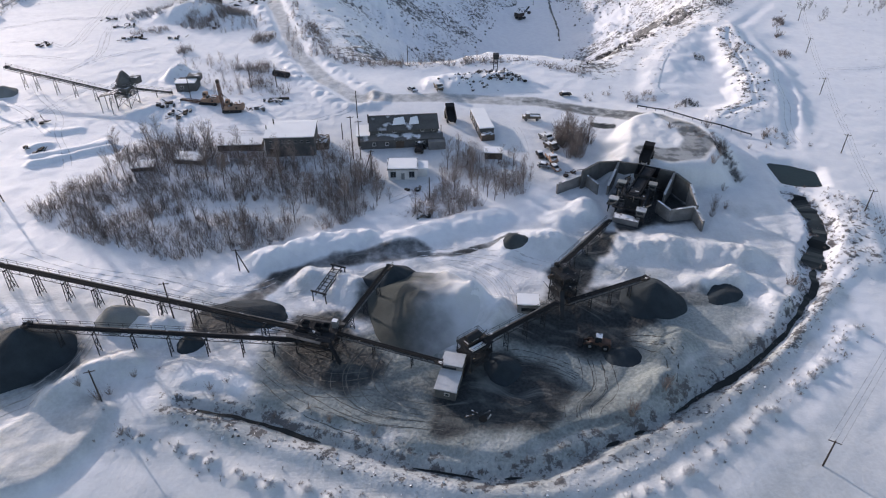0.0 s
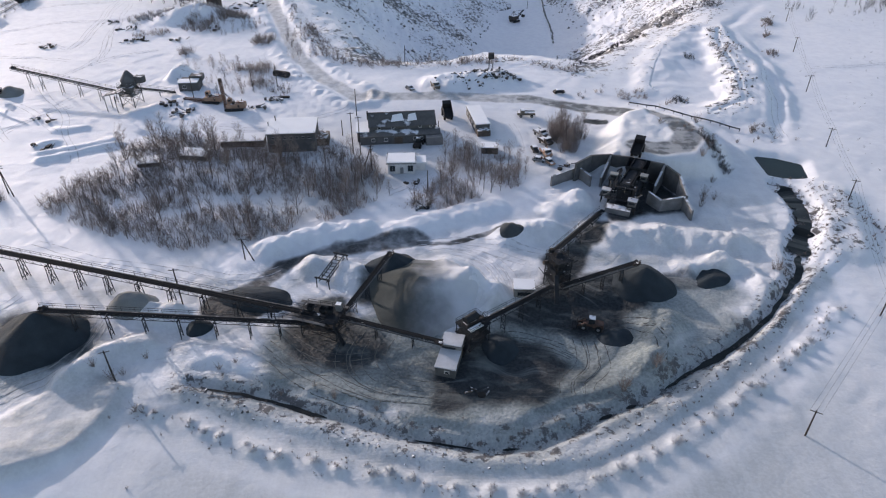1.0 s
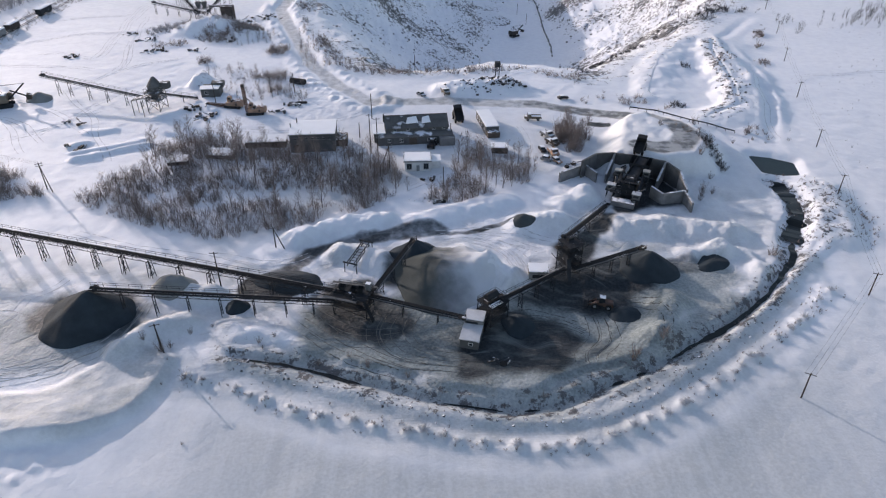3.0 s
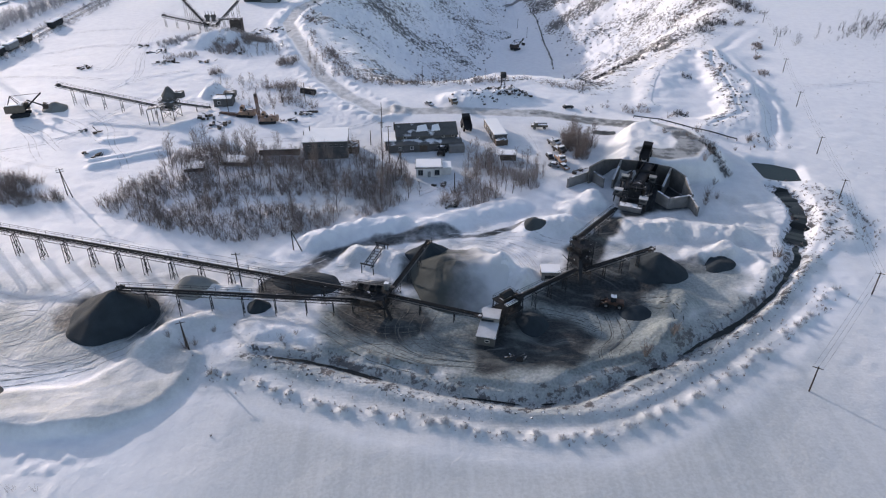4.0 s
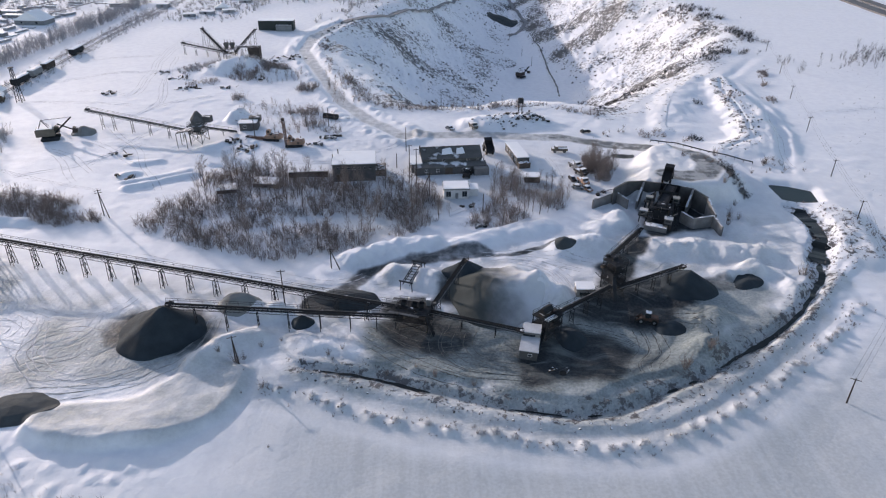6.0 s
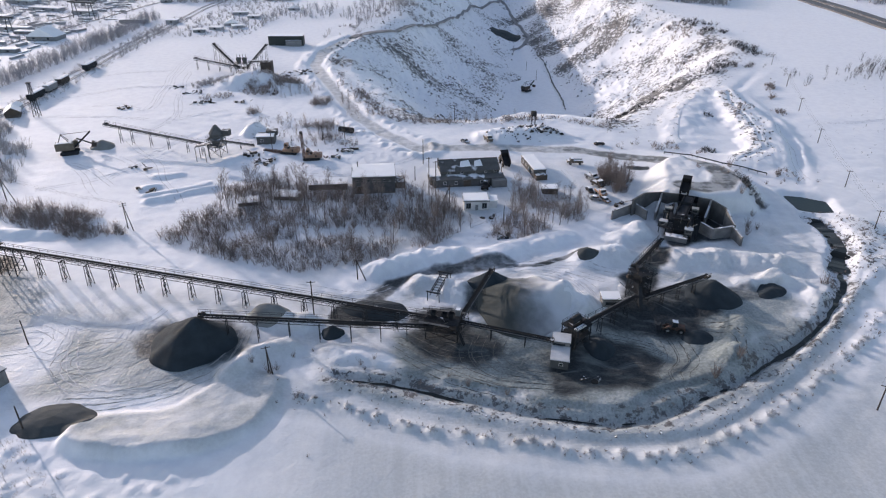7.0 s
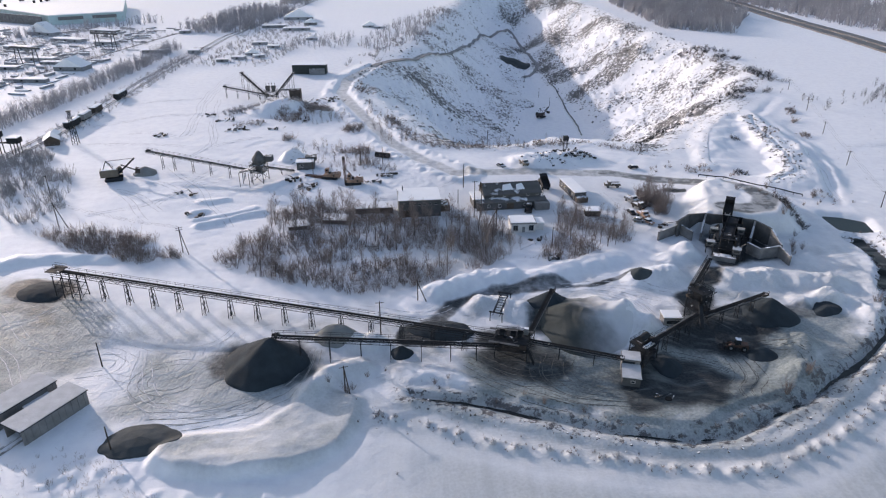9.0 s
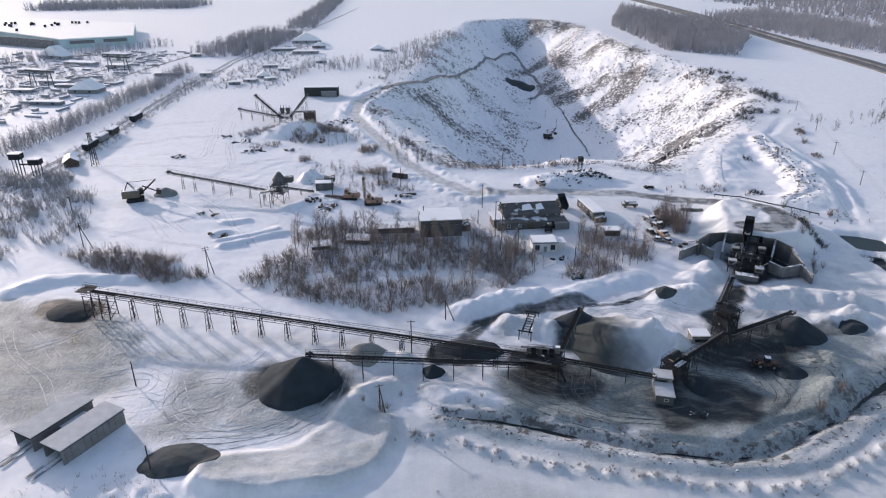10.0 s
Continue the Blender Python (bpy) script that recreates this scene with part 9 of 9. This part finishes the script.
def portal_crane(x, y, turn):
    o = (x, y, ground_at(x, y))
    root = thing("portal_crane", o, "distant portal crane over the timber yard", "crane", "portal cranes in the yard")
    m = Matrix.Translation(o) @ pose(0, 0, 0, 0, 0, turn)
    # pale steel here puts the haze of distance into the colour
    for sx in (-8, 8):
        for sy in (-2.5, 2.5):
            b = Build(o)
            b.beam(m @ Vector((sx, sy, -0.5)), m @ Vector((sx, sy * 0.5, 11)), 0.45)
            part("leg", b, DUSTED_STEEL, root)
    b = Build(o)
    b.beam(m @ Vector((-13, 0, 11.6)), m @ Vector((13, 0, 11.6)), 1.2, 1.2)
    part("bridge", b, DUSTED_STEEL, root)
    b = Build(o)
    b.box(m @ pose(2, 0, 10), 2.2, 2.2, 2.0)
    part("trolley", b, GREYPAINT, root)


portal_crane(-318, 452, -20)
portal_crane(-292, 520, -20)


def road_strip(pts, wide, mat, name, label, lift=0.15):
    b = Build()
    left, right = [], []
    for i, (x, y) in enumerate(pts):
        u, v = pts[max(i - 1, 0)], pts[min(i + 1, len(pts) - 1)]
        d = Vector((v[0] - u[0], v[1] - u[1], 0)).normalized()
        s = Vector((-d.y, d.x, 0)) * wide / 2
        left.append(Vector((x, y, ground_at(x, y) + lift)) + s)
        right.append(Vector((x, y, ground_at(x, y) + lift)) - s)
    n = len(left)
    low = [p - Vector((0, 0, lift + 0.5)) for p in left + right]
    b.add(left + right + low, [(i, i + 1, n + i + 1, n + i) for i in range(n - 1)] + [(i, 2 * n + i, 2 * n + i + 1, i + 1) for i in range(n - 1)] + [(n + i, n + i + 1, 3 * n + i + 1, 3 * n + i) for i in range(n - 1)])
    stuff(name, b, mat, label, "road", "structure")


def finer(pts, step):
    out = []
    for a, c in zip(pts, pts[1:]):
        n = max(1, round(math.hypot(c[0] - a[0], c[1] - a[1]) / step))
        out += [(a[0] + (c[0] - a[0]) * i / n, a[1] + (c[1] - a[1]) * i / n) for i in range(n)]
    return out + [pts[-1]]


ASPHALT = material("wet_asphalt", (0.13, 0.13, 0.135), 0.6, vary=0.3, size=20, grain=2)
HIGHWAY = [(336, 300), (339, 420), (341, 517), (346, 578), (350, 684), (364, 857), (378, 1140), (400, 1700)]
road_strip(finer(HIGHWAY, 25), 11, ASPHALT, "highway", "dark cleared highway across the snowy plain", 1.2)
road_strip(finer([(x + 15, y) for x, y in HIGHWAY], 25), 9, ASPHALT, "highway", "second carriageway of the highway", 1.2)

PACKED = material("packed_dirty_snow", (0.30, 0.30, 0.31), 0.9, vary=0.3, size=8, grain=0.6)
road_strip(finer(TRAIL_DOWN[:6], 7), 5.0, PACKED, "haul_road", "dirty haul road down the pit wall", 0.6)
road_strip(finer(TRAIL_DOWN[5:], 7), 4.0, PACKED, "haul_road", "dirty haul road on the pit floor", 0.6)


# stacks coloured pale, with distant haze painted in
FAR_TIMBER = material("hazed_timber", (0.36, 0.36, 0.37), 0.9, vary=0.3, size=4)


def timber_stacks():
    """Rows of stacked goods under snow between the distant sheds."""
    rng = random.Random(9)
    b, w = Build(), Build()
    for i in range(260):
        x, y = rng.uniform(-430, -268), rng.uniform(340, 640)
        t = -14 + rng.uniform(-6, 6)
        sx, sy, h = rng.uniform(3, 11), rng.uniform(1.2, 2.6), rng.uniform(0.6, 1.8)
        m = Matrix.Translation((x, y, ground_at(x, y) - 0.2)) @ pose(0, 0, 0, 0, 0, t + 90 * (rng.random() < 0.3))
        b.box(m, sx, sy, h, True)
        w.box(m @ pose(0, 0, h), sx * 0.96, sy * 0.94, 0.22, True)
    stuff("timber_stack", b, FAR_TIMBER, "rows of stacked timber in the distant yard", "timber")
    stuff("stack_snow", w, SNOW, "snow lying on the distant timber stacks", "snow")


timber_stacks()
